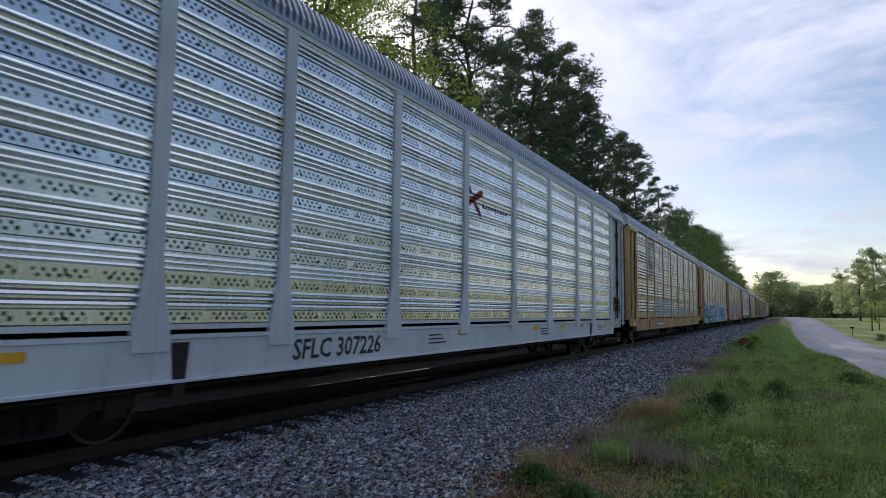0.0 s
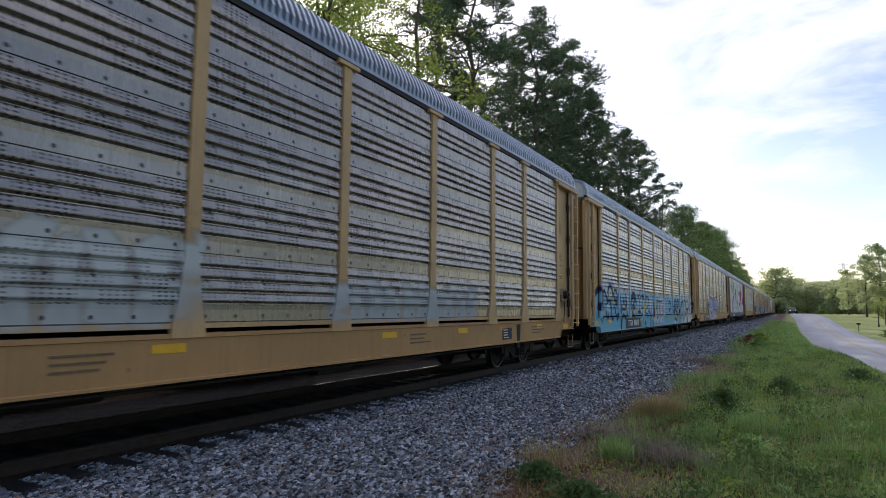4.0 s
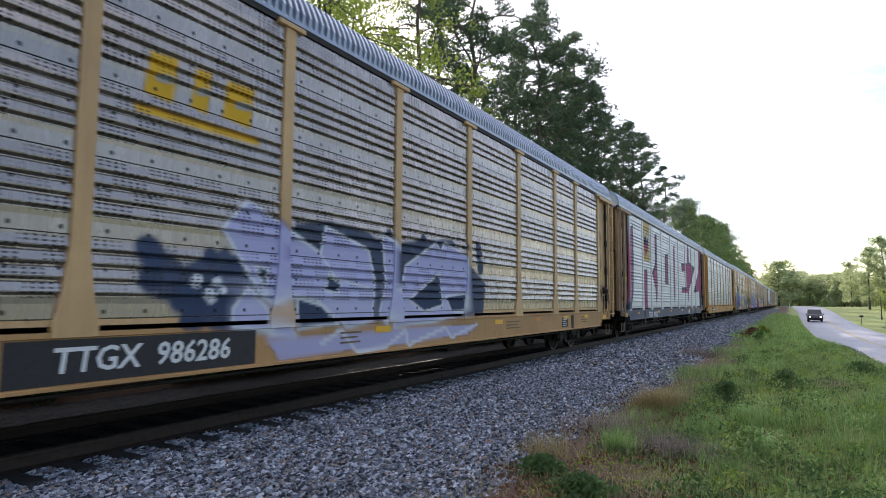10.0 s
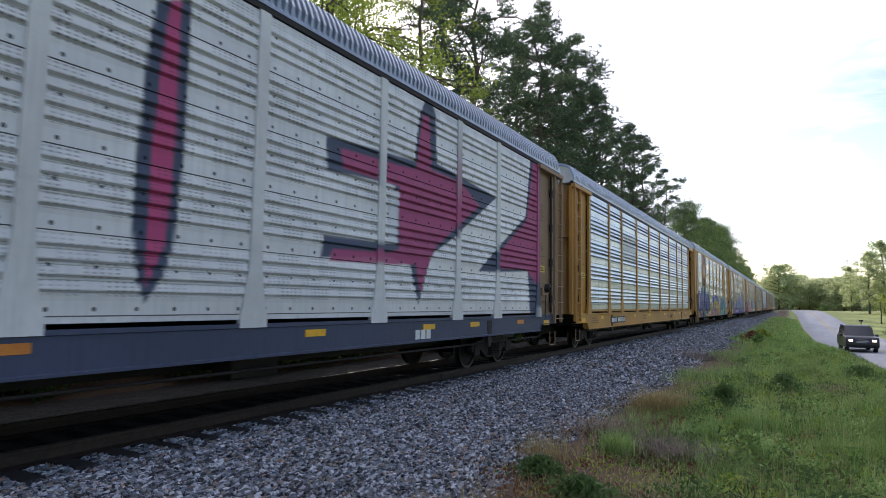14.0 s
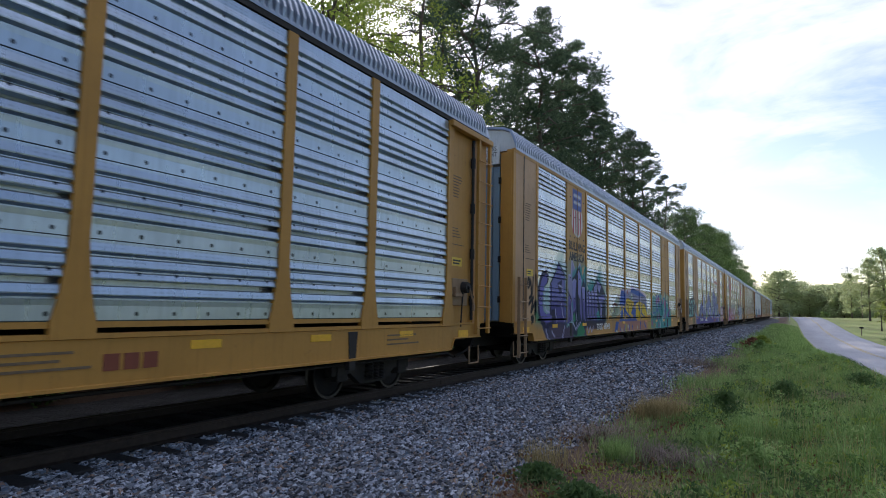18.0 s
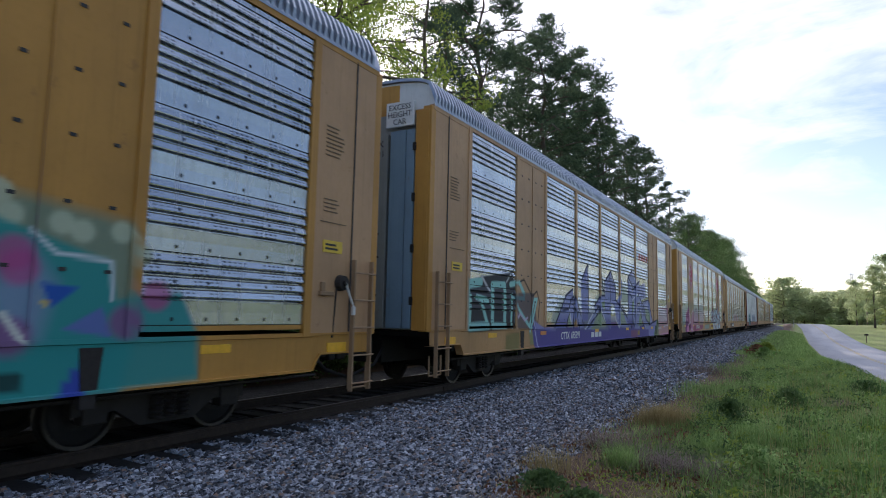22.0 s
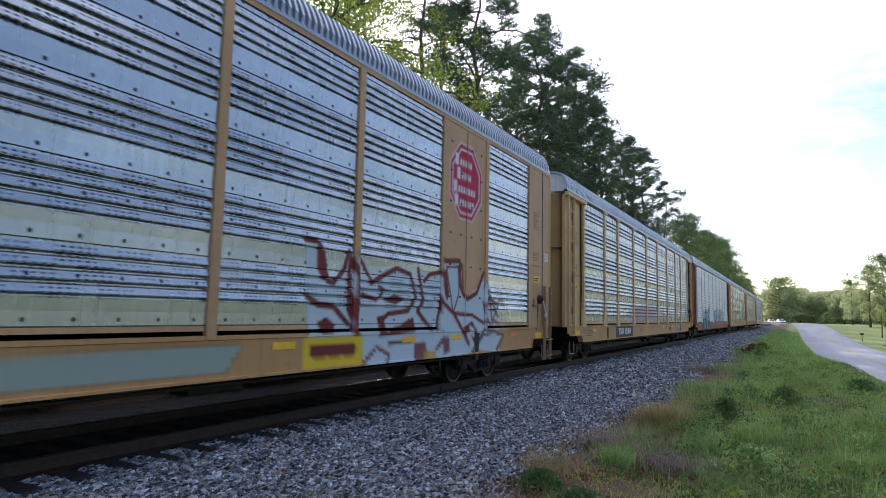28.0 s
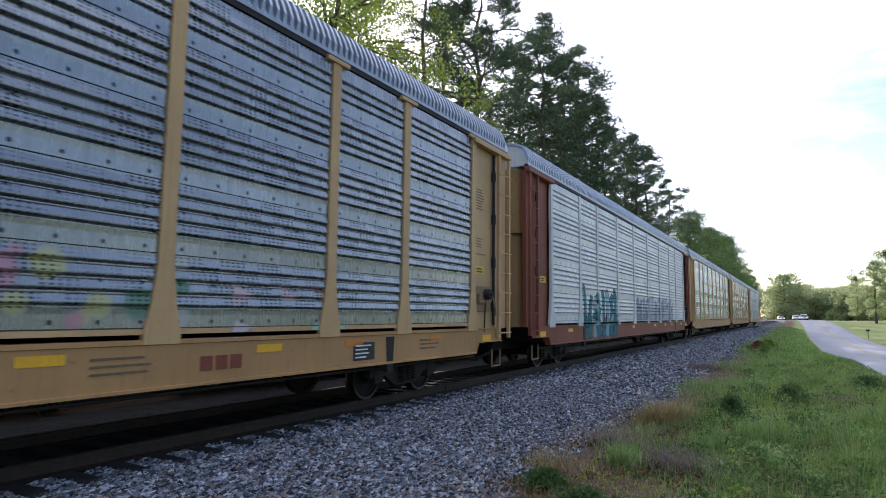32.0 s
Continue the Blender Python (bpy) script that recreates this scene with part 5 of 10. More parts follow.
def bays_art():
    A = {}
    # shiny car: a crossed red mark and a row of dark bars
    a = Art()
    a.stroke([(-0.80, 4.35), (-0.55, 4.18)], 0.12, (0.22, 0.02, 0.03)).stroke([(-0.36, 3.98), (-0.06, 3.72)], 0.13, (0.22, 0.02, 0.03))
    a.stroke([(-0.85, 3.83), (0.02, 4.23)], 0.15, (0.26, 0.03, 0.03))
    A[0] = a
    # tan car with a pale picture panel
    a = Art()
    a.poly([(-8.75, 3.25), (-7.05, 3.25), (-7.05, 5.4), (-8.75, 5.4)], (0.56, 0.47, 0.36))
    a.poly([(-8.2, 4.95), (-7.9, 4.9), (-7.35, 4.3), (-7.2, 3.85), (-7.8, 3.75), (-8.3, 4.0), (-8.05, 4.3)], (0.12, 0.30, 0.34)).blob(-7.9, 4.45, 0.18, 0.25, (0.45, 0.5, 0.5))
    a.poly([(-7.94, 5.01), (-6.79, 5.07), (-6.71, 4.28), (-7.1, 3.96), (-7.64, 4.23), (-8.04, 4.1), (-7.73, 4.51)], (0.58, 0.62, 0.64))
    a.letters(-6.5, -0.8, 1.35, 2.35, 6, [(0.50, 0.52, 0.50)], (0.40, 0.42, 0.41), 5, 0.12, None, 0.03)
    a.letters(1.4, 6.5, 1.35, 2.0, 5, [(0.46, 0.48, 0.47)], (0.38, 0.40, 0.40), 6, 0.10, None, 0.03)
    A[1] = a
    # blue letters along the whole car
    a = Art()
    a.blob(-5.37, 2.21, 0.33, 0.2805, WHITE, 1, 0.1).blob(-5.21, 2.22, 0.33, 0.2805, WHITE, 1, 0.1).blob(-5.09, 2.19, 0.33, 0.2805, WHITE, 1, 0.1).blob(-4.79, 2.2, 0.32, 0.272, LAV, 1, 0.1).blob(-4.36, 2.26, 0.26, 0.221, WHITE, 1, 0.1)
    a.blob(-4.24, 2.32, 0.26, 0.221, WHITE, 1, 0.1).blob(-3.98, 2.33, 0.26, 0.221, WHITE, 1, 0.1).blob(-3.43, 2.18, 0.26, 0.221, WHITE, 1, 0.1).blob(-3.27, 2.09, 0.26, 0.221, WHITE, 1, 0.1).blob(-2.9, 2.07, 0.3, 0.255, WHITE, 1, 0.1)
    a.blob(-2.72, 2.03, 0.3, 0.255, WHITE, 1, 0.1).blob(-1.83, 2.16, 0.2, 0.17, WHITE, 1, 0.1).blob(-2.04, 2.07, 0.2, 0.17, WHITE, 1, 0.1).blob(-0.49, 2.18, 0.36, 0.306, WHITE, 1, 0.1).blob(0.32, 2.16, 0.2, 0.17, LAV, 1, 0.1)
    a.blob(1.01, 2.2, 0.2, 0.17, LAV, 1, 0.1).blob(1.79, 2.19, 0.25, 0.2125, WHITE, 1, 0.1).blob(-11.22, 2.22, 0.3, 0.34, WHITE, 1, 0.1).blob(-10.93, 2.33, 0.3, 0.34, WHITE, 1, 0.1).blob(-10.74, 2.37, 0.3, 0.34, WHITE, 1, 0.1)
    a.blob(-10.34, 2.47, 0.3, 0.34, WHITE, 1, 0.1).blob(-9.51, 2.32, 0.3, 0.34, WHITE, 1, 0.1).blob(-9.22, 2.27, 0.3, 0.34, WHITE, 1, 0.1).blob(-8.37, 2.39, 0.3, 0.34, WHITE, 1, 0.1).blob(-6.9, 2.43, 0.3, 0.34, WHITE, 1, 0.1)
    a.blob(-6.15, 2.19, 0.3, 0.34, WHITE, 1, 0.1).blob(-10.45, 2.46, 0.22, 0.2, LAV, 1, 0.2).blob(-10.09, 2.47, 0.22, 0.2, LAV, 1, 0.2).blob(-11.61, 2.32, 0.22, 0.2, LAV, 1, 0.2).blob(-7.7, 2.27, 0.22, 0.2, LAV, 1, 0.2)
    a.blob(-6.92, 1.94, 0.3, 0.34, WHITE, 1, 0.1).blob(-6.75, 1.97, 0.3, 0.34, WHITE, 1, 0.1).blob(-5.67, 2.3, 0.3, 0.34, WHITE, 1, 0.1).blob(3.38, 2.22, 0.3, 0.34, WHITE, 1, 0.1).blob(4.75, 2.15, 0.3, 0.34, WHITE, 1, 0.1)
    a.blob(6.24, 2.22, 0.3, 0.34, WHITE, 1, 0.1).blob(4.4, 2.24, 0.3, 0.34, WHITE, 1, 0.1).blob(4.55, 2.21, 0.3, 0.34, WHITE, 1, 0.1).blob(4.95, 2.19, 0.3, 0.34, WHITE, 1, 0.1).blob(5.08, 2.09, 0.3, 0.34, WHITE, 1, 0.1)
    a.blob(6.48, 2.34, 0.3, 0.34, WHITE, 1, 0.1).blob(6.62, 2.21, 0.3, 0.34, WHITE, 1, 0.1).blob(7.38, 2.27, 0.3, 0.34, WHITE, 1, 0.1).blob(8.67, 2.38, 0.3, 0.34, WHITE, 1, 0.1).blob(10.2, 2.4, 0.3, 0.34, WHITE, 1, 0.1)
    a.poly([(-12.9, 0.72), (-12.9, 1.3), (-12.3, 2.25), (-9, 2.22), (-4, 2.3), (1, 2.25), (6, 2.3), (8, 2.25), (8.4, 1.5), (8.1, 0.72)], SKYBLUE, 1, 0.08).poly([(-12.9, 0.72), (-12.9, 1.35), (-1, 1.3), (1, 0.72)], AQUA, 0.75, 0.3)
    a.poly([(1, 0.72), (1.2, 1.3), (8, 1.35), (8.2, 0.72)], AQUA, 0.7, 0.3).stroke([(-12.36, 2.25), (-12.23, 2.09), (-12.07, 2.13), (-11.85, 2.24), (-11.67, 2.28), (-11.49, 2.19), (-11.45, 2), (-11.52, 1.77)], 0.24, LINE)
    a.poly([(-11.79, 1.76), (-11.63, 1.82), (-11.65, 1.6), (-11.77, 1.47), (-11.88, 1.55)], LINE).poly([(-11.73, 1.23), (-11.44, 1.41), (-11.34, 1.27), (-11.36, 1.1), (-11.52, 1.01)], LINE)
    a.poly([(-11.54, 1.16), (-11.46, 1.22), (-11.49, 1.08)], WHITE).poly([(-11.07, 2.21), (-10.94, 2.37), (-10.67, 2.43), (-10.52, 2.32), (-10.65, 2.06), (-10.74, 1.9), (-10.96, 2.09)], WHITE)
    a.stroke([(-11.37, 2.18), (-11.1, 2.23), (-10.85, 1.98), (-10.63, 1.81)], 0.15, LINE).stroke([(-11.62, 1.66), (-11.49, 1.74), (-11.34, 1.67), (-11.27, 1.52)], 0.15, LINE)
    a.poly([(-10.61, 2.09), (-10.55, 2.32), (-10.33, 2.44), (-10.06, 2.34), (-9.99, 2.11), (-10.27, 1.95)], CYAN).stroke([(-10.65, 2.06), (-10.59, 2.32), (-10.34, 2.47), (-10.05, 2.37), (-9.9, 2.11), (-10.02, 1.9)], 0.165, LINE)
    a.poly([(-10.94, 1.8), (-10.64, 1.87), (-10.34, 1.82), (-10.39, 1.43), (-10.75, 1.5)], CYAN).stroke([(-10.87, 1.74), (-10.64, 1.87), (-10.3, 1.85), (-10.25, 1.69)], 0.135, LINE)
    a.poly([(-10.87, 1.44), (-10.7, 1.48), (-10.7, 1.19), (-10.83, 1.24)], WHITE).stroke([(-10.95, 1.47), (-10.86, 1.26), (-10.7, 1.2), (-10.67, 1.44)], 0.135, LINE)
    a.stroke([(-10.26, 1.89), (-10.15, 1.56), (-10.23, 1.3), (-9.93, 1.16)], 0.15, LINE).stroke([(-9.77, 2.12), (-9.6, 2.31), (-9.32, 2.3), (-9.15, 2.02), (-9.39, 1.86), (-9.68, 1.99)], 0.12, LINE)
    a.stroke([(-9.59, 2.06), (-9.61, 1.64), (-9.46, 1.36), (-9.25, 1.14)], 0.135, LINE).poly([(-9.49, 1.86), (-9.2, 1.94), (-9.09, 1.72), (-9.38, 1.64)], LINE).poly([(-9.27, 1.36), (-8.65, 1.58), (-9.15, 1.06)], LINE)
    a.poly([(-8.3, 1.58), (-8.08, 2), (-7.8, 1.59)], WHITE).stroke([(-8.33, 1.54), (-8.08, 2), (-7.77, 1.55), (-8.33, 1.54)], 0.105, LINE).stroke([(-8.67, 2.05), (-8.53, 1.42)], 0.15, LINE)
    a.poly([(-7.7, 2.23), (-7.2, 2.18), (-7.11, 1.77), (-7.38, 1.42)], WHITE).stroke([(-7.69, 2.15), (-7.45, 1.24)], 0.15, LINE).stroke([(-8.51, 1.11), (-8.17, 1.34), (-7.78, 1.17)], 0.15, LINE)
    a.stroke([(-6.65, 1.97), (-6.32, 2.08), (-5.96, 2), (-6.3, 1.7), (-5.95, 1.61), (-6.46, 1.41)], 0.15, LINE).blob(-10.5, 2.1, 0.09, 0.081, GOLD, 0.9, 0.3).blob(-10.2, 2.16, 0.09, 0.081, GOLD, 0.9, 0.3)
    a.blob(-10, 1.98, 0.09, 0.081, GOLD, 0.9, 0.3).blob(-9.71, 1.81, 0.09, 0.081, GOLD, 0.9, 0.3).blob(-9.5, 2.11, 0.09, 0.081, GOLD, 0.9, 0.3).blob(-11.08, 1.5, 0.09, 0.081, GOLD, 0.9, 0.3).blob(-7.66, 1.46, 0.09, 0.081, GOLD, 0.9, 0.3)
    a.blob(-11.92, 0.78, 0.09, 0.081, GOLD, 0.9, 0.3).blob(-11.47, 1.44, 0.09, 0.081, GOLD, 0.9, 0.3).stroke([(-6.84, 1.53), (-6.72, 1.85), (-6.58, 2.07), (-6.32, 2.23), (-6.08, 2.23), (-5.85, 2.07), (-5.74, 1.9)], 0.225, LINE)
    a.poly([(-6.54, 1.51), (-6.5, 1.7), (-6.35, 1.81), (-6.26, 1.76), (-6.33, 1.6), (-6.15, 1.51), (-6, 1.44)], LINE).poly([(-6.33, 1.59), (-6.01, 1.51), (-5.93, 1.25), (-6.32, 1.37)], WHITE, 0.6)
    a.stroke([(-6.58, 1.22), (-6.42, 1.32), (-6.23, 1.29), (-6.04, 1.14)], 0.15, LINE).blob(-6.74, 1.43, 0.12, 0.11, GOLD, 0.9, 0.3).blob(-6.54, 1.53, 0.12, 0.11, GOLD, 0.9, 0.3).blob(-6.63, 1.33, 0.12, 0.11, GOLD, 0.9, 0.3)
    a.blob(-5.69, 1.51, 0.12, 0.11, GOLD, 0.9, 0.3).blob(-5.62, 1.24, 0.12, 0.11, GOLD, 0.9, 0.3).stroke([(2.95, 1.8), (3.23, 2.08), (3.54, 1.91), (3.4, 1.54), (2.96, 1.49)], 0.12, LINE).stroke([(4.2, 1.93), (4.4, 1.34)], 0.15, LINE)
    a.stroke([(4.94, 2.06), (5.15, 1.54), (4.77, 1.24)], 0.12, LINE).stroke([(5.78, 1.98), (6.25, 1.31)], 0.135, LINE).blob(4.86, 1.23, 0.14, 0.13, GOLD, 1, 0.3).blob(4.67, 1.34, 0.14, 0.13, GOLD, 1, 0.3)
    a.poly([(4.26, 2.08), (4.38, 1.37), (4.26, 1.37)], LINE).stroke([(4.31, 2.08), (4.42, 1.78), (4.62, 1.79)], 0.18, LINE).stroke([(4.88, 2.07), (4.94, 1.86), (4.81, 1.36)], 0.18, LINE)
    a.poly([(4.48, 2.15), (4.81, 2.18), (4.92, 1.85), (4.52, 1.78)], CYAN).stroke([(4.94, 1.91), (5.17, 2.1), (5.42, 2.09), (5.57, 1.77), (5.38, 1.52)], 0.15, LINE).poly([(5.21, 1.81), (5.33, 1.85), (5.38, 1.61), (5.22, 1.64)], WHITE)
    a.stroke([(5.18, 1.81), (5.23, 1.58), (5.35, 1.58), (5.52, 1.4), (5.79, 1.43), (5.95, 1.15)], 0.195, LINE).stroke([(4.75, 1.42), (5, 1.3)], 0.21, LINE)
    a.stroke([(5.76, 1.96), (6.05, 2.1), (6.45, 2.06), (6.59, 1.8), (6.52, 1.52)], 0.165, LINE).stroke([(6.11, 1.78), (6.25, 1.33), (6.41, 1.26)], 0.195, LINE).poly([(6.19, 1.65), (6.31, 1.69), (6.37, 1.33), (6.24, 1.36)], WHITE)
    a.blob(6.48, 1.49, 0.13, 0.12, GOLD, 0.9, 0.3).blob(6.53, 1.32, 0.13, 0.12, GOLD, 0.9, 0.3).blob(4.93, 1.2, 0.13, 0.12, GOLD, 0.9, 0.3).blob(6.51, 0.99, 0.13, 0.12, GOLD, 0.9, 0.3).blob(5.12, 0.88, 0.28, 0.25, WHITE, 1, 0.15)
    a.stroke([(4.94, 1.03), (5.1, 1.1), (5.23, 0.95)], 0.15, LINE).stroke([(6.69, 1.52), (6.89, 1.24), (6.86, 0.76)], 0.18, LINE)
    a.poly([(7.9, 0.72), (8.1, 1.4), (8.6, 2.2), (10.5, 2.3), (12.2, 2.2), (12.45, 0.9), (11, 0.72)], WHITE, 0.95, 0.08).stroke([(7.28, 1.01), (7.31, 1.52), (7.6, 1.91), (8.11, 2.09), (8.55, 1.94), (8.65, 1.02)], 0.15, LINE)
    a.stroke([(7.2, 1.67), (7.66, 1.83)], 0.21, LINE).stroke([(8.12, 1.93), (8.15, 0.89)], 0.075, LINE).poly([(7.08, 2.25), (7.59, 2.21), (7.4, 1.82), (7.15, 1.74)], CYAN)
    a.stroke([(8.68, 2.12), (9.09, 2.19), (9.32, 1.98), (9.19, 1.35), (8.99, 0.92)], 0.135, LINE).stroke([(9.39, 2.16), (9.56, 1.71), (9.8, 1.53), (10.39, 1.62), (9.73, 1.16)], 0.15, LINE)
    a.stroke([(10.04, 2), (10.38, 2.22), (10.66, 1.93), (10.4, 1.23)], 0.105, LINE).poly([(9.38, 2.34), (10.03, 2.39), (10.2, 2.11), (9.55, 1.98)], CYAN).stroke([(10.76, 1.73), (11.25, 1.47), (11.78, 1.53)], 0.15, LINE)
    a.poly([(10.85, 1.93), (11.45, 1.95), (11.46, 1.63), (10.95, 1.68)], CYAN).poly([(9.89, 1.06), (10.23, 1.09), (10.24, 0.61), (9.82, 0.69)], LINE)
    a.poly([(-5.36, 2.14), (-5.15, 2.07), (-5.02, 1.94), (-4.98, 1.73), (-5.01, 1.5), (-5.11, 1.48), (-5.32, 1.45)], CYAN, 1, 0.03)
    a.poly([(-5.09, 2.19), (-4.91, 2.21), (-4.82, 2.09), (-4.73, 1.99), (-4.7, 1.41), (-4.95, 1.46), (-4.96, 1.73), (-5, 1.94)], (0.33, 0.56, 0.68), 1, 0.03)
    a.poly([(-4.72, 2.03), (-4.38, 2.14), (-4.2, 2.04), (-4.11, 1.82), (-4.2, 1.63), (-4.14, 1.46), (-4.56, 1.27), (-4.7, 1.39)], CYAN, 1, 0.03).poly([(-5.35, 1.94), (-5.21, 1.93), (-5.15, 1.63), (-5.32, 1.53)], WHITE, 0.55, 0.2)
    a.poly([(-4.66, 1.99), (-4.44, 2.07), (-4.39, 1.76), (-4.57, 1.5)], WHITE, 0.6, 0.2).stroke([(-5.37, 2.16), (-5.14, 2.08), (-5.02, 1.95), (-4.97, 1.73), (-5, 1.5)], 0.11, LINE, 1)
    a.stroke([(-5.13, 2.16), (-5.03, 2.23), (-4.9, 2.2), (-4.79, 2.05), (-4.61, 2.16), (-4.42, 2.2), (-4.25, 2.11)], 0.09, LINE, 1).stroke([(-4.25, 2.2), (-4.04, 2.13), (-3.9, 2.16)], 0.07, LINE, 1)
    a.stroke([(-4.25, 2.05), (-3.96, 2.04)], 0.06, LINE, 1).stroke([(-4.19, 2.03), (-4.12, 1.85), (-4.18, 1.68), (-4.04, 1.65)], 0.06, LINE, 1).poly([(-4.59, 1.79), (-4.49, 1.81), (-4.47, 1.6), (-4.58, 1.57)], LINE, 1, 0.03)
    a.stroke([(-4.5, 1.63), (-4.32, 1.61), (-4.15, 1.54)], 0.06, LINE, 1).poly([(-4.15, 1.62), (-4.04, 1.68), (-4.03, 1.56), (-4.13, 1.54)], LINE, 1, 0.03).poly([(-5.34, 1.77), (-5.29, 1.67), (-5.33, 1.57)], LINE, 1, 0.03)
    a.poly([(-5.31, 1.34), (-4.67, 1.27), (-4.61, 1.14), (-5.3, 1.14)], (0.22, 0.48, 0.66), 1, 0.03)
    a.stroke([(-5.32, 1.42), (-5.2, 1.45), (-5.1, 1.48), (-4.99, 1.42), (-4.84, 1.46), (-4.72, 1.36), (-4.62, 1.26), (-4.48, 1.31), (-4.34, 1.33), (-4.24, 1.24), (-4.23, 1.08)], 0.1, LINE, 1)
    a.poly([(-5.16, 1.45), (-5.09, 1.49), (-4.98, 1.41), (-5.03, 1.27), (-5.1, 1.32)], LINE, 1, 0.03).poly([(-5.3, 1.23), (-5.21, 1.17), (-5.3, 1.12)], LINE, 1, 0.03)
    a.poly([(-4.5, 1.25), (-4.36, 1.28), (-4.32, 1.1), (-4.49, 1.08)], (0.42, 0.64, 0.74), 1, 0.03).stroke([(-4.62, 1.26), (-4.53, 1.2), (-4.54, 1.08), (-4.59, 0.73)], 0.1, LINE, 1)
    a.poly([(-4.03, 1.24), (-3.96, 1.12), (-4.02, 1.11)], LINE, 1, 0.03).stroke([(-5.01, 1.02), (-5, 0.76)], 0.05, (0.06, 0.14, 0.22), 1).blob(-4.78, 1, 0.14, 0.119, GOLD, 0.8, 0.1).blob(-4.71, 0.97, 0.14, 0.119, GOLD, 0.8, 0.1)
    a.poly([(-3.93, 2.19), (-3.85, 2.48), (-3.74, 2.59), (-3.64, 2.42), (-3.65, 1.97), (-3.91, 1.95)], CYAN, 1, 0.03).stroke([(-3.87, 2.2), (-3.82, 2.47), (-3.7, 2.58), (-3.6, 2.52)], 0.09, (0.10, 0.16, 0.32), 1)
    a.poly([(-3.69, 2.41), (-3.56, 2.33), (-3.52, 2.12), (-3.66, 1.97)], LINE, 0.9, 0.03).stroke([(-3.66, 1.97), (-3.48, 1.93), (-3.38, 1.86), (-3.56, 1.77)], 0.06, LINE, 1)
    a.poly([(-3.52, 2.07), (-3.28, 2.14), (-2.98, 2.08), (-2.86, 1.88), (-2.87, 1.6), (-3.08, 1.44), (-3.54, 1.38), (-3.62, 1.72), (-3.42, 1.86)], CYAN, 1, 0.03)
    a.stroke([(-3.62, 2.07), (-3.43, 2.13), (-3.24, 2.18), (-2.99, 2.11), (-2.83, 1.95), (-2.76, 1.68), (-2.78, 1.54)], 0.12, LINE, 1).poly([(-3.34, 1.63), (-3.25, 1.74), (-3.16, 1.72), (-3.13, 1.56), (-3.34, 1.55)], LINE, 1, 0.03)
    a.poly([(-3.08, 1.8), (-3, 1.81), (-3.01, 1.72)], LINE, 1, 0.03).poly([(-3.78, 1.65), (-3.69, 1.66), (-3.61, 1.53), (-3.6, 1.35), (-3.77, 1.36)], LINE, 1, 0.03)
    a.stroke([(-2.87, 1.5), (-3.03, 1.41), (-3.15, 1.35), (-3.61, 1.35)], 0.07, LINE, 1).poly([(-3.29, 1.31), (-3.09, 1.32), (-3.03, 1.13), (-3.2, 1.13)], (0.10, 0.16, 0.34), 1, 0.03).blob(-3.89, 1.93, 0.12, 0.102, GOLD, 1, 0.1)
    a.blob(-3.9, 1.74, 0.22, 0.187, GOLD, 1, 0.1).blob(-3.89, 1.53, 0.22, 0.187, GOLD, 1, 0.1).poly([(-2.74, 2.03), (-2.19, 2.12), (-1.98, 2.07), (-2.17, 1.69), (-2.48, 1.45), (-2.7, 1.61)], WHITE, 1, 0.03)
    a.stroke([(-2.72, 1.5), (-2.52, 1.29), (-2.4, 1.19), (-2.13, 1.3)], 0.12, (0.06, 0.09, 0.24), 1).poly([(-2.72, 1.5), (-2.46, 1.43), (-2.47, 1.31), (-2.59, 1.33)], LINE, 1, 0.03)
    a.poly([(-2.17, 1.69), (-1.88, 2.15), (-1.64, 2.21), (-1.58, 1.32), (-2.4, 1.29), (-2.41, 1.5)], (0.20, 0.42, 0.66), 1, 0.03).poly([(-2.08, 1.84), (-1.77, 2.12), (-1.68, 1.46), (-2.04, 1.43)], CYAN, 0.9, 0.03)
    a.stroke([(-2.15, 1.65), (-2.09, 1.32)], 0.08, LINE, 1).stroke([(-1.88, 2.17), (-1.64, 2.23)], 0.05, LINE, 1).stroke([(-1.65, 2.01), (-1.73, 1.77), (-1.74, 1.54)], 0.08, LINE, 1)
    a.stroke([(-1.55, 1.86), (-1.58, 1.39), (-1.67, 1.08), (-1.71, 0.73)], 0.14, MAROON, 1).stroke([(-1.62, 1.39), (-1.7, 1.12)], 0.1, LINE, 1)
    a.poly([(-4.49, 1.04), (-4, 1.04), (-3.88, 0.99), (-3.92, 0.7), (-4.5, 0.74)], (0.13, 0.40, 0.52), 1, 0.03).poly([(-3.9, 0.64), (-3.81, 0.98), (-3.66, 1.03), (-3.53, 0.91), (-3.39, 0.64)], LINE, 1, 0.03)
    a.poly([(-3.75, 0.73), (-3.62, 0.91), (-3.49, 0.75)], WHITE, 1, 0.03).stroke([(-2.44, 1.07), (-2.38, 0.82), (-2.47, 0.72)], 0.13, LINE, 1).stroke([(-2.06, 1.03), (-2.09, 0.86)], 0.06, LINE, 1)
    a.poly([(-2.29, 1.07), (-1.7, 1.06), (-1.76, 0.74), (-2.31, 0.74)], (0.16, 0.36, 0.60), 1, 0.03).stroke([(-2.08, 1.04), (-2.09, 0.86)], 0.06, LINE, 1)
    a.poly([(-1.51, 0.91), (-1.54, 2.1), (-1.18, 2.12), (1.29, 2.17), (1.37, 0.83)], (0.52, 0.58, 0.62), 0.95, 0.08).poly([(-1.33, 2.11), (-0.66, 2.11), (-0.69, 1.72), (-1.22, 1.71)], AQUA, 0.7, 0.03)
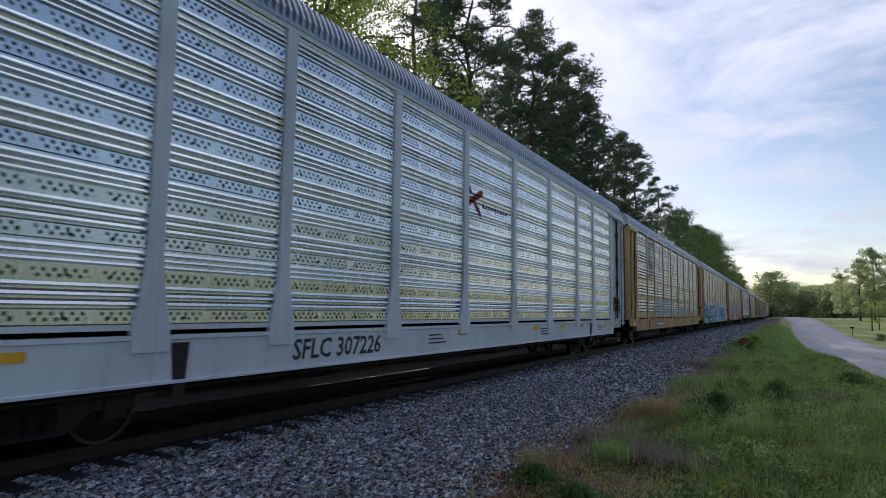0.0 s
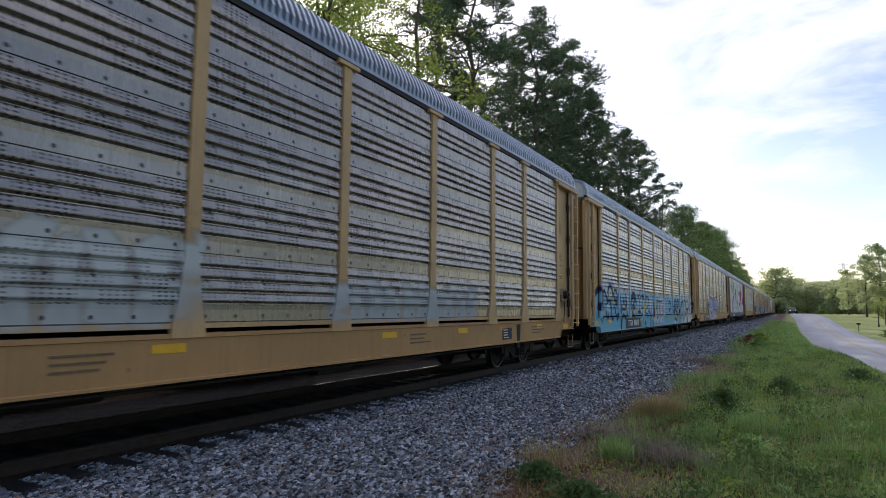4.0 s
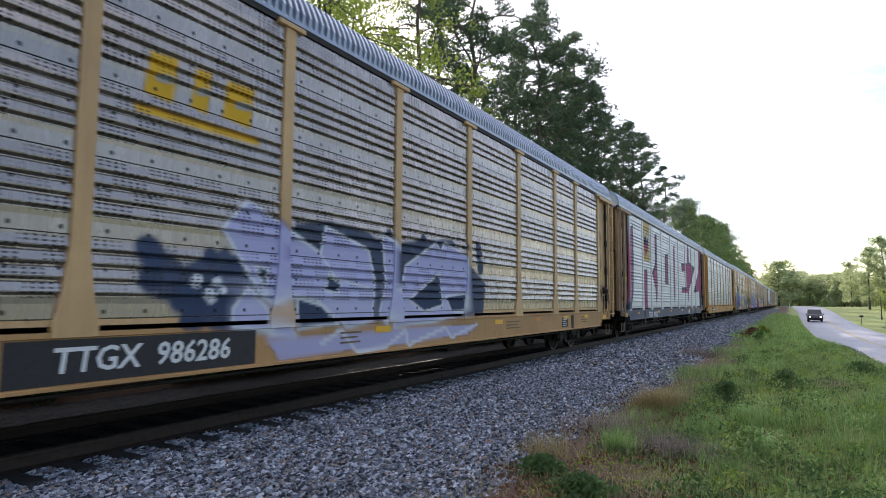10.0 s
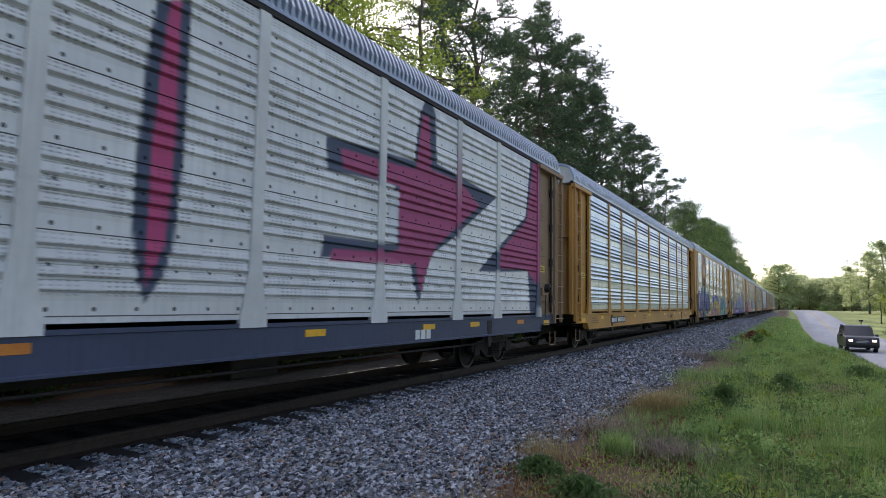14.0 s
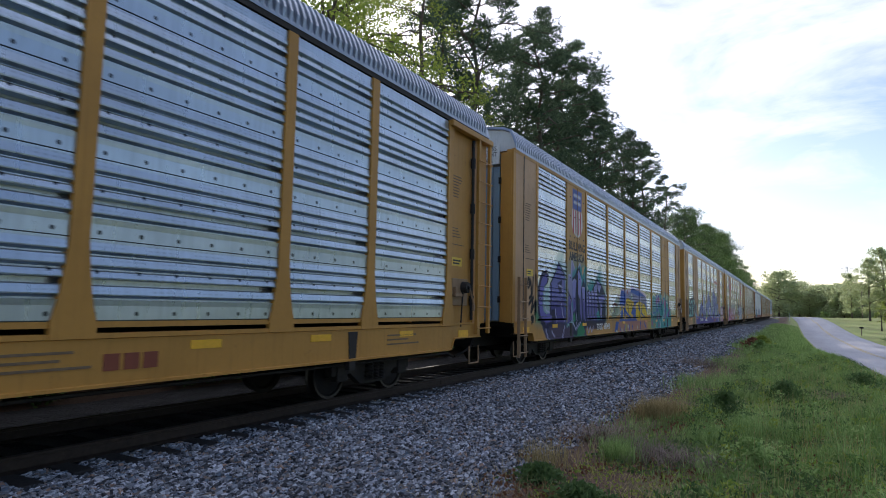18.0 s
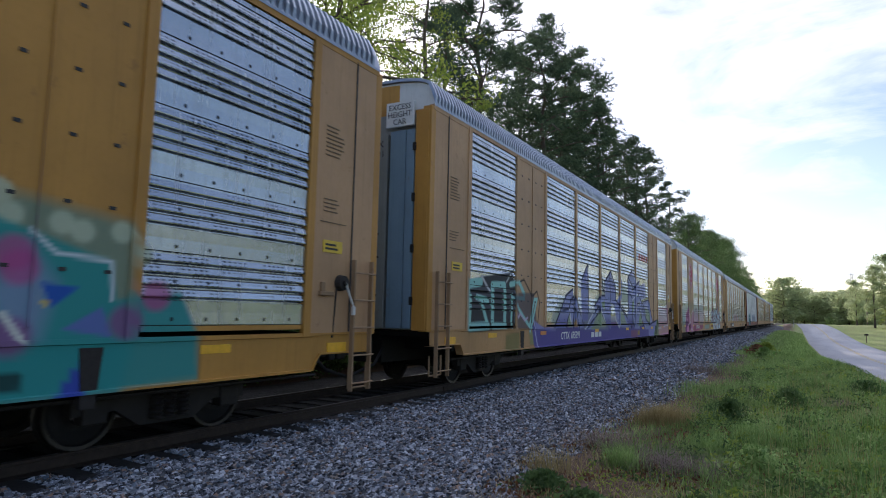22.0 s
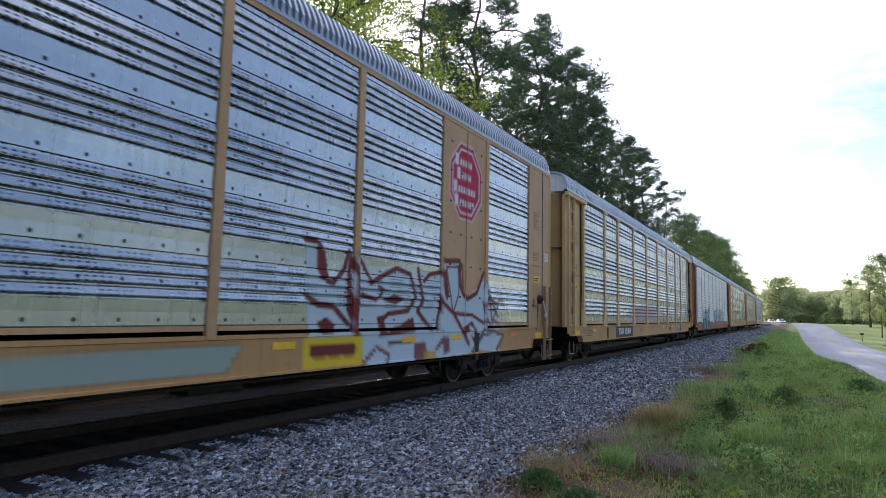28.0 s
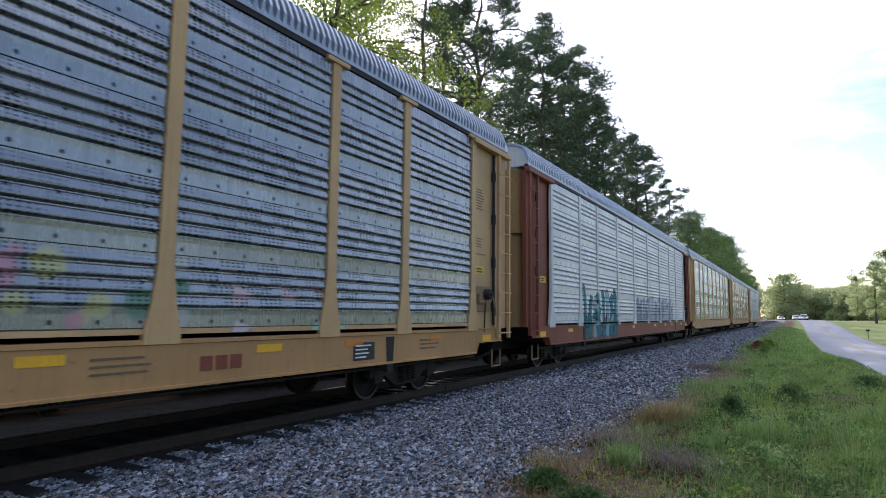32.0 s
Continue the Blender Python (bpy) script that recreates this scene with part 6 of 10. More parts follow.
    a.poly([(-1.02, 1.38), (-0.87, 1.5), (-0.62, 1.25)], WHITE, 1, 0.03).poly([(-0.58, 2.07), (-0.22, 2), (-0.16, 1.19), (-0.51, 1.2)], (0.50, 0.64, 0.68), 1, 0.03)
    a.poly([(0.16, 2.11), (0.75, 2.04), (0.74, 1.26), (0.27, 1.23)], WHITE, 0.8, 0.03).poly([(0.89, 2), (1.26, 1.96), (1.22, 1.35), (0.86, 1.36)], (0.60, 0.57, 0.58), 1, 0.03).stroke([(-0.63, 2.11), (-0.58, 1.24)], 0.09, MAROON, 1)
    a.stroke([(0.17, 1.92), (0.19, 1.09)], 0.09, MAROON, 1).stroke([(-0.06, 1.82), (0.04, 1.5), (0.14, 1.32)], 0.12, (0.08, 0.22, 0.42), 1).stroke([(-1.03, 1.5), (-0.93, 1.63), (-0.65, 1.37), (-0.54, 1.24)], 0.07, MAROON, 1)
    a.stroke([(-0.59, 1.98), (0.01, 1.98), (0.75, 1.97)], 0.07, LINE, 1).stroke([(-1.14, 1.75), (-1.01, 1.59)], 0.1, LINE, 1).stroke([(-0.88, 1.63), (-0.64, 1.65)], 0.07, LINE, 1).stroke([(0.76, 1.65), (1.02, 1.7)], 0.07, LINE, 1)
    a.stroke([(0.68, 1.5), (1.05, 1.5)], 0.06, MAROON, 1).stroke([(-0.62, 1.12), (-0.45, 1.15)], 0.12, LINE, 1).stroke([(-0.85, 0.96), (-0.93, 0.78)], 0.07, MAROON, 1).stroke([(1.04, 1.06), (0.96, 0.82)], 0.1, MAROON, 1)
    a.poly([(0.74, 1.07), (1.02, 1.08), (0.96, 0.82), (0.68, 0.81)], (0.20, 0.42, 0.66), 1, 0.03).poly([(-0.16, 1.01), (0.06, 1), (0.03, 0.78), (-0.12, 0.79)], (0.14, 0.28, 0.50), 1, 0.03)
    a.stroke([(-12.3, 3.6), (-12.0, 4.0), (-11.75, 3.7), (-11.9, 2.9), (-12.2, 2.8)], 0.03, CREAM).tag(-12.5, 2.95, 0.55, 0.55, CREAM, 4, 0.05)
    cloud = ((11.85, 2.2, 0.42), (12.2, 2.0, 0.45), (12.5, 1.6, 0.45), (12.15, 1.2, 0.42), (11.8, 1.5, 0.5), (12.1, 1.65, 0.5))
    for grow, col in ((0.05, BLACK), (0.0, WHITE)):
        for y, z, r in cloud:
            a.blob(y, z, r + grow, r + grow, col, 1, 0.1)
    for z in (2.05, 1.75, 1.45):
        a.tag(11.85, z - 0.07, 0.55, 0.14, BLACK, int(z * 100), 0.03)
    A[2] = a
    # lavender piece with a black shadow, yellow block mark over a bar
    a = Art()
    a.poly([(-5.85, 1.97), (-5.45, 2.08), (-5.28, 1.94), (-4.67, 2.2), (-4.09, 1.64), (-3.96, 1.16), (-4.86, 1.18), (-5.3, 1.52), (-5.61, 1.56), (-5.64, 1.72)], NAVY, 0.95, 0.06)
    a.poly([(-3.5, 2.62), (-2.77, 2.74), (-1.76, 2.68), (-1.31, 2.46), (-0.54, 2.63), (1.1, 2.81), (1.94, 2.32), (2.71, 1.94), (2.55, 1.26), (-3.38, 1.18), (-3.48, 2.21)], NAVY, 0.95, 0.06)
    a.specks(-5.8, -4.4, 1.25, 2.15, 14, [NAVY], 25, 0.1, 0.24).specks(-3.4, 2.6, 2.3, 2.75, 20, [NAVY], 26, 0.08, 0.2)
    head = [(-4.35, 2.83), (-4.75, 2.43), (-4.09, 1.64), (-3.75, 1.44), (-3.9, 1.08), (-3.44, 1.06), (-3.64, 1.61), (-3.01, 1.57), (-2.28, 1.15), (-1.63, 1.23), (-1.57, 1.88), (-1.75, 2.38), (-2.84, 2.65), (-2.93, 2.24), (-3.79, 2.6)]
    wedge = [(-1.36, 2.67), (-0.84, 2.55), (-0.92, 1.85), (-1.19, 1.16), (-1.42, 1.32), (-1.25, 1.84)]
    block = [(-0.63, 2.18), (0.47, 2.69), (0.62, 2.52), (0.8, 2.72), (1.79, 2.52), (1.8, 1.34), (0.49, 1.17), (-1.0, 1.11), (-0.82, 1.69)]
    lump = [(-4.54, 1.45), (-4.3, 1.72), (-3.97, 1.44), (-3.93, 1.16), (-4.56, 1.22)]
    for p in (lump, head, wedge, block):
        a.poly(p, LAV).poly([(y, min(z, 1.75)) for y, z in p], (0.52, 0.52, 0.66), 0.6, 0.3)
    for p in ([(-4.0, 1.97), (-4.21, 2.0), (-3.98, 1.64)], [(-3.4, 1.59), (-2.87, 1.48), (-2.5, 1.2), (-3.38, 1.16)], [(-2.75, 1.94), (-2.45, 1.81), (-2.52, 1.66), (-2.81, 1.71)], [(-0.51, 1.58), (0.6, 2.1), (0.73, 1.47), (0.03, 1.36)], [(0.85, 1.65), (1.73, 1.72), (1.66, 1.37), (1.12, 1.34)]):
        a.poly(p, NAVY).ring(p, 0.045, WHITE)
    for p in (lump, head, wedge, block):
        a.ring(p, 0.05, WHITE)
    a.stroke([(-3.75, 1.44), (-3.6, 2.2), (-3.79, 2.6)], 0.05, (0.3, 0.28, 0.5)).stroke([(-2.9, 2.2), (-2.6, 1.9), (-1.7, 1.75)], 0.04, WHITE)
    a.specks(-5.1, -4.68, 1.55, 1.78, 9, [WHITE], 27, 0.06, 0.1)
    a.poly([(-3.96, 1.04), (2.4, 1.06), (1.8, 0.85), (-3.72, 0.75)], LAV, 0.9)
    a.stroke([(-2.85, 0.94), (-2.43, 1.11), (-2.03, 0.76), (-1.18, 0.78), (-0.6, 1.04), (-0.5, 0.76), (0.86, 1.04), (1.12, 0.82), (2.25, 1.06)], 0.07, WHITE)
    for z, r in ((4.0, 0.12), (3.55, 0.17), (3.1, 0.2), (2.75, 0.13)):
        a.ring([(12.55 + r * math.cos(i * 0.7), z + r * 1.2 * math.sin(i * 0.7)) for i in range(8)], 0.045, (0.06, 0.03, 0.015), 0.9)
    a.stroke([(12.3, 4.25), (12.75, 3.9), (12.4, 3.3), (12.8, 2.9), (12.2, 2.6)], 0.04, (0.06, 0.03, 0.015), 0.9)
    # plain yellow blocks over a yellow bar
    for y0, y1 in ((-5.88, -5.46), (-5.28, -4.99), (-4.82, -4.31)):
        a.poly([(y0, 3.79), (y0 + 0.06, 4.27), (y1, 4.29), (y1 - 0.05, 3.75)], (0.62, 0.36, 0.03)).stroke([((y0 + y1) / 2 - 0.02, 4.0), (y1 - 0.08, 4.02)], 0.09, (0.33, 0.34, 0.34))
    a.stroke([(-5.94, 3.6), (-4.24, 3.61)], 0.1, (0.62, 0.36, 0.03))
    A[3] = a
    # huge navy and pink letter forms on white
    a = Art()
    a.poly([(-11.14, 4.85), (-10.85, 4.98), (-10.78, 3.67), (-10.84, 2.81), (-10.91, 2.04), (-11.15, 1.54), (-11.51, 1.19), (-12.04, 1.21), (-12.05, 1.4), (-11.82, 1.53), (-11.31, 1.95), (-11.14, 2.45), (-11.08, 3.27), (-11.07, 4.23)], NAVY, 0.92)
    a.poly([(-11.72, 4.6), (-11.13, 4.86), (-11.08, 4.23), (-11.1, 3.26), (-11.17, 2.44), (-11.34, 1.98), (-11.82, 1.56), (-12.05, 1.4), (-11.78, 1.81), (-11.74, 2.54), (-11.74, 3.41)], PINKF, 0.92)
    a.poly([(-8.72, 5.41), (-7.25, 5.56), (-7.21, 3.51), (-8.68, 3.54)], (0.56, 0.40, 0.16)).poly([(-8.58, 4.57), (-7.79, 4.77), (-7.49, 4.58), (-7.89, 3.84), (-8.5, 4.04)], NAVY)
    a.poly([(-8.5, 4.21), (-7.85, 4.43), (-7.96, 3.87), (-8.36, 3.78)], PINK).stroke([(-8.54, 4.88), (-8.27, 4.8), (-8.08, 4.95), (-7.85, 4.57), (-7.5, 4.85), (-7.48, 4.44)], 0.12, CREAM)
    a.stroke([(-8.43, 5.27), (-8.09, 5.12)], 0.08, CREAM, 0.7).poly([(-8.6, 3.08), (-7.86, 3.13), (-7.92, 1.22), (-8.65, 1.24)], NAVY, 0.95).poly([(-8.41, 3.01), (-8.1, 3.05), (-8.08, 1.23), (-8.49, 1.24)], PINK, 0.95)
    a.poly([(-5.91, 4.92), (-5.37, 5.15), (-5.33, 3.77), (-5.3, 2.41), (-5.47, 1.8), (-5.67, 1.48), (-5.79, 1.66), (-5.9, 2.22), (-6.18, 2.49), (-6.52, 2.85), (-6.82, 3.02), (-6.65, 3.07), (-5.97, 3.46), (-5.92, 3.93)], NAVY, 0.95)
    a.poly([(-5.72, 5), (-5.65, 5.03), (-5.55, 4.04), (-5.48, 2.52), (-5.63, 1.92), (-5.64, 1.6), (-5.69, 1.73), (-5.75, 2.23), (-6.12, 2.56), (-6.34, 2.89), (-6.28, 3.02), (-5.81, 3.25), (-5.69, 3.8)], PINKF, 0.95)
    a.poly([(-3.09, 4.16), (-2.08, 4.28), (-2.09, 2.54), (-3.15, 2.56)], NAVY, 0.92).poly([(-2.79, 4.06), (-2.42, 4.08), (-2.39, 2.63), (-2.82, 2.64)], PINKF, 0.92)
    a.poly([(-0.2, 4.82), (0.24, 5.01), (0.26, 3.34), (0.18, 2.17), (0.06, 1.78), (-0.14, 1.5), (-0.24, 1.71), (-0.34, 2.3), (-0.33, 3.2), (-0.27, 4.28)], NAVY, 0.95)
    a.poly([(-0.02, 4.9), (0.12, 4.96), (0.13, 3.31), (0.07, 2.16), (-0.07, 1.84), (-0.13, 1.67), (-0.17, 1.95), (-0.15, 3.25), (-0.08, 4.35)], PINK, 0.95)
    a.poly([(2.71, 4.01), (4.36, 4.1), (5.19, 4.14), (5.36, 5.09), (5.66, 5.56), (5.93, 5.25), (6.03, 4.26), (8.86, 4.02), (6.66, 2.81), (5.87, 2.46), (5.43, 1.49), (5.13, 2.2), (4.44, 2.31), (2.67, 2.18), (2.72, 2.52), (4.43, 2.53), (4.6, 2.62), (4.56, 3.56), (4.38, 3.57), (2.74, 3.5)], NAVY, 0.93)
    a.poly([(3.05, 3.9), (4.54, 3.95), (5.26, 3.99), (5.46, 5.07), (5.71, 5.13), (5.82, 4.1), (7.12, 4.05), (7.95, 3.69), (6.02, 2.61), (5.71, 2.15), (5.48, 1.7), (5.32, 2.23), (4.44, 2.18), (2.87, 2.14), (2.93, 2.33), (4.43, 2.38), (4.75, 2.48), (4.7, 3.58), (3.14, 3.6)], PINKF, 0.93)
    a.poly([(4.39, 3.45), (4.71, 3.5), (4.69, 2.55), (4.43, 2.53)], WHITE, 0.95).poly([(11.03, 5.46), (11.73, 5.7), (11.8, 1.14), (11.06, 1.16), (10.87, 2.38), (8.8, 2.26), (7.93, 2.24), (9, 2.87), (10.69, 3.79)], NAVY, 0.93)
    a.poly([(11.22, 5.37), (11.68, 5.57), (11.72, 2.25), (11.45, 2.08), (10.75, 2.42), (9.03, 2.36), (9.1, 2.77), (10.74, 3.69), (11.1, 4.88)], PINKF, 0.93)
    a.tag(-12.5, 1.95, 0.5, 0.3, CREAM, 91, 0.05).tag(-12.6, 2.9, 0.55, 0.3, CREAM, 92, 0.05).tag(-12.6, 4.1, 0.55, 0.4, CREAM, 93, 0.05)
    A[4] = a
    # ochre car: one clean bay
    A[5] = Art().poly([(-6.7, 3.35), (-4.3, 3.35), (-4.3, 4.5), (-6.7, 4.5)], (0.66, 0.68, 0.66), 0.8)
    # purple and teal piece, yellow and blue piece, teal piece
    a = Art()
    a.poly([(-8.4, 4.76), (-7.45, 4.76), (-7.42, 5.42), (-8.42, 5.42)], COBALT, 0.85)
    a.poly([(-8.46, 4.74), (-7.38, 4.74), (-7.34, 4.25), (-7.5, 4.0), (-7.9, 3.86), (-8.3, 4.0), (-8.5, 4.25)], (0.62, 0.58, 0.54))
    for i in range(4):
        y = -8.34 + i * 0.26
        a.stroke([(y, 4.7), (y + 0.02, 4.02)], 0.1, (0.45, 0.05, 0.06))
    for i in range(2):
        a.stroke([(-8.25, 5.22 - i * 0.22), (-7.6, 5.22 - i * 0.22)], 0.1, (0.5, 0.5, 0.55))
    a.poly([(-11.68, 1.54), (-11.42, 2.23), (-11.05, 2.39), (-10.53, 2.2), (-10.39, 1.17), (-10.43, 0.6), (-11.02, 1.07), (-11.66, 1.19)], TEAL, 0.55, 0.3)
    a.poly([(-10.55, 2.45), (-9.84, 3.04), (-9.38, 3.35), (-9.12, 2.48), (-10.46, 2.2)], TEAL, 0.5, 0.4).stroke([(-12.31, 2.08), (-12.18, 2.35), (-12.06, 2.32), (-12.17, 2.12), (-12, 2.27), (-11.95, 1.91), (-12.1, 1.84)], 0.1, BLACK)
    a.stroke([(-11.95, 2.55), (-11.83, 2.4), (-11.9, 1.96)], 0.09, BLACK, 0.9).stroke([(-12.13, 1.69), (-11.84, 1.86), (-11.97, 1.48), (-11.67, 1.76), (-11.7, 1.43)], 0.11, BLACK)
    a.poly([(-12.01, 1.37), (-11.82, 1.42), (-11.75, 1.32), (-11.87, 1.11), (-11.97, 1.22)], BLACK).blob(-12.35, 2, 0.08, 0.072, BLACK, 1, 0.15).blob(-12.34, 1.83, 0.08, 0.072, BLACK, 1, 0.15)
    a.stroke([(-11.67, 2.43), (-11.54, 1.93)], 0.12, BLACK, 0.7).stroke([(-11.54, 2.33), (-11.45, 1.43)], 0.12, BLACK, 0.6).poly([(-11.68, 1.43), (-11.11, 1.43), (-11.03, 1.19), (-11.66, 1.19)], LEAFG, 0.8)
    a.poly([(-10.53, 2.2), (-10, 2.66), (-9.74, 2.95), (-9.13, 2.63), (-9.04, 1.13), (-10.43, 1.17)], (0.13, 0.13, 0.36), 0.95).poly([(-10.51, 1.81), (-9.09, 1.88), (-9.04, 1.13), (-10.43, 1.17)], (0.07, 0.06, 0.22), 0.9, 0.3)
    a.poly([(-11.19, 1.2), (-7.02, 1.15), (-6.84, 0.69), (-10.27, 0.59), (-10.65, 0.63), (-11.01, 0.96)], (0.03, 0.03, 0.09), 0.92)
    a.stroke([(-10.81, 2.45), (-11.08, 2.36), (-11.25, 2.07), (-11.29, 1.72), (-11.17, 1.37), (-10.83, 1.19), (-10.4, 1.27)], 0.42, (0.02, 0.02, 0.06))
    a.stroke([(-10.84, 2.39), (-11.05, 2.3), (-11.19, 2.05), (-11.23, 1.72), (-11.11, 1.43), (-10.8, 1.28), (-10.48, 1.33)], 0.26, (0.14, 0.13, 0.40))
    a.stroke([(-10.75, 2.18), (-10.95, 2.03), (-10.97, 1.73), (-10.78, 1.52), (-10.49, 1.46)], 0.05, LAV).stroke([(-10.45, 1.43), (-10.38, 2.21), (-10.42, 2.27)], 0.1, (0.02, 0.02, 0.06))
    a.poly([(-10.38, 1.56), (-10.05, 1.56), (-10.03, 1.23), (-10.28, 1.23)], (0.02, 0.02, 0.05)).poly([(-9.84, 2.33), (-9.43, 2.45), (-9.45, 2), (-9.69, 2.06)], (0.03, 0.03, 0.08))
    a.stroke([(-10.46, 2.27), (-10, 2.66), (-9.74, 2.95), (-9.24, 2.62)], 0.06, BLACK).stroke([(-9.7, 2.27), (-9.41, 2.23), (-9.44, 1.86)], 0.05, LAV).stroke([(-10.01, 1.56), (-9.9, 1.15)], 0.05, LAV)
    a.stroke([(-9.48, 1.71), (-9.25, 1.21)], 0.05, LAV).stroke([(-10.82, 1), (-10.5, 0.61)], 0.05, LAV).stroke([(-9.68, 0.53), (-9.32, 0.78), (-9.14, 1.06)], 0.05, LAV).stroke([(-10.29, 0.91), (-10.04, 0.76)], 0.05, LAV)
    a.poly([(-9.15, 2.86), (-8.49, 3.29), (-7.28, 3.32), (-6.95, 2.9), (-6.86, 1.05), (-9.04, 1.13)], TEAL, 0.45, 0.3)
    a.poly([(-8.97, 2.65), (-8.58, 2.62), (-8.49, 3.16), (-8.06, 2.72), (-7.63, 3.07), (-7.31, 2.5), (-7.02, 2.71), (-6.94, 1.15), (-8.94, 1.12), (-8.99, 2.03)], (0.25, 0.24, 0.42), 0.95)
    a.poly([(-8.98, 1.88), (-8.66, 2.05), (-8.43, 1.11), (-8.94, 1.12)], (0.10, 0.08, 0.28), 0.9).poly([(-8.53, 1.74), (-8.3, 1.91), (-8, 1.17), (-8.26, 1.18)], TEAL, 0.9)
    a.poly([(-8.25, 1.1), (-7.89, 1.42), (-6.96, 1.37), (-7.15, 0.71), (-8.29, 0.7)], LEAFG, 0.85).stroke([(-8.72, 1.12), (-8.54, 1.9), (-8.89, 2.12), (-8.75, 1.58)], 0.06, BLACK)
    a.stroke([(-8, 2.26), (-7.77, 1.76), (-7.88, 1.25)], 0.06, BLACK).stroke([(-7.53, 2.48), (-7.21, 1.96), (-7.41, 1.42)], 0.06, BLACK)
    a.stroke([(-8.97, 2.65), (-8.58, 2.62), (-8.49, 3.16), (-8.06, 2.72), (-7.63, 3.07), (-7.31, 2.5)], 0.045, LAV).stroke([(-8.93, 1.05), (-8.5, 1.19), (-7.99, 0.93), (-7.17, 1.06)], 0.05, MINT, 0.8)
    a.poly([(-6.85, 2.54), (-5.9, 2.53), (-5.12, 3.13), (-4.43, 2.42), (-4.27, 1.08), (-6.79, 1.14)], TEAL, 0.5, 0.3).poly([(-6.83, 1.98), (-4.64, 1.86), (-4.5, 1.08), (-6.79, 1.14)], (0.07, 0.06, 0.22), 0.75, 0.15)
    a.poly([(-8.46, 2.72), (-8, 2.92), (-7.05, 3.01), (-7, 2.29), (-6.73, 2.19), (-6.46, 2.61), (-5.79, 2.56), (-5.23, 2.9), (-4.93, 2.29), (-4.47, 2.21), (-4.41, 1.13), (-8.34, 1.25)], TEAL, 0.8, 0.12)
    a.poly([(-8.45, 2.54), (-8.18, 2.65), (-7.99, 2.83), (-7.67, 2.95), (-7.34, 2.6), (-7.05, 2.4), (-6.99, 2.17), (-6.44, 2.28), (-6.12, 2.32), (-5.61, 2.7), (-4.94, 2.48), (-4.43, 2.13), (-4.41, 1.13), (-5.1, 0.86), (-6.98, 0.94), (-7.82, 0.71), (-8.3, 0.76)], (0.015, 0.015, 0.05), 0.92, 0.06)
    a.poly([(-7.41, 2.94), (-7.13, 3), (-7.11, 2.76), (-7.3, 2.66), (-7.43, 2.76)], (0.50, 0.33, 0.17)).stroke([(-7.61, 2.9), (-7.41, 2.59), (-7.46, 2.38), (-7.18, 2.78), (-7.05, 2.95)], 0.1, TEAL)
    a.poly([(-8.44, 2.42), (-8.22, 2.54), (-8.04, 2.46), (-8.14, 1.9), (-8.07, 1.6), (-8.23, 1.52), (-8.36, 1.49)], (0.24, 0.24, 0.50), 1, 0.04)
    a.poly([(-7.93, 2.72), (-7.75, 2.81), (-7.44, 2.5), (-7.53, 2.11), (-7.42, 1.44), (-7.46, 1.22), (-7.59, 1.44), (-7.65, 1.88), (-7.83, 2.08), (-7.83, 2.52)], (0.24, 0.24, 0.50), 1, 0.04)
    a.poly([(-7.41, 2.3), (-7.09, 2.28), (-7.05, 1.21), (-7.21, 1.27)], (0.24, 0.24, 0.50), 1, 0.04).poly([(-6.96, 2.11), (-6.81, 2.15), (-6.65, 1.26), (-6.85, 1.23)], (0.24, 0.24, 0.50), 1, 0.04)
    a.poly([(-6.65, 2.14), (-6.45, 2.22), (-6.3, 1.25), (-6.53, 1.26)], (0.24, 0.24, 0.50), 1, 0.04).poly([(-6.31, 2.23), (-6.04, 2.19), (-5.94, 1.24), (-6.19, 1.25)], (0.24, 0.24, 0.50), 1, 0.04)
    a.poly([(-5.93, 2.34), (-5.65, 2.47), (-5.5, 1.23), (-5.8, 1.24)], (0.24, 0.24, 0.50), 1, 0.04).poly([(-5.61, 2.62), (-5.04, 2.43), (-5.23, 2.17), (-5.49, 2.31)], (0.24, 0.24, 0.50), 1, 0.04)
    a.poly([(-5.42, 2.04), (-4.55, 2.1), (-4.59, 1.9), (-5.31, 1.83)], (0.24, 0.24, 0.50), 1, 0.04).poly([(-5.14, 1.8), (-4.91, 1.81), (-4.98, 1.22), (-5.14, 1.23)], (0.24, 0.24, 0.50), 1, 0.04)
    a.poly([(-8.4, 1.93), (-8.12, 1.9), (-8.07, 1.6), (-8.23, 1.52), (-8.36, 1.49)], (0.07, 0.055, 0.24), 0.9, 0.2).poly([(-7.65, 1.94), (-7.47, 1.95), (-7.42, 1.44), (-7.46, 1.22), (-7.59, 1.44)], (0.07, 0.055, 0.24), 0.9, 0.2)
    a.poly([(-7.36, 1.84), (-7.08, 1.86), (-7.05, 1.21), (-7.21, 1.27)], (0.07, 0.055, 0.24), 0.9, 0.2).poly([(-6.92, 1.81), (-6.73, 1.82), (-6.65, 1.26), (-6.85, 1.23)], (0.07, 0.055, 0.24), 0.9, 0.2)
    a.poly([(-6.61, 1.82), (-6.39, 1.83), (-6.3, 1.25), (-6.53, 1.26)], (0.07, 0.055, 0.24), 0.9, 0.2).poly([(-6.27, 1.84), (-6, 1.85), (-5.94, 1.24), (-6.19, 1.25)], (0.07, 0.055, 0.24), 0.9, 0.2)
    a.poly([(-5.88, 1.86), (-5.58, 1.87), (-5.5, 1.23), (-5.8, 1.24)], (0.07, 0.055, 0.24), 0.9, 0.2).stroke([(-8.44, 2.42), (-8.22, 2.54), (-8.04, 2.46)], 0.03, LAV, 0.9)
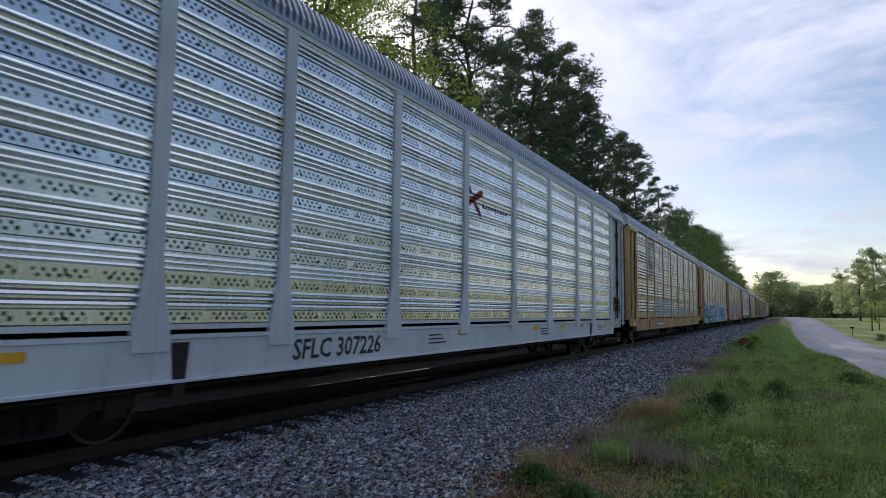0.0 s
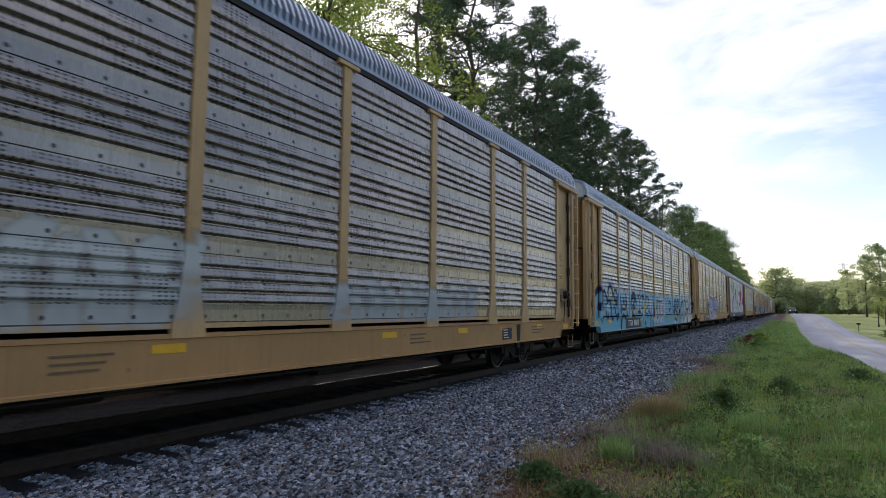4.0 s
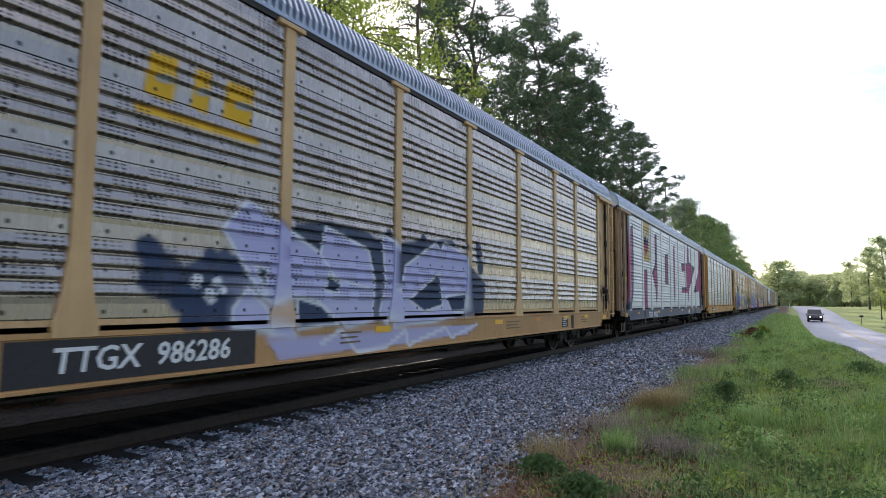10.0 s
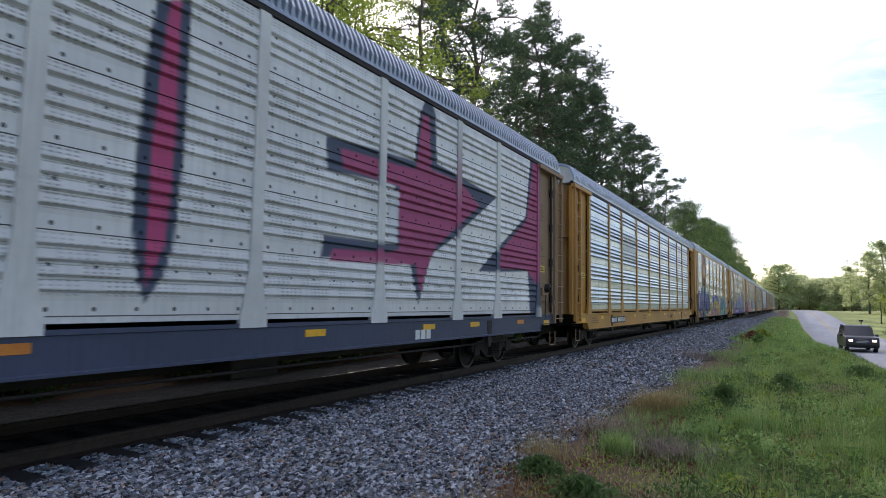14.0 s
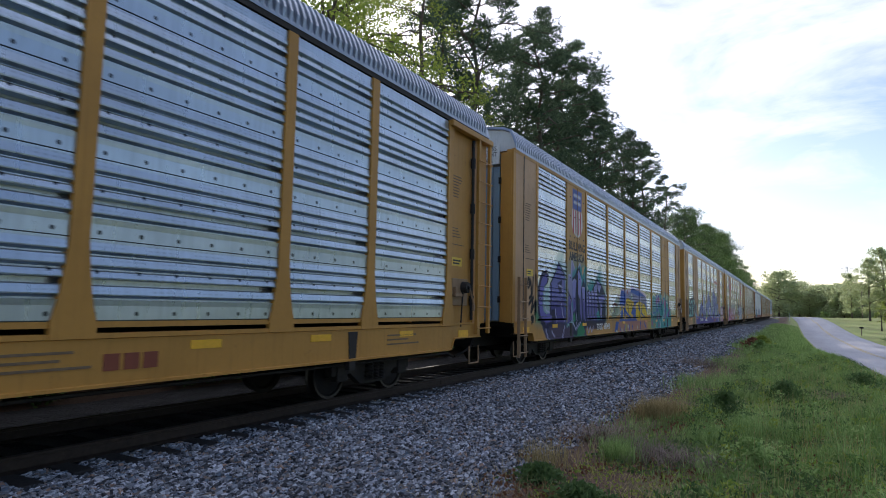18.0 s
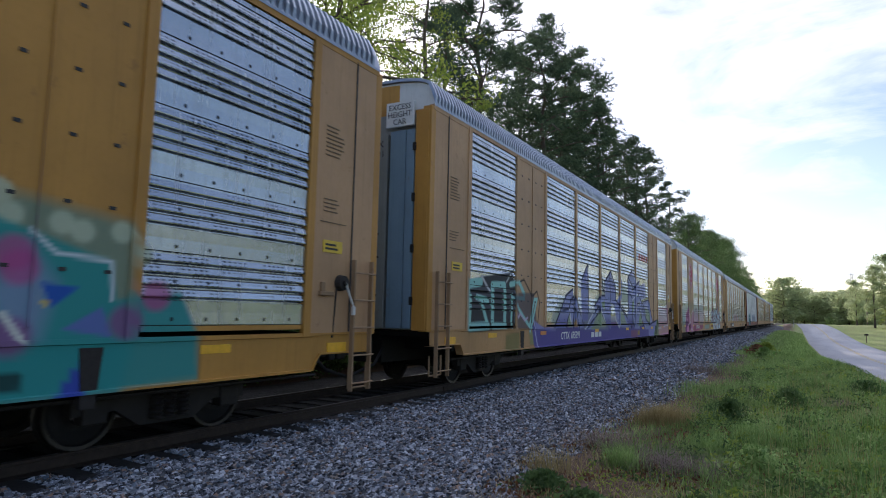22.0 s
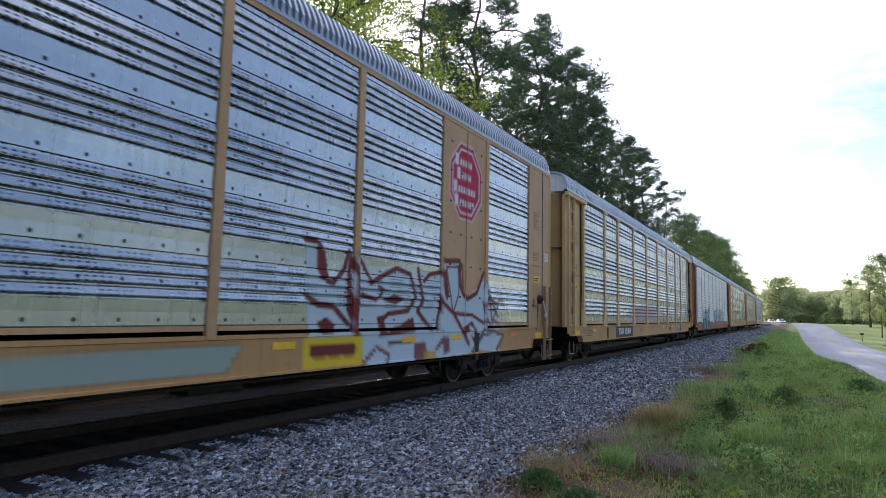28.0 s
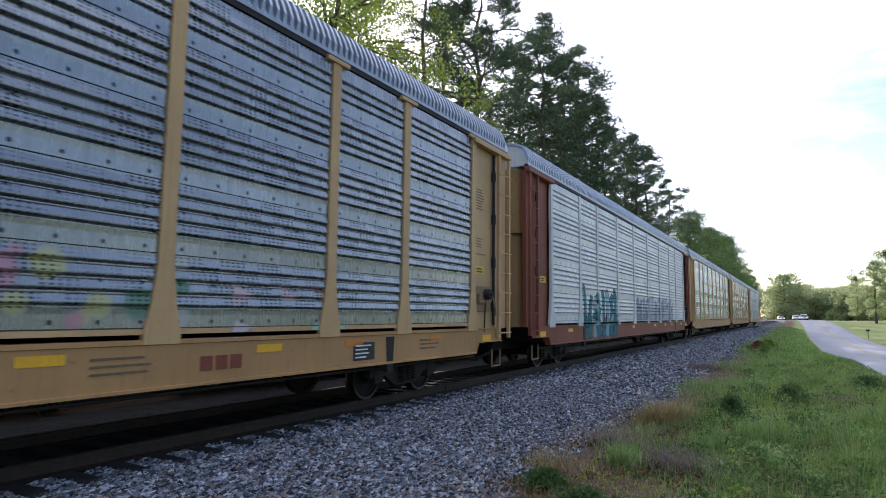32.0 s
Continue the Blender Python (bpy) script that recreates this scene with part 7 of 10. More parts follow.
    a.stroke([(-7.93, 2.72), (-7.75, 2.81), (-7.44, 2.5)], 0.03, LAV, 0.9).stroke([(-7.41, 2.3), (-7.09, 2.28), (-7.05, 1.21)], 0.03, LAV, 0.9).stroke([(-6.96, 2.11), (-6.81, 2.15), (-6.65, 1.26)], 0.03, LAV, 0.9)
    a.stroke([(-6.65, 2.14), (-6.45, 2.22), (-6.3, 1.25)], 0.03, LAV, 0.9).stroke([(-6.31, 2.23), (-6.04, 2.19), (-5.94, 1.24)], 0.03, LAV, 0.9).stroke([(-5.93, 2.34), (-5.65, 2.47), (-5.5, 1.23)], 0.03, LAV, 0.9)
    a.poly([(-8.35, 1.35), (-8.22, 1.47), (-8.11, 1.28), (-8.24, 1.14), (-8.33, 1.14)], LEAFG).poly([(-7.8, 1.02), (-7.31, 1.15), (-7, 0.8), (-7.93, 0.72)], LEAFG, 0.9)
    a.stroke([(-8.33, 1.15), (-8.04, 0.94), (-7.85, 1.03), (-7.54, 1.16)], 0.05, LAV).stroke([(-8.01, 1.44), (-7.98, 1.11)], 0.03, LAV).stroke([(-6.78, 0.96), (-6.62, 0.77), (-6.42, 1), (-6.25, 0.8), (-6.03, 0.98)], 0.05, LAV)
    a.stroke([(-6.81, 2.43), (-6.51, 2.28), (-6.35, 2.23), (-6.16, 2.35), (-6.14, 2.59)], 0.1, TEAL).poly([(-5.67, 1.45), (-5.33, 1.56), (-5.2, 1.23), (-5.59, 1.2)], TEAL, 0.9)
    a.poly([(-3.73, 1.32), (-2.2, 1.45), (-2.4, 2.03), (-2.97, 2), (-3.17, 1.54)], (0.30, 0.36, 0.26), 0.8).stroke([(-3.19, 1.81), (-2.72, 1.73), (-2.87, 1.59)], 0.06, MAROON)
    a.poly([(-2.31, 1.86), (-1.98, 2.39), (-1.58, 2.38), (-0.85, 2.3), (-0.37, 2.35), (-0.17, 2.54), (1.31, 2.45), (2.58, 2.27), (2.98, 2.08), (3.03, 1.18), (1.67, 1.11), (-0.27, 0.8), (-0.58, 1.1), (-2.87, 1.13), (-3.09, 0.73), (-2.67, 0.69), (-2.29, 1.22), (-2.08, 1.45)], COBALT, 0.95)
    a.poly([(-1.5, 2.37), (-0.37, 2.35), (1.04, 2.23), (2.9, 2.22), (2.86, 1.87), (1.06, 1.98), (-1.35, 1.95)], (0.27, 0.26, 0.36), 0.95)
    a.poly([(-1.83, 1.77), (-1.49, 1.72), (-1.18, 2), (-0.84, 2.09), (-0.14, 1.99), (0.4, 1.94), (-0.26, 1.46), (0.12, 1.31), (-0.78, 1.25), (-1.6, 1.2), (-1.83, 1.27), (-1.62, 1.46), (-1.78, 1.58)], GOLD)
    a.poly([(0.2, 1.78), (1.33, 1.99), (2.6, 1.86), (3.01, 1.48), (3.18, 1.17), (1.11, 1.13), (0.59, 1.22), (0.69, 1.63)], GOLD).poly([(-1.83, 1.27), (-1.62, 1.36), (0.12, 1.39), (0.18, 1.23)], (0.62, 0.36, 0.06), 0.8)
    a.poly([(0.59, 1.22), (2.98, 1.38), (3.18, 1.15), (1.11, 1.11)], (0.62, 0.36, 0.06), 0.8).stroke([(-1.52, 1.59), (-1.06, 1.46), (-0.4, 1.24)], 0.14, COBALT)
    a.stroke([(-1.09, 1.87), (-0.81, 1.74), (-0.7, 1.46)], 0.08, (0.04, 0.04, 0.06)).stroke([(-0.34, 1.91), (0.1, 1.62), (0.32, 1.78)], 0.07, (0.04, 0.04, 0.06)).stroke([(0.56, 1.79), (0.34, 1.46), (0.13, 1.23)], 0.13, COBALT)
    a.stroke([(1.2, 1.81), (1.67, 1.2)], 0.12, COBALT).stroke([(1.94, 1.84), (1.8, 1.47), (2.45, 1.28)], 0.09, COBALT).stroke([(-1.48, 1.65), (-1.42, 1.26)], 0.07, COBALT)
    a.poly([(-2.31, 1.8), (-2.14, 1.72), (-1.94, 1.82), (-2.03, 1.67), (-1.96, 1.55), (-2.11, 1.57), (-2.25, 1.45), (-2.23, 1.63)], GOLD).blob(-0.13, 2.15, 0.16, 0.14, (0.5, 0.55, 0.45), 1, 0.15)
    a.blob(-0.13, 2.15, 0.07, 0.063, (0.1, 0.2, 0.12), 1, 0.15).stroke([(-2.2, 2.08), (-2.02, 2.42), (-1.54, 2.39), (-0.48, 2.41), (0.04, 2.61), (1.3, 2.49), (2.94, 2.27)], 0.08, (0.55, 0.42, 0.52), 0.85)
    a.poly([(-3.12, 1.66), (-2.64, 1.79), (-2.48, 1.62), (-2.55, 1.4), (-2.93, 1.29), (-3.5, 1.21), (-3.52, 1.45), (-3.05, 1.45)], (0.26, 0.32, 0.22), 0.85)
    a.poly([(-2.61, 2.13), (-2.22, 1.93), (-2.25, 1.87), (-2.53, 1.91)], (0.26, 0.32, 0.22), 0.85).stroke([(-3.3, 1.75), (-3.2, 1.81), (-2.92, 1.8), (-2.64, 1.76)], 0.1, MAROON, 0.9)
    a.stroke([(-3.27, 1.7), (-3.1, 1.5)], 0.09, MAROON, 0.9).stroke([(-2.67, 2.18), (-2.29, 1.98), (-2.43, 2.15), (-2.24, 2.17)], 0.05, MAROON, 0.9).poly([(-0.99, 2.29), (-0.83, 2.59), (-0.75, 2.24)], (0.35, 0.12, 0.10))
    a.poly([(-2.38, 1.11), (-0.29, 1.13), (2.99, 1.13), (3.11, 0.68), (-0.26, 0.73), (-2.49, 0.67)], (0.40, 0.19, 0.13), 0.95).poly([(-3.5, 1.16), (-3.13, 1.17), (-3.01, 0.93), (-3.15, 0.79), (-3.47, 0.82)], (0.40, 0.22, 0.10), 0.85)
    a.poly([(-3.05, 0.78), (-2.87, 1.13), (-2.65, 1.15), (-2.83, 0.7)], COBALT).poly([(-1.49, 0.69), (-1.32, 1.03), (-1.07, 1.02), (-1.17, 0.66)], (0.40, 0.38, 0.06), 0.9).stroke([(-1.52, 0.63), (-1.35, 0.94)], 0.12, COBALT)
    a.stroke([(-0.67, 1.04), (-0.56, 0.82), (-0.74, 0.62)], 0.1, COBALT).stroke([(-0.02, 0.93), (0.05, 0.7)], 0.1, COBALT).stroke([(1.6, 1.03), (1.54, 0.77)], 0.14, COBALT).stroke([(2.47, 1), (2.83, 0.79)], 0.1, COBALT)
    a.blob(-1.9, 0.76, 0.1, 0.09, (0.45, 0.48, 0.36), 1, 0.15).blob(-0.8, 0.9, 0.1, 0.09, (0.45, 0.48, 0.36), 1, 0.15).blob(0.99, 0.84, 0.1, 0.09, (0.45, 0.48, 0.36), 1, 0.15).blob(-2.78, 0.72, 0.1, 0.09, (0.45, 0.48, 0.36), 1, 0.15)
    a.stroke([(-2.27, 0.93), (-2.13, 0.75)], 0.08, COBALT).poly([(3.28, 1.07), (4.1, 1.05), (4.12, 0.62), (3.3, 0.62)], (0.42, 0.30, 0.08))
    a.poly([(4.34, 2.19), (4.56, 2.37), (5.36, 2.27), (6.61, 2.51), (6.9, 2.28), (7.04, 1.19), (8.96, 1.15), (8.86, 0.59), (4.04, 0.72), (3.95, 1.25)], TEAL, 0.85, 0.1)
    a.poly([(7.01, 2.7), (7.37, 2.32), (7.77, 2.56), (8.91, 2.42), (8.96, 1.04), (7.08, 1.09)], TEAL, 0.6, 0.15).stroke([(4.62, 1.48), (5.41, 1.48), (6.67, 1.39)], 0.05, COBALT)
    a.stroke([(5.15, 1.22), (5.33, 1.57), (5.71, 1.21)], 0.07, COBALT).stroke([(6.02, 1.21), (6.49, 1.49), (6.77, 1.19)], 0.07, COBALT).stroke([(4.44, 1.48), (4.82, 1.23)], 0.06, (0.5, 0.6, 0.62))
    a.stroke([(5.37, 2.18), (5.73, 2.29), (5.67, 2.02)], 0.05, (0.5, 0.6, 0.62)).blob(5.66, 2.2, 0.16, 0.14, MAGENTA, 0.7, 0.5).blob(6.46, 2.16, 0.16, 0.14, MAGENTA, 0.7, 0.5).blob(4.44, 1.48, 0.16, 0.14, MAGENTA, 0.7, 0.5)
    a.stroke([(5.18, 0.72), (5.43, 1.13)], 0.05, (0.5, 0.6, 0.62)).blob(4.3, 0.97, 0.2, 0.18, MAGENTA, 0.8, 0.4).poly([(4.65, 0.95), (5.16, 0.93), (5.17, 0.76), (4.66, 0.75)], (0.35, 0.25, 0.05), 0.7)
    a.stroke([(5.89, 0.76), (6.35, 1.01)], 0.04, (0.25, 0.15, 0.05), 0.8).blob(5.82, 2.32, 0.15, 0.14, (0.45, 0.50, 0.36), 0.85, 0.4).blob(6.15, 2.36, 0.15, 0.14, (0.45, 0.50, 0.36), 0.85, 0.4)
    a.blob(6.86, 2.27, 0.15, 0.14, (0.45, 0.50, 0.36), 0.85, 0.4).blob(6.34, 2.15, 0.15, 0.14, (0.45, 0.50, 0.36), 0.85, 0.4).blob(7.61, 2.55, 0.15, 0.14, (0.45, 0.50, 0.36), 0.85, 0.4)
    a.blob(7.71, 2.36, 0.15, 0.14, (0.45, 0.50, 0.36), 0.85, 0.4).blob(7.47, 2.27, 0.15, 0.14, (0.45, 0.50, 0.36), 0.85, 0.4).blob(8.17, 2.34, 0.15, 0.14, (0.45, 0.50, 0.36), 0.85, 0.4)
    a.blob(8.37, 2.28, 0.15, 0.14, (0.45, 0.50, 0.36), 0.85, 0.4).blob(8.78, 2.32, 0.15, 0.14, (0.45, 0.50, 0.36), 0.85, 0.4).blob(9.02, 2.11, 0.15, 0.14, (0.45, 0.50, 0.36), 0.85, 0.4)
    a.blob(5.44, 1.51, 0.15, 0.14, (0.45, 0.50, 0.36), 0.85, 0.4).blob(5.58, 1.56, 0.15, 0.14, (0.45, 0.50, 0.36), 0.85, 0.4)
    a.poly([(5.38, 1.46), (5.38, 2.26), (5.51, 2.38), (5.67, 2.24), (5.72, 1.93), (5.93, 2.22), (6.06, 2.35), (6.22, 2.2), (6.22, 1.86), (6.49, 1.93), (6.7, 1.7), (6.75, 1.95), (7.54, 2.34), (7.9, 2.24), (8.69, 2.01), (8.77, 1.63), (9.52, 1.73), (9.8, 1.23), (9.83, 0.74), (5.38, 0.68)], TEAL, 0.95, 0.06)
    a.poly([(5.39, 2.11), (5.52, 2.28), (5.65, 2.13), (5.66, 1.77), (5.47, 1.76)], (0.16, 0.30, 0.42), 0.8).poly([(7.59, 1.67), (7.9, 2.1), (8.16, 1.76), (8.05, 1.26), (7.75, 1.27)], (0.22, 0.28, 0.42), 0.8, 0.2)
    a.poly([(8.24, 1.33), (8.62, 1.55), (8.74, 1.25)], (0.14, 0.14, 0.42), 0.8).stroke([(5.38, 1.75), (5.36, 2.15), (5.47, 2.33), (5.64, 2.29), (5.72, 1.98), (5.7, 1.61), (5.48, 1.58)], 0.13, (0.05, 0.08, 0.36))
    a.stroke([(5.78, 1.99), (5.98, 2.33), (6.18, 2.3), (6.23, 1.91), (6.04, 1.54)], 0.12, (0.05, 0.08, 0.36)).stroke([(6.76, 1.83), (6.95, 2.03), (7.23, 2.21), (7.51, 2.27)], 0.06, (0.05, 0.08, 0.36))
    a.stroke([(6.25, 1.89), (6.49, 1.9), (6.64, 1.64)], 0.07, (0.05, 0.08, 0.36)).stroke([(7.3, 1.28), (7.52, 1.47), (7.6, 1.6)], 0.09, (0.05, 0.08, 0.36)).stroke([(6.73, 1.71), (6.98, 1.65), (7.09, 1.16)], 0.07, (0.04, 0.10, 0.16))
    a.blob(5.54, 2.07, 0.22, 0.2, (0.42, 0.08, 0.24), 0.75, 0.4).blob(6.05, 2.12, 0.22, 0.2, (0.42, 0.08, 0.24), 0.75, 0.4).blob(7.09, 2.1, 0.22, 0.2, (0.42, 0.08, 0.24), 0.75, 0.4)
    a.blob(7.78, 2.02, 0.22, 0.2, (0.42, 0.08, 0.24), 0.75, 0.4).blob(7.83, 1.89, 0.22, 0.2, (0.42, 0.08, 0.24), 0.75, 0.4).blob(9.22, 1.68, 0.22, 0.2, (0.42, 0.08, 0.24), 0.75, 0.4)
    a.blob(6.18, 1.3, 0.24, 0.22, (0.26, 0.06, 0.22), 0.7, 0.4).blob(5.6, 1.26, 0.24, 0.22, (0.26, 0.06, 0.22), 0.7, 0.4).blob(7.79, 1.27, 0.24, 0.22, (0.26, 0.06, 0.22), 0.7, 0.4)
    a.blob(8.89, 1.4, 0.24, 0.22, (0.26, 0.06, 0.22), 0.7, 0.4).stroke([(5.52, 2.29), (5.64, 2.08), (5.71, 1.77)], 0.07, (0.55, 0.6, 0.62)).stroke([(7.51, 2.27), (7.49, 1.47), (7.46, 1.27), (7.34, 1.21)], 0.06, (0.6, 0.62, 0.55))
    a.stroke([(7.73, 1.47), (7.89, 1.25)], 0.06, (0.6, 0.62, 0.55)).stroke([(5.88, 1.62), (5.88, 1.25)], 0.06, (0.55, 0.6, 0.62)).poly([(8.02, 1.77), (8.38, 1.73), (8.13, 1.53)], COBALT)
    a.poly([(8.01, 1.61), (8.12, 1.58), (8.08, 1.54)], GOLD).stroke([(7.9, 2.24), (8.14, 2.05), (8.69, 2.01), (8.72, 1.63)], 0.04, (0.55, 0.6, 0.62)).stroke([(6.37, 1.07), (6.48, 0.89), (6.37, 0.73)], 0.08, (0.55, 0.6, 0.62))
    a.stroke([(6.73, 1.29), (7.09, 1.16), (7.25, 0.9)], 0.07, (0.5, 0.6, 0.6)).poly([(8.19, 0.63), (8.45, 1.04), (8.53, 0.67)], (0.05, 0.08, 0.36)).stroke([(5.85, 0.73), (5.98, 0.98), (6.22, 0.8)], 0.1, (0.22, 0.06, 0.2))
    a.poly([(7.48, 0.95), (7.94, 0.96), (7.91, 0.79), (7.48, 0.79)], (0.02, 0.02, 0.02), 0.8)
    A[6] = a
    # teal block letters, lilac piece, purple sill
    a = Art()
    a.poly([(-11.62, 2.23), (-10.85, 2.39), (-9.24, 2.58), (-9.05, 2.32), (-9.04, 1.21), (-11.51, 1.16)], BLACK, 0.94).stroke([(-10.95, 2.26), (-11.51, 2.19)], 0.2, MINT)
    a.stroke([(-11.49, 1.91), (-11.5, 1.28), (-10.58, 1.3)], 0.2, MINT).stroke([(-11.14, 1.92), (-10.6, 1.86)], 0.14, MINT).stroke([(-10.88, 1.77), (-10.59, 1.36)], 0.12, MINT)
    a.stroke([(-9.67, 2.26), (-10.35, 2.23), (-10.32, 1.3), (-9.63, 1.29), (-9.66, 2.19)], 0.16, MINT).stroke([(-9.31, 2.29), (-8.77, 2.35), (-8.45, 2.08)], 0.14, MINT).stroke([(-9.24, 1.96), (-8.45, 1.97)], 0.1, MINT)
    a.stroke([(-9.22, 2.03), (-9.25, 1.28)], 0.1, MINT).stroke([(-10.9, 2.38), (-10.49, 2.08)], 0.07, (0.5, 0.5, 0.5)).stroke([(-9.56, 2.33), (-9.16, 2.66)], 0.05, (0.4, 0.42, 0.42))
    a.poly([(-9.12, 2.1), (-7.8, 2.13), (-7.5, 1.17), (-8.87, 1.21)], (0.05, 0.06, 0.09), 0.75).stroke([(-8.92, 1.77), (-8.08, 1.26), (-7.74, 1.97), (-7.56, 1.98), (-8.02, 1.11)], 0.1, MINT)
    a.stroke([(-8.72, 2.39), (-8.48, 2.45), (-7.91, 2.04), (-7.57, 2.19), (-7.37, 1.91), (-7.51, 1.25)], 0.05, BLACK).stroke([(-8.99, 1.59), (-8.8, 1.49), (-8.72, 1.59), (-8.41, 1.42), (-8.21, 1.49)], 0.05, (0.55, 0.45, 0.6))
    a.poly([(-9.54, 1.09), (-8.68, 1.13), (-8.75, 0.71), (-9.59, 0.71)], (0.16, 0.17, 0.06), 0.7).poly([(-8.07, 1.11), (-7.5, 1.17), (-7.48, 0.77), (-8, 0.8)], (0.20, 0.28, 0.12), 0.7)
    a.poly([(-7.7, 0.66), (-7.9, 1.3), (-7.4, 1.22), (7.5, 1.22), (7.9, 1.45), (7.7, 1.0), (7.4, 0.66)], PURPLE, 0.95, 0.05).stroke([(-7.78, 1.42), (-7.47, 0.73)], 0.06, LAV)
    a.poly([(-7.7, 1.4), (-7.13, 1.25), (-6.05, 1.23), (-6.05, 1.14), (-7.62, 1.18)], (0.26, 0.25, 0.48)).poly([(-6.4, 1.26), (-6.27, 1.52), (-5.67, 1.94), (-5.21, 2.1), (-5.14, 1.23)], (0.30, 0.36, 0.26), 0.8, 0.25)
    a.poly([(-3.71, 1.2), (-3.42, 1.49), (-1.69, 1.86), (-0.39, 2.42), (-0.32, 1.12)], (0.33, 0.40, 0.27), 0.85, 0.2)
    a.poly([(-6.19, 1.22), (-5.88, 1.47), (-5.34, 1.97), (-5.14, 2.14), (-4.49, 2.37), (-4.38, 2.1), (-4.65, 1.78), (-5.14, 1.19)], LILAC).poly([(-6.19, 1.22), (-5.82, 1.47), (-4.87, 1.55), (-5.1, 1.19)], PURPLE, 0.7, 0.3)
    a.stroke([(-6.19, 1.23), (-5.88, 1.47), (-5.34, 1.98), (-5.14, 2.16), (-4.49, 2.38)], 0.075, LINE).stroke([(-5.14, 1.23), (-4.65, 1.78), (-5.46, 1.72)], 0.075, LINE)
    a.poly([(-4.85, 1.77), (-4.67, 2.03), (-4.43, 2.13), (-4.13, 2.05), (-3.4, 1.19), (-3.86, 1.15), (-4.29, 1.45), (-4.53, 1.17)], LILAC).poly([(-5, 1.23), (-4.84, 1.61), (-4.57, 1.22)], (0.30, 0.38, 0.24))
    a.stroke([(-4.85, 1.77), (-4.67, 2.04), (-4.41, 2.15), (-4.06, 2.02), (-3.35, 1.27)], 0.075, LINE).stroke([(-4.81, 1.74), (-4.57, 1.25)], 0.056, WHITE).stroke([(-4.35, 2.11), (-4.38, 1.49), (-4.49, 1.22)], 0.09, LINE)
    a.stroke([(-4.27, 1.76), (-3.81, 1.17)], 0.075, LINE).poly([(-4.31, 1.76), (-3.85, 1.71), (-4.02, 1.49)], (0.06, 0.07, 0.06)).poly([(-3.59, 2.7), (-2.95, 3.19), (-2.8, 1.98), (-2.88, 1.42), (-3.55, 1.42)], LILAC)
    a.poly([(-3.57, 1.72), (-1.53, 1.78), (-1.65, 1.15), (-3.61, 1.2)], PURPLE, 0.6, 0.3).stroke([(-3.61, 2.69), (-2.95, 3.23), (-2.83, 3.22)], 0.075, LINE).stroke([(-3.59, 2.7), (-3.55, 1.49)], 0.064, LAV)
    a.stroke([(-2.87, 3.17), (-2.8, 1.66)], 0.09, LINE).poly([(-3.24, 1.13), (-2.24, 1.63), (-1.48, 2.15), (-0.74, 2.31), (-0.89, 1.9), (-2.21, 1.1)], LILAC)
    a.stroke([(-3.18, 1.15), (-2.24, 1.67), (-1.48, 2.17), (-0.66, 2.34)], 0.064, WHITE).poly([(-2.53, 1.13), (-1.68, 1.69), (-0.89, 1.8), (-1.49, 1.1)], (0.28, 0.34, 0.24))
    a.stroke([(-2.9, 1.18), (-1.45, 1.74), (-0.89, 1.9)], 0.075, LINE).poly([(-2.13, 2.01), (-1.86, 2.19), (-1.51, 2.28), (-1.43, 1.91), (-2.09, 1.57)], (0.34, 0.42, 0.28), 0.8, 0.2)
    a.poly([(-1.23, 3.01), (-0.75, 2.44), (-1.11, 2.16)], (0.34, 0.42, 0.28), 0.6, 0.3).poly([(1.58, 2.91), (2.46, 2.7), (3.06, 2.23), (1.75, 1.97)], (0.34, 0.42, 0.28), 0.7, 0.3)
    a.poly([(-0.79, 2.8), (0.07, 3.23), (0.26, 2.99), (0.75, 2.7), (0.81, 2.21), (1.31, 2.03), (2.53, 1.59), (3.35, 1.1), (1.06, 1.17), (0.64, 1.91), (0.05, 2.05), (0.04, 1.1), (-0.67, 1.3), (-1.37, 1.8), (-1.54, 1.9), (-2.08, 1.47), (-2.12, 1.91), (-1.35, 2.3), (-0.72, 2.32)], LILAC)
    a.poly([(-0.69, 1.48), (0.74, 1.49), (1.16, 1.16), (-0.64, 1.12)], PURPLE, 0.75, 0.3).stroke([(-0.75, 2.32), (-0.81, 2.8), (0.07, 3.25), (0.75, 2.7), (0.81, 2.18), (2.53, 1.59), (3.42, 1.1)], 0.0825, LINE)
    a.stroke([(-0.76, 2.78), (-0.74, 2.32)], 0.064, WHITE).stroke([(-0.07, 3.2), (-0.01, 2.14), (0.11, 2.02), (0.62, 1.98)], 0.075, LINE).stroke([(0.08, 2.05), (0.62, 1.93), (0.74, 1.49), (1.15, 1.2), (1.36, 1.17)], 0.064, WHITE)
    a.stroke([(-2.12, 1.91), (-1.35, 2.29), (-0.75, 2.31)], 0.075, LINE).stroke([(-2.1, 1.67), (-1.64, 1.89), (-1.37, 1.8), (-0.66, 1.36)], 0.09, LINE).stroke([(-1.42, 1.8), (-1.06, 1.65), (-0.7, 1.39)], 0.064, WHITE)
    a.poly([(-1.27, 2.03), (-0.79, 2.13), (-0.76, 1.72)], (0.30, 0.38, 0.24)).poly([(-1.8, 1.47), (-1.57, 1.69), (-1.23, 1.48), (-1.26, 1.26), (-1.79, 1.27)], (0.30, 0.38, 0.24))
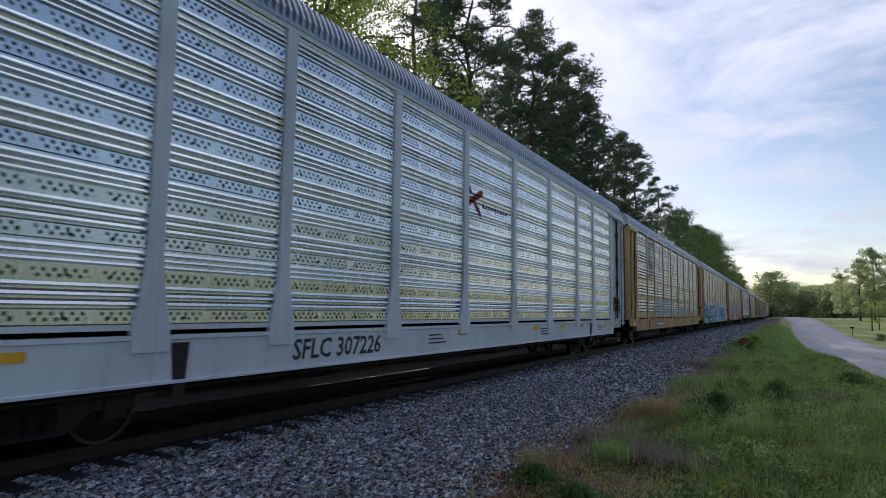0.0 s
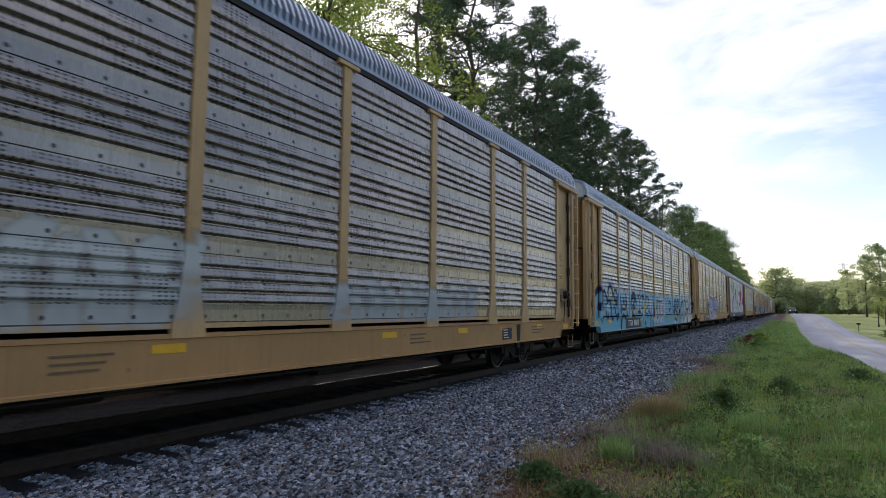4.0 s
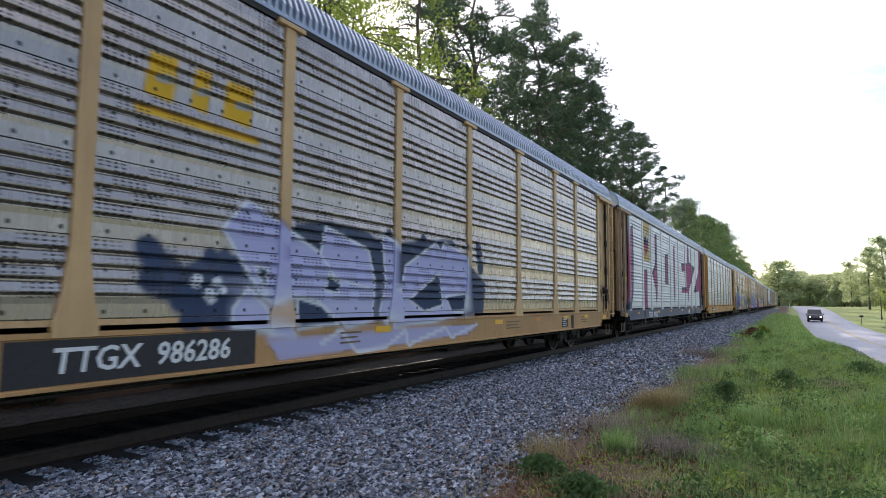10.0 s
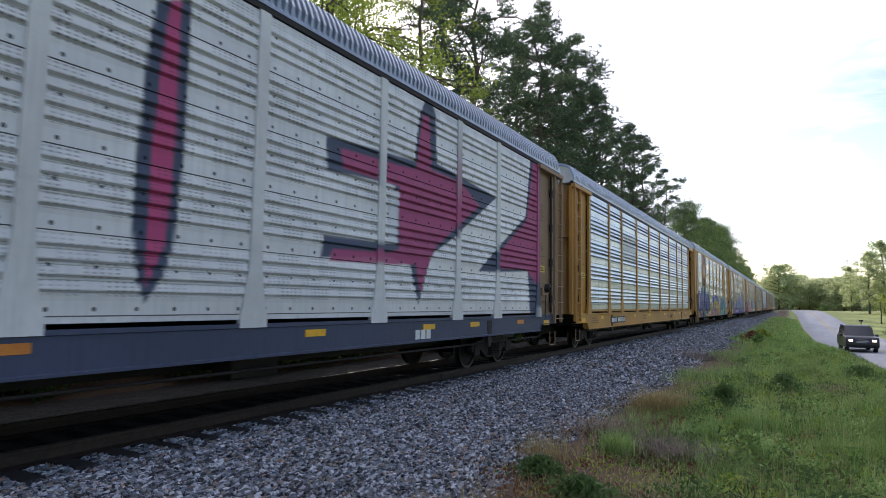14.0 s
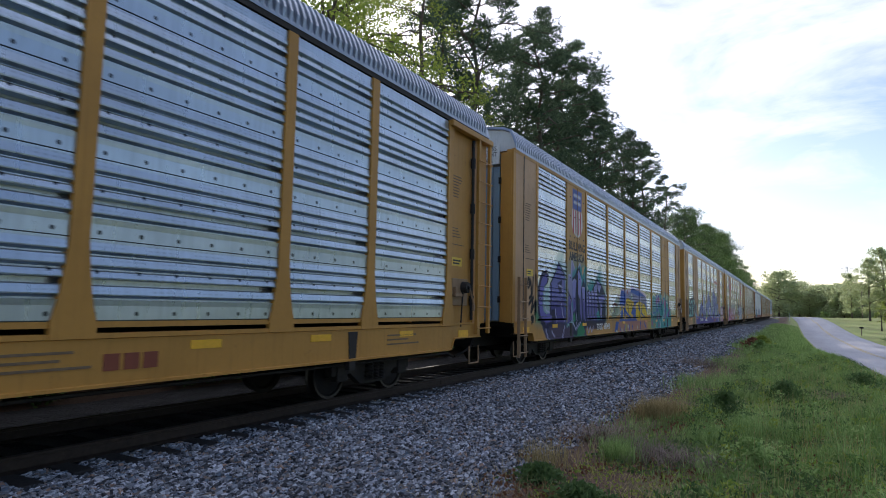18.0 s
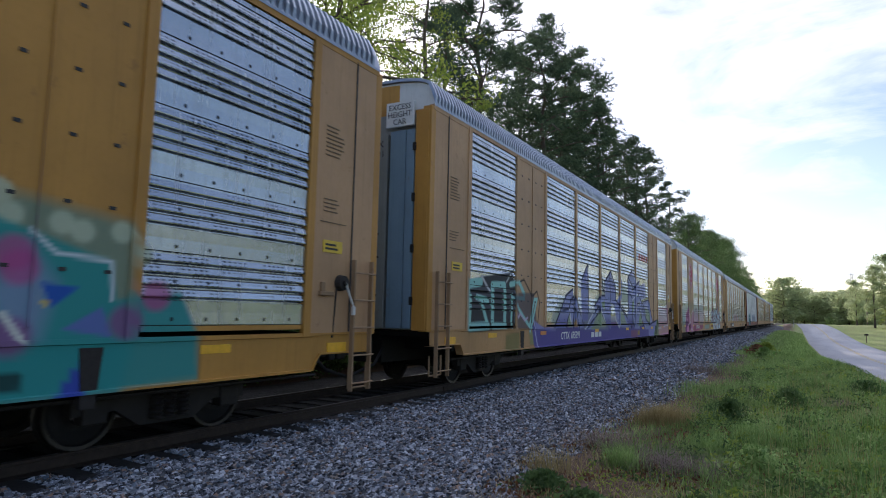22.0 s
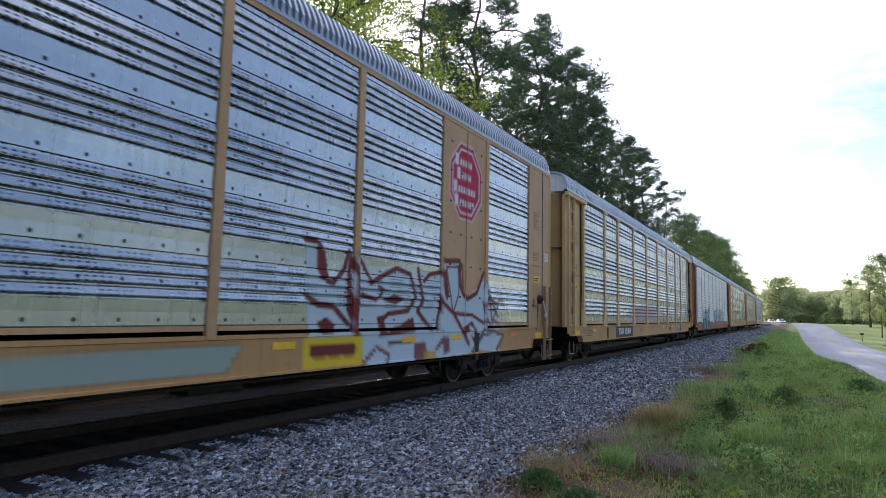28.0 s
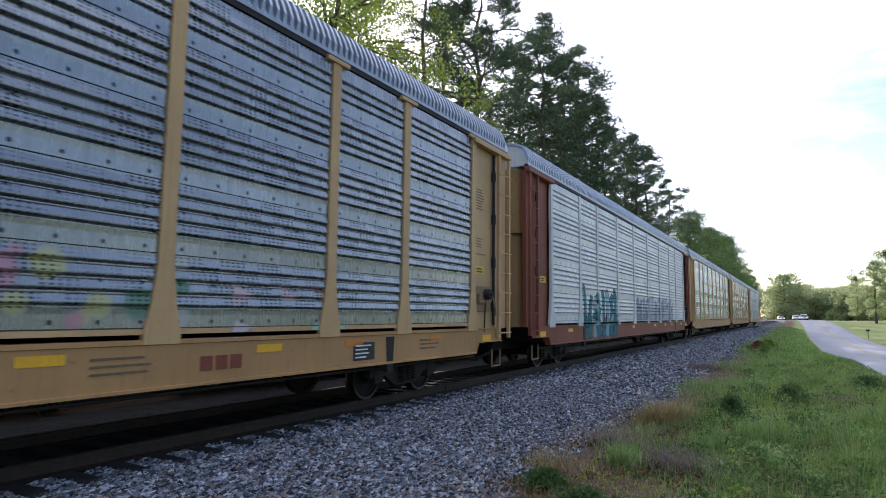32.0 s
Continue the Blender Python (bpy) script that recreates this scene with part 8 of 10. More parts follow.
    a.stroke([(-1.17, 2.96), (-1.04, 2.52), (-0.78, 2.44)], 0.105, LINE).poly([(1.32, 1.8), (2.01, 1.74), (2.55, 1.25), (1.46, 1.27)], (0.34, 0.40, 0.30)).stroke([(0.79, 2.17), (1.3, 2.1), (1.81, 1.98), (3.11, 1.24)], 0.075, LINE)
    a.poly([(0.99, 2.15), (1.71, 2.61), (1.79, 2.3), (1.3, 2.1)], LILAC).poly([(1.56, 3.15), (1.81, 2.95), (1.81, 2.54), (1.55, 2.43)], LILAC, 0.9)
    a.poly([(2.78, 3.19), (3.62, 3.51), (4.74, 2.87), (4.92, 1.06), (3.91, 1.09), (2.95, 1.51)], LILAC, 0.9).stroke([(3.62, 3.42), (4.64, 2.86), (4.82, 1.11)], 0.056, WHITE).stroke([(2.78, 3.19), (3.7, 3.58)], 0.0675, LINE)
    a.stroke([(3, 1.86), (3.91, 1.14)], 0.075, LINE).poly([(4.17, 2.8), (6.03, 3.12), (6.3, 2.46), (4.77, 2.24)], LILAC, 0.85).poly([(5.61, 2.19), (6.81, 2.37), (7.98, 0.98), (6.11, 1.03)], LILAC, 0.9)
    a.stroke([(5.6, 2.24), (6.81, 2.37), (7.98, 1.04)], 0.0675, LINE).stroke([(5.84, 1.98), (6.11, 1.08)], 0.056, WHITE).poly([(6.07, 1.99), (6.83, 1.9), (7.12, 1.18), (6.35, 1.19)], (0.34, 0.40, 0.30))
    a.poly([(3.04, 2.59), (3.82, 2.77), (3.87, 1.9), (3.08, 1.87)], (0.34, 0.42, 0.30), 0.6, 0.3)
    a.poly([(2.81, 3.16), (3.47, 2.88), (3.61, 2.68), (4.85, 3.1), (4.74, 2.54), (4.66, 2.4), (4.03, 2.26), (3.66, 1.31), (2.97, 1.21), (2.69, 1.32), (2.65, 1.76), (2.87, 1.83)], LILAC)
    a.poly([(2.68, 1.47), (3.64, 1.53), (3.6, 1.25), (2.97, 1.21), (2.69, 1.28)], PURPLE, 0.8, 0.3).poly([(2.72, 3.09), (2.83, 3.22), (2.9, 1.78), (2.74, 1.77)], (0.02, 0.02, 0.05))
    a.stroke([(2.83, 3.2), (3.5, 2.89), (3.61, 2.69), (4.89, 3.14)], 0.09, LINE).stroke([(2.89, 3.1), (3.45, 2.82), (3.58, 2.61)], 0.056, WHITE).stroke([(2.86, 2.6), (3.51, 2.37), (3.54, 1.31)], 0.075, LINE)
    a.stroke([(3.58, 2.27), (4.01, 2.41), (4.73, 2.57)], 0.064, WHITE).poly([(3.56, 2.15), (3.92, 2.31), (3.83, 1.83), (3.63, 1.7)], (0.30, 0.40, 0.22)).stroke([(4.93, 3.12), (4.81, 2.58), (4.65, 2.49)], 0.075, LINE)
    a.poly([(3.6, 1.25), (4.12, 1.84), (4.53, 2.12), (5.01, 2.09), (5.11, 1.9), (4.75, 1.23), (4.52, 1.23), (4.35, 1.61), (4.14, 1.6)], LILAC)
    a.stroke([(3.72, 1.31), (4.12, 1.78), (4.46, 2.05), (5.01, 2.13), (5.15, 1.97), (4.75, 1.23)], 0.072, WHITE).stroke([(3.61, 1.23), (4.18, 1.91), (4.52, 2.15), (5.09, 2.14)], 0.0675, LINE)
    a.poly([(4.67, 1.17), (4.99, 1.76), (5.51, 1.21)], (0.28, 0.38, 0.24)).poly([(4.95, 2.36), (5.64, 2.11), (6.2, 1.5), (7.03, 1.26), (5.81, 1.17), (5.11, 1.9)], LILAC)
    a.stroke([(4.99, 2.4), (5.69, 2.11), (6.2, 1.5), (7.03, 1.24)], 0.075, LINE).stroke([(5.12, 1.76), (5.66, 1.21)], 0.09, LINE).poly([(6.79, 1.18), (8.8, 1.47), (8.04, 0.61), (6.82, 0.7)], (0.26, 0.25, 0.48))
    a.stroke([(6.79, 1.22), (8.89, 1.44)], 0.075, LINE).stroke([(8.81, 1.42), (7.97, 0.53)], 0.056, WHITE).poly([(7.89, 0.62), (8.8, 1.52), (9.46, 1.22), (9.2, 0.63)], (0.10, 0.20, 0.10), 0.8)
    a.poly([(3.29, 1), (4.5, 1.02), (4.49, 0.68), (3.29, 0.74)], (0.24, 0.10, 0.16), 0.8).poly([(4.54, 0.98), (4.96, 0.99), (4.94, 0.8), (4.51, 0.81)], (0.40, 0.26, 0.05), 0.9)
    a.poly([(9.14, 1.82), (11.81, 2.14), (11.86, 0.7), (9.2, 0.73)], (0.50, 0.28, 0.40), 0.55, 0.4).stroke([(9.14, 2.02), (11.82, 2.02)], 0.08, MAGENTA, 0.6).stroke([(9.16, 1.52), (9.93, 1.74), (11.84, 1.42)], 0.06, WHITE, 0.7)
    a.stroke([(9.18, 1.02), (11.85, 1.18)], 0.07, WHITE, 0.7).poly([(9.2, 0.73), (11.86, 0.82), (11.87, 0.46), (9.39, 0.52)], (0.55, 0.25, 0.40), 0.7)
    for i in range(4):
        y = 4.78 + i * 0.5
        a.poly([(y, 4.08), (y + 0.08, 4.36), (y + 0.44, 4.36), (y + 0.36, 4.08)], (0.50, 0.10, 0.05), 0.95)
    a.stroke([(4.7, 3.95), (6.8, 3.98)], 0.05, (0.55, 0.56, 0.56))
    A[7] = a
    # pink piece, white and maroon piece, red octagon marks
    a = Art()
    for c in (-7.78, 7.92):
        for r, col in ((0.84, (0.56, 0.42, 0.38)), (0.78, (0.46, 0.035, 0.08)), (0.70, WHITE), (0.66, (0.46, 0.035, 0.08))):
            a.poly([(c + r * math.cos(math.pi / 8 + i * math.pi / 4) * 0.98, 4.35 + r * 1.08 * math.sin(math.pi / 8 + i * math.pi / 4)) for i in range(8)], col)
        for z, w, n in ((4.78, 0.5, 5), (4.50, 0.42, 4), (4.20, 0.56, 7), (3.92, 0.5, 6)):
            a.poly([(c - w, z - 0.12), (c - w + 0.14, z - 0.12), (c - w + 0.14, z + 0.12), (c - w, z + 0.12)], WHITE)
            for i in range(n):
                y = c - w + 0.2 + i * 0.115
                a.poly([(y, z - 0.10), (y + 0.08, z - 0.10), (y + 0.075, z + 0.03), (y + 0.01, z + 0.03)], WHITE)
    a.poly([(-11.79, 2.03), (-10.19, 2.3), (-8.96, 2.34), (-6.87, 2.63), (-6.85, 2.25), (-10.15, 1.74), (-10.42, 0.67), (-11.03, 0.66), (-11.6, 1.17)], (0.10, 0.24, 0.16), 0.5, 0.5)
    a.poly([(-11.63, 1.98), (-10.44, 2.07), (-10.45, 1.13), (-11.57, 1.17)], (0.25, 0.45, 0.42), 0.5, 0.4).stroke([(-11.48, 1.28), (-11.33, 1.46), (-11.44, 1.58)], 0.06, (0.5, 0.58, 0.58))
    a.stroke([(-11.33, 1.94), (-11.35, 1.28)], 0.06, (0.4, 0.55, 0.52)).stroke([(-11.31, 1.58), (-10.88, 1.56), (-10.93, 1.27)], 0.06, (0.5, 0.58, 0.58))
    a.stroke([(-10.74, 1.79), (-10.78, 1.27), (-10.5, 1.26), (-10.5, 1.8)], 0.06, (0.5, 0.58, 0.58)).stroke([(-11.27, 1.95), (-10.99, 2.09), (-10.75, 1.98)], 0.05, (0.2, 0.35, 0.42))
    a.stroke([(-12.49, 1.4), (-12.39, 1.09), (-12.29, 1.35), (-12.16, 1.08), (-12.02, 1.35), (-11.73, 1.34), (-11.78, 1.12)], 0.07, (0.55, 0.56, 0.58)).stroke([(-12.24, 0.75), (-11.92, 0.8)], 0.05, (0.55, 0.56, 0.58))
    a.poly([(-10.33, 0.66), (-10.13, 1.46), (-9.97, 1.82), (-8.96, 2.26), (-8.31, 1.73), (-8.01, 1.13), (-8.63, 0.75)], (0.50, 0.20, 0.32), 0.92)
    a.poly([(-10.29, 1.19), (-9.85, 1.47), (-8.89, 1.23), (-9.51, 0.66), (-10.33, 0.66)], (0.16, 0.03, 0.16), 0.85).poly([(-9.97, 1.75), (-9.17, 2.01), (-9.03, 1.63), (-9.76, 1.47)], (0.28, 0.05, 0.18), 0.8)
    a.poly([(-9.63, 1.03), (-9, 1.08), (-9.09, 0.7), (-9.71, 0.71)], (0.58, 0.20, 0.40)).stroke([(-8.9, 2.25), (-8.76, 1.87), (-8.31, 1.68), (-8.15, 1.35), (-8.47, 1.23)], 0.045, WHITE)
    a.stroke([(-8.93, 1.79), (-9, 1.16), (-8.53, 1.23)], 0.045, WHITE).poly([(-8.03, 1.48), (-6.84, 2.15), (-6.7, 1.1), (-7.86, 1.04)], (0.50, 0.25, 0.33), 0.9).stroke([(-7.91, 1.82), (-7.47, 1.93), (-6.84, 2.15)], 0.045, WHITE)
    a.poly([(-7.84, 1.83), (-7.32, 1.94), (-7.6, 1.48)], (0.45, 0.36, 0.26)).stroke([(-6.84, 2.06), (-6.62, 1.19), (-6.26, 1.24)], 0.04, WHITE).poly([(-8.25, 0.72), (-7.58, 1.12), (-6.79, 1.1), (-7.09, 0.65)], (0.55, 0.22, 0.38))
    a.stroke([(-8.12, 0.8), (-7.57, 0.9), (-6.93, 0.73)], 0.04, WHITE).poly([(-8.66, 1.23), (-7.73, 1.13), (-7.99, 0.79), (-8.64, 0.91)], (0.14, 0.02, 0.10), 0.8)
    a.poly([(-6.76, 2.16), (-6.11, 1.99), (-5.53, 2.34), (-4.63, 2.06), (-4.23, 1.15), (-6.62, 1.1)], (0.45, 0.20, 0.30), 0.75).stroke([(-5.98, 1.28), (-5.92, 1.9), (-5.43, 2.34), (-4.95, 1.49)], 0.04, WHITE)
    a.stroke([(-6.67, 2.16), (-6.45, 1.29)], 0.04, WHITE).poly([(-6.79, 1.1), (-1.77, 1.1), (-2.41, 0.79), (-6.77, 0.67)], (0.34, 0.05, 0.16), 0.8)
    a.poly([(-4.14, 1.96), (-3.35, 2.24), (-1.63, 2.05), (-1.6, 1.17), (-4.11, 1.15)], (0.48, 0.30, 0.36), 0.6, 0.2).stroke([(-3.85, 1.26), (-3.61, 1.98), (-3.03, 1.25)], 0.04, WHITE, 0.8)
    a.stroke([(-2.45, 2.02), (-2.27, 1.24)], 0.04, WHITE, 0.8).poly([(-6.85, 2.34), (-4.64, 2.4), (-1.81, 2.45), (-1.8, 2.05), (-6.83, 1.86)], (0.10, 0.24, 0.16), 0.35, 0.4)
    a.poly([(-1.07, 1.09), (1.91, 1.12), (1.67, 0.8), (-1.06, 0.78)], (0.25, 0.36, 0.34), 0.8).blob(1.66, 2.01, 0.22, 0.2, (0.5, 0.52, 0.56), 0.7, 0.3)
    a.poly([(2.98, 2.55), (3.21, 2.54), (3.46, 1.97), (3.87, 2.2), (3.97, 2.49), (4.22, 2.41), (4.65, 2.03), (5.08, 2.31), (5.68, 2.29), (5.88, 1.98), (6.15, 2.33), (6.92, 2.33), (7.33, 2.59), (7.73, 2.6), (7.85, 1.84), (9.06, 2.37), (9.7, 1.1), (9.72, 0.7), (8.04, 0.8), (6.37, 0.58), (4.42, 0.7), (4.38, 1.12), (3.1, 1.17)], PALE)
    a.poly([(4.71, 2.16), (5.96, 2.35), (6.18, 1.93), (4.75, 1.73)], (0.42, 0.50, 0.56), 0.5, 0.2).poly([(3.22, 2.51), (3.39, 2.46), (3.48, 2), (3.35, 2.01), (3.24, 2.18)], MAROON)
    a.stroke([(2.98, 2.57), (3.24, 2.57), (3.37, 2.41), (3.48, 2), (3.61, 1.98), (3.87, 2.2), (3.97, 2.49)], 0.09, MAROON).poly([(3.94, 2.15), (4, 2.47), (4.26, 2.3), (4.31, 1.71), (4.25, 1.17), (3.95, 1.58)], MAROON)
    a.poly([(4.05, 2.22), (4.21, 2.12), (4.17, 1.82), (4.08, 1.87)], PALE).poly([(3.28, 1.39), (3.5, 1.47), (3.69, 1.36), (3.62, 1.22), (3.37, 1.21)], MAROON)
    a.stroke([(3.05, 1.76), (3.29, 1.65), (3.64, 1.63), (4.28, 1.17)], 0.1, MAROON).stroke([(4.12, 2.52), (4.36, 2.31), (4.58, 2.06)], 0.08, MAROON).stroke([(4.33, 1.83), (4.74, 1.76)], 0.07, MAROON)
    a.stroke([(4.58, 2.03), (4.94, 2.18), (5.33, 2.32), (5.79, 2.25), (5.97, 1.84), (5.73, 1.59), (5.1, 1.53), (4.86, 1.38)], 0.09, MAROON).poly([(4.93, 1.76), (5.27, 1.88), (5.64, 1.79), (5.29, 1.69)], MAROON)
    a.poly([(4.77, 1.48), (4.98, 1.51), (5.04, 1.22), (5.92, 1.48), (5.98, 1.2), (4.86, 1.15)], MAROON).stroke([(4.8, 1.98), (4.95, 1.93), (4.81, 1.79)], 0.06, MAROON)
    a.stroke([(6.05, 2.36), (6.24, 1.78), (6.05, 1.59), (6.54, 1.26)], 0.1, MAROON).stroke([(6.27, 2.15), (6.47, 2.29), (6.98, 2.37), (6.94, 1.97), (6.75, 1.25)], 0.09, MAROON)
    a.stroke([(7, 1.97), (7.34, 2.56), (7.78, 2.57), (7.89, 1.49), (8.48, 0.93)], 0.08, MAROON).stroke([(6.99, 2.05), (7.61, 1.24), (8.19, 0.79)], 0.08, MAROON).stroke([(7.87, 1.91), (8.43, 1.81), (9.06, 2.32)], 0.08, MAROON)
    a.stroke([(7.32, 1.82), (7.05, 1.17)], 0.08, MAROON).poly([(8.16, 1.32), (9.1, 1.5), (9.57, 1), (8.63, 1.13)], MAROON, 0.9).poly([(8.31, 1.27), (9.11, 1.38), (9.3, 1.16), (8.55, 1.17)], PALE)
    a.stroke([(9.08, 2.08), (9.64, 1.5)], 0.09, (0.2, 0.06, 0.06), 0.8).stroke([(8.92, 1.69), (9.91, 1.91)], 0.05, (0.3, 0.12, 0.1), 0.7).stroke([(4.41, 0.71), (4.8, 0.98), (5.19, 0.83), (5.05, 0.65)], 0.06, MAROON)
    a.poly([(5.95, 0.99), (6.34, 1.04), (6.58, 0.58), (5.97, 0.63)], MAROON, 0.9).stroke([(6.78, 0.87), (7.23, 1.16), (7.5, 0.83)], 0.08, MAROON).stroke([(5.17, 1.02), (5.85, 1.06)], 0.07, MAROON)
    a.poly([(6.35, 0.82), (6.78, 0.87), (6.79, 0.68), (6.26, 0.68)], (0.55, 0.3, 0.04), 0.8)
    a.poly([(7.01, 2.61), (7.66, 2.68), (7.75, 2.16), (8.01, 1.87), (8.49, 2.05), (8.81, 2.52), (8.93, 1.31), (9.97, 1.07), (9.53, 0.82), (8.73, 1), (8.28, 0.74), (7.55, 0.7), (7.04, 1.1), (6.93, 2.47)], PALE, 0.95)
    a.stroke([(7.01, 2.56), (7.06, 2.6), (7.67, 2.64), (7.71, 2.15), (7.84, 1.97), (8.04, 1.87), (8.49, 2.01), (8.82, 2.46)], 0.11, MAROON).poly([(7.11, 2.48), (7.62, 2.52), (7.65, 1.98), (7.43, 1.57)], (0.44, 0.53, 0.60))
    a.stroke([(7.11, 2.48), (7.43, 1.57), (7.66, 1.96), (7.62, 2.52), (7.11, 2.48)], 0.05, MAROON).poly([(6.94, 2.37), (7.11, 2.45), (7.25, 1.95), (7.17, 1.79), (6.96, 2.08)], MAROON)
    a.stroke([(6.98, 1.78), (7.45, 1.56), (8.18, 0.92)], 0.1, MAROON).stroke([(7.45, 1.56), (8.29, 1.53), (8.93, 1.34)], 0.08, MAROON).poly([(7.88, 1.27), (8.3, 1.41), (8.73, 1), (8.46, 0.9), (8.15, 1.21), (8.01, 1.04)], MAROON)
    a.poly([(8.15, 1.32), (8.37, 1.26), (8.46, 1.02), (8.22, 1.15)], PALE).stroke([(8.35, 0.74), (8.94, 1.24), (9.97, 1.07), (9.54, 0.69)], 0.08, MAROON).stroke([(8.41, 0.79), (8.87, 1.09), (9.51, 1.16)], 0.07, (0.1, 0.12, 0.16))
    a.poly([(7.04, 1.1), (7.32, 1.09), (7.34, 0.78), (7.07, 0.74)], MAROON, 0.9).stroke([(8.82, 1.82), (9.04, 1.37), (8.91, 1.63), (9.16, 1.96), (9.33, 1.37)], 0.08, (0.16, 0.06, 0.06), 0.85)
    a.stroke([(9.21, 1.9), (9.65, 1.78), (9.36, 1.43), (9.67, 1.36)], 0.07, (0.16, 0.06, 0.06), 0.8).poly([(9.01, 1.24), (10.14, 1.5), (10.06, 1.21), (9.52, 1.09)], (0.50, 0.36, 0.28), 0.5, 0.3)
    a.poly([(3.0, 0.74), (4.4, 0.74), (4.4, 1.18), (3.0, 1.18)], GOLD)
    a.stroke([(3.25, 0.97), (3.5, 0.97)], 0.2, MAROON).stroke([(3.62, 0.97), (3.8, 0.97)], 0.2, MAROON).stroke([(3.95, 0.97), (4.15, 0.97)], 0.2, MAROON)
    A[8] = a
    # faded scribble
    a = Art()
    a.poly([(-5.2, 1.4), (-5.2, 2.05), (1.0, 2.1), (1.0, 1.4)], (0.36, 0.36, 0.37), 0.45, 0.2)
    a.letters(-4.4, 0.8, 1.4, 2.1, 5, [(0.50, 0.34, 0.40), (0.48, 0.42, 0.44)], (0.52, 0.22, 0.32), 61, 0.12, None, 0.03)
    a.specks(1.0, 4.4, 1.35, 2.1, 26, [(0.48, 0.47, 0.20), (0.10, 0.25, 0.15), (0.5, 0.25, 0.30), (0.48, 0.5, 0.46)], 62, 0.07, 0.2, 0.75)
    a.poly([(5.1, 1.9), (5.5, 1.75), (5.15, 1.6)], (0.58, 0.45, 0.47)).poly([(5.1, 1.2), (5.5, 1.35), (5.2, 1.45)], (0.56, 0.5, 0.5)).poly([(5.9, 1.95), (6.3, 1.7), (6.0, 1.7)], (0.58, 0.45, 0.47))
    a.stroke([(6.6, 1.3), (6.9, 1.45), (7.3, 1.3)], 0.1, MINT, 0.7).stroke([(6.6, 1.9), (7.1, 1.6)], 0.08, (0.55, 0.3, 0.25), 0.7)
    a.specks(-12, -8, 0.8, 1.2, 5, [(0.35, 0.25, 0.14)], 63, 0.1, 0.3, 0.4)
    A[9] = a
    a = Art()
    a.letters(-8.7, -4.3, 0.8, 2.4, 4, [(0.05, 0.22, 0.26), (0.3, 0.45, 0.48)], BLACK, 71, 0.26, None, 0.06, MINT)
    a.letters(-1.0, 8.0, 1.35, 2.4, 8, [(0.5, 0.52, 0.55), (0.3, 0.34, 0.42)], (0.25, 0.28, 0.33), 72, 0.2, None, 0.05)
    A[10] = a
    return A


ART = bays_art()

# ---- woods and verge ----


def leaf_cloud(rs, centres, length, width, droop=0.0):
    """Small leaf blades round given centres: corners and quads."""
    n = len(centres)
    d = rs.normal(size=(n, 3))
    d[:, 2] -= droop
    d /= np.linalg.norm(d, axis=1)[:, None]
    s = rs.normal(size=(n, 3))
    s -= (s * d).sum(1)[:, None] * d
    s /= np.linalg.norm(s, axis=1)[:, None]
    L = (length * rs.uniform(0.6, 1.3, n))[:, None]
    W = (width * rs.uniform(0.6, 1.3, n))[:, None]
    v = np.stack([centres - d * L * 0.5, centres + s * W * 0.5, centres + d * L * 0.5, centres - s * W * 0.5], 1).reshape(-1, 3)
    return v, np.arange(4 * n).reshape(n, 4)


def needle_tufts(rs, centres, per, length, width):
    """Bunches of needles that spread from each centre."""
    c = np.repeat(centres, per, axis=0)
    n = len(c)
    d = rs.normal(size=(n, 3))
    d[:, 2] = np.abs(d[:, 2]) * 0.7 + 0.1
    d /= np.linalg.norm(d, axis=1)[:, None]
    s = np.cross(d, rs.normal(size=(n, 3)))
    s /= np.linalg.norm(s, axis=1)[:, None]
    L = (length * rs.uniform(0.6, 1.25, n))[:, None]
    v = np.stack([c, c + d * L * 0.45 + s * width, c + d * L, c + d * L * 0.45 - s * width], 1).reshape(-1, 3)
    return v, np.arange(4 * n).reshape(n, 4)


def limb_path(rs, base, az, length, rise, sag, n=6):
    t = np.linspace(0, 1, n)[:, None]
    d = np.array([math.cos(az), math.sin(az), 0.0])
    p = base + d * length * t + np.array([0, 0, 1.0]) * (rise * t - sag * t * t) * length
    return p + rs.normal(size=p.shape) * length * 0.035 * t


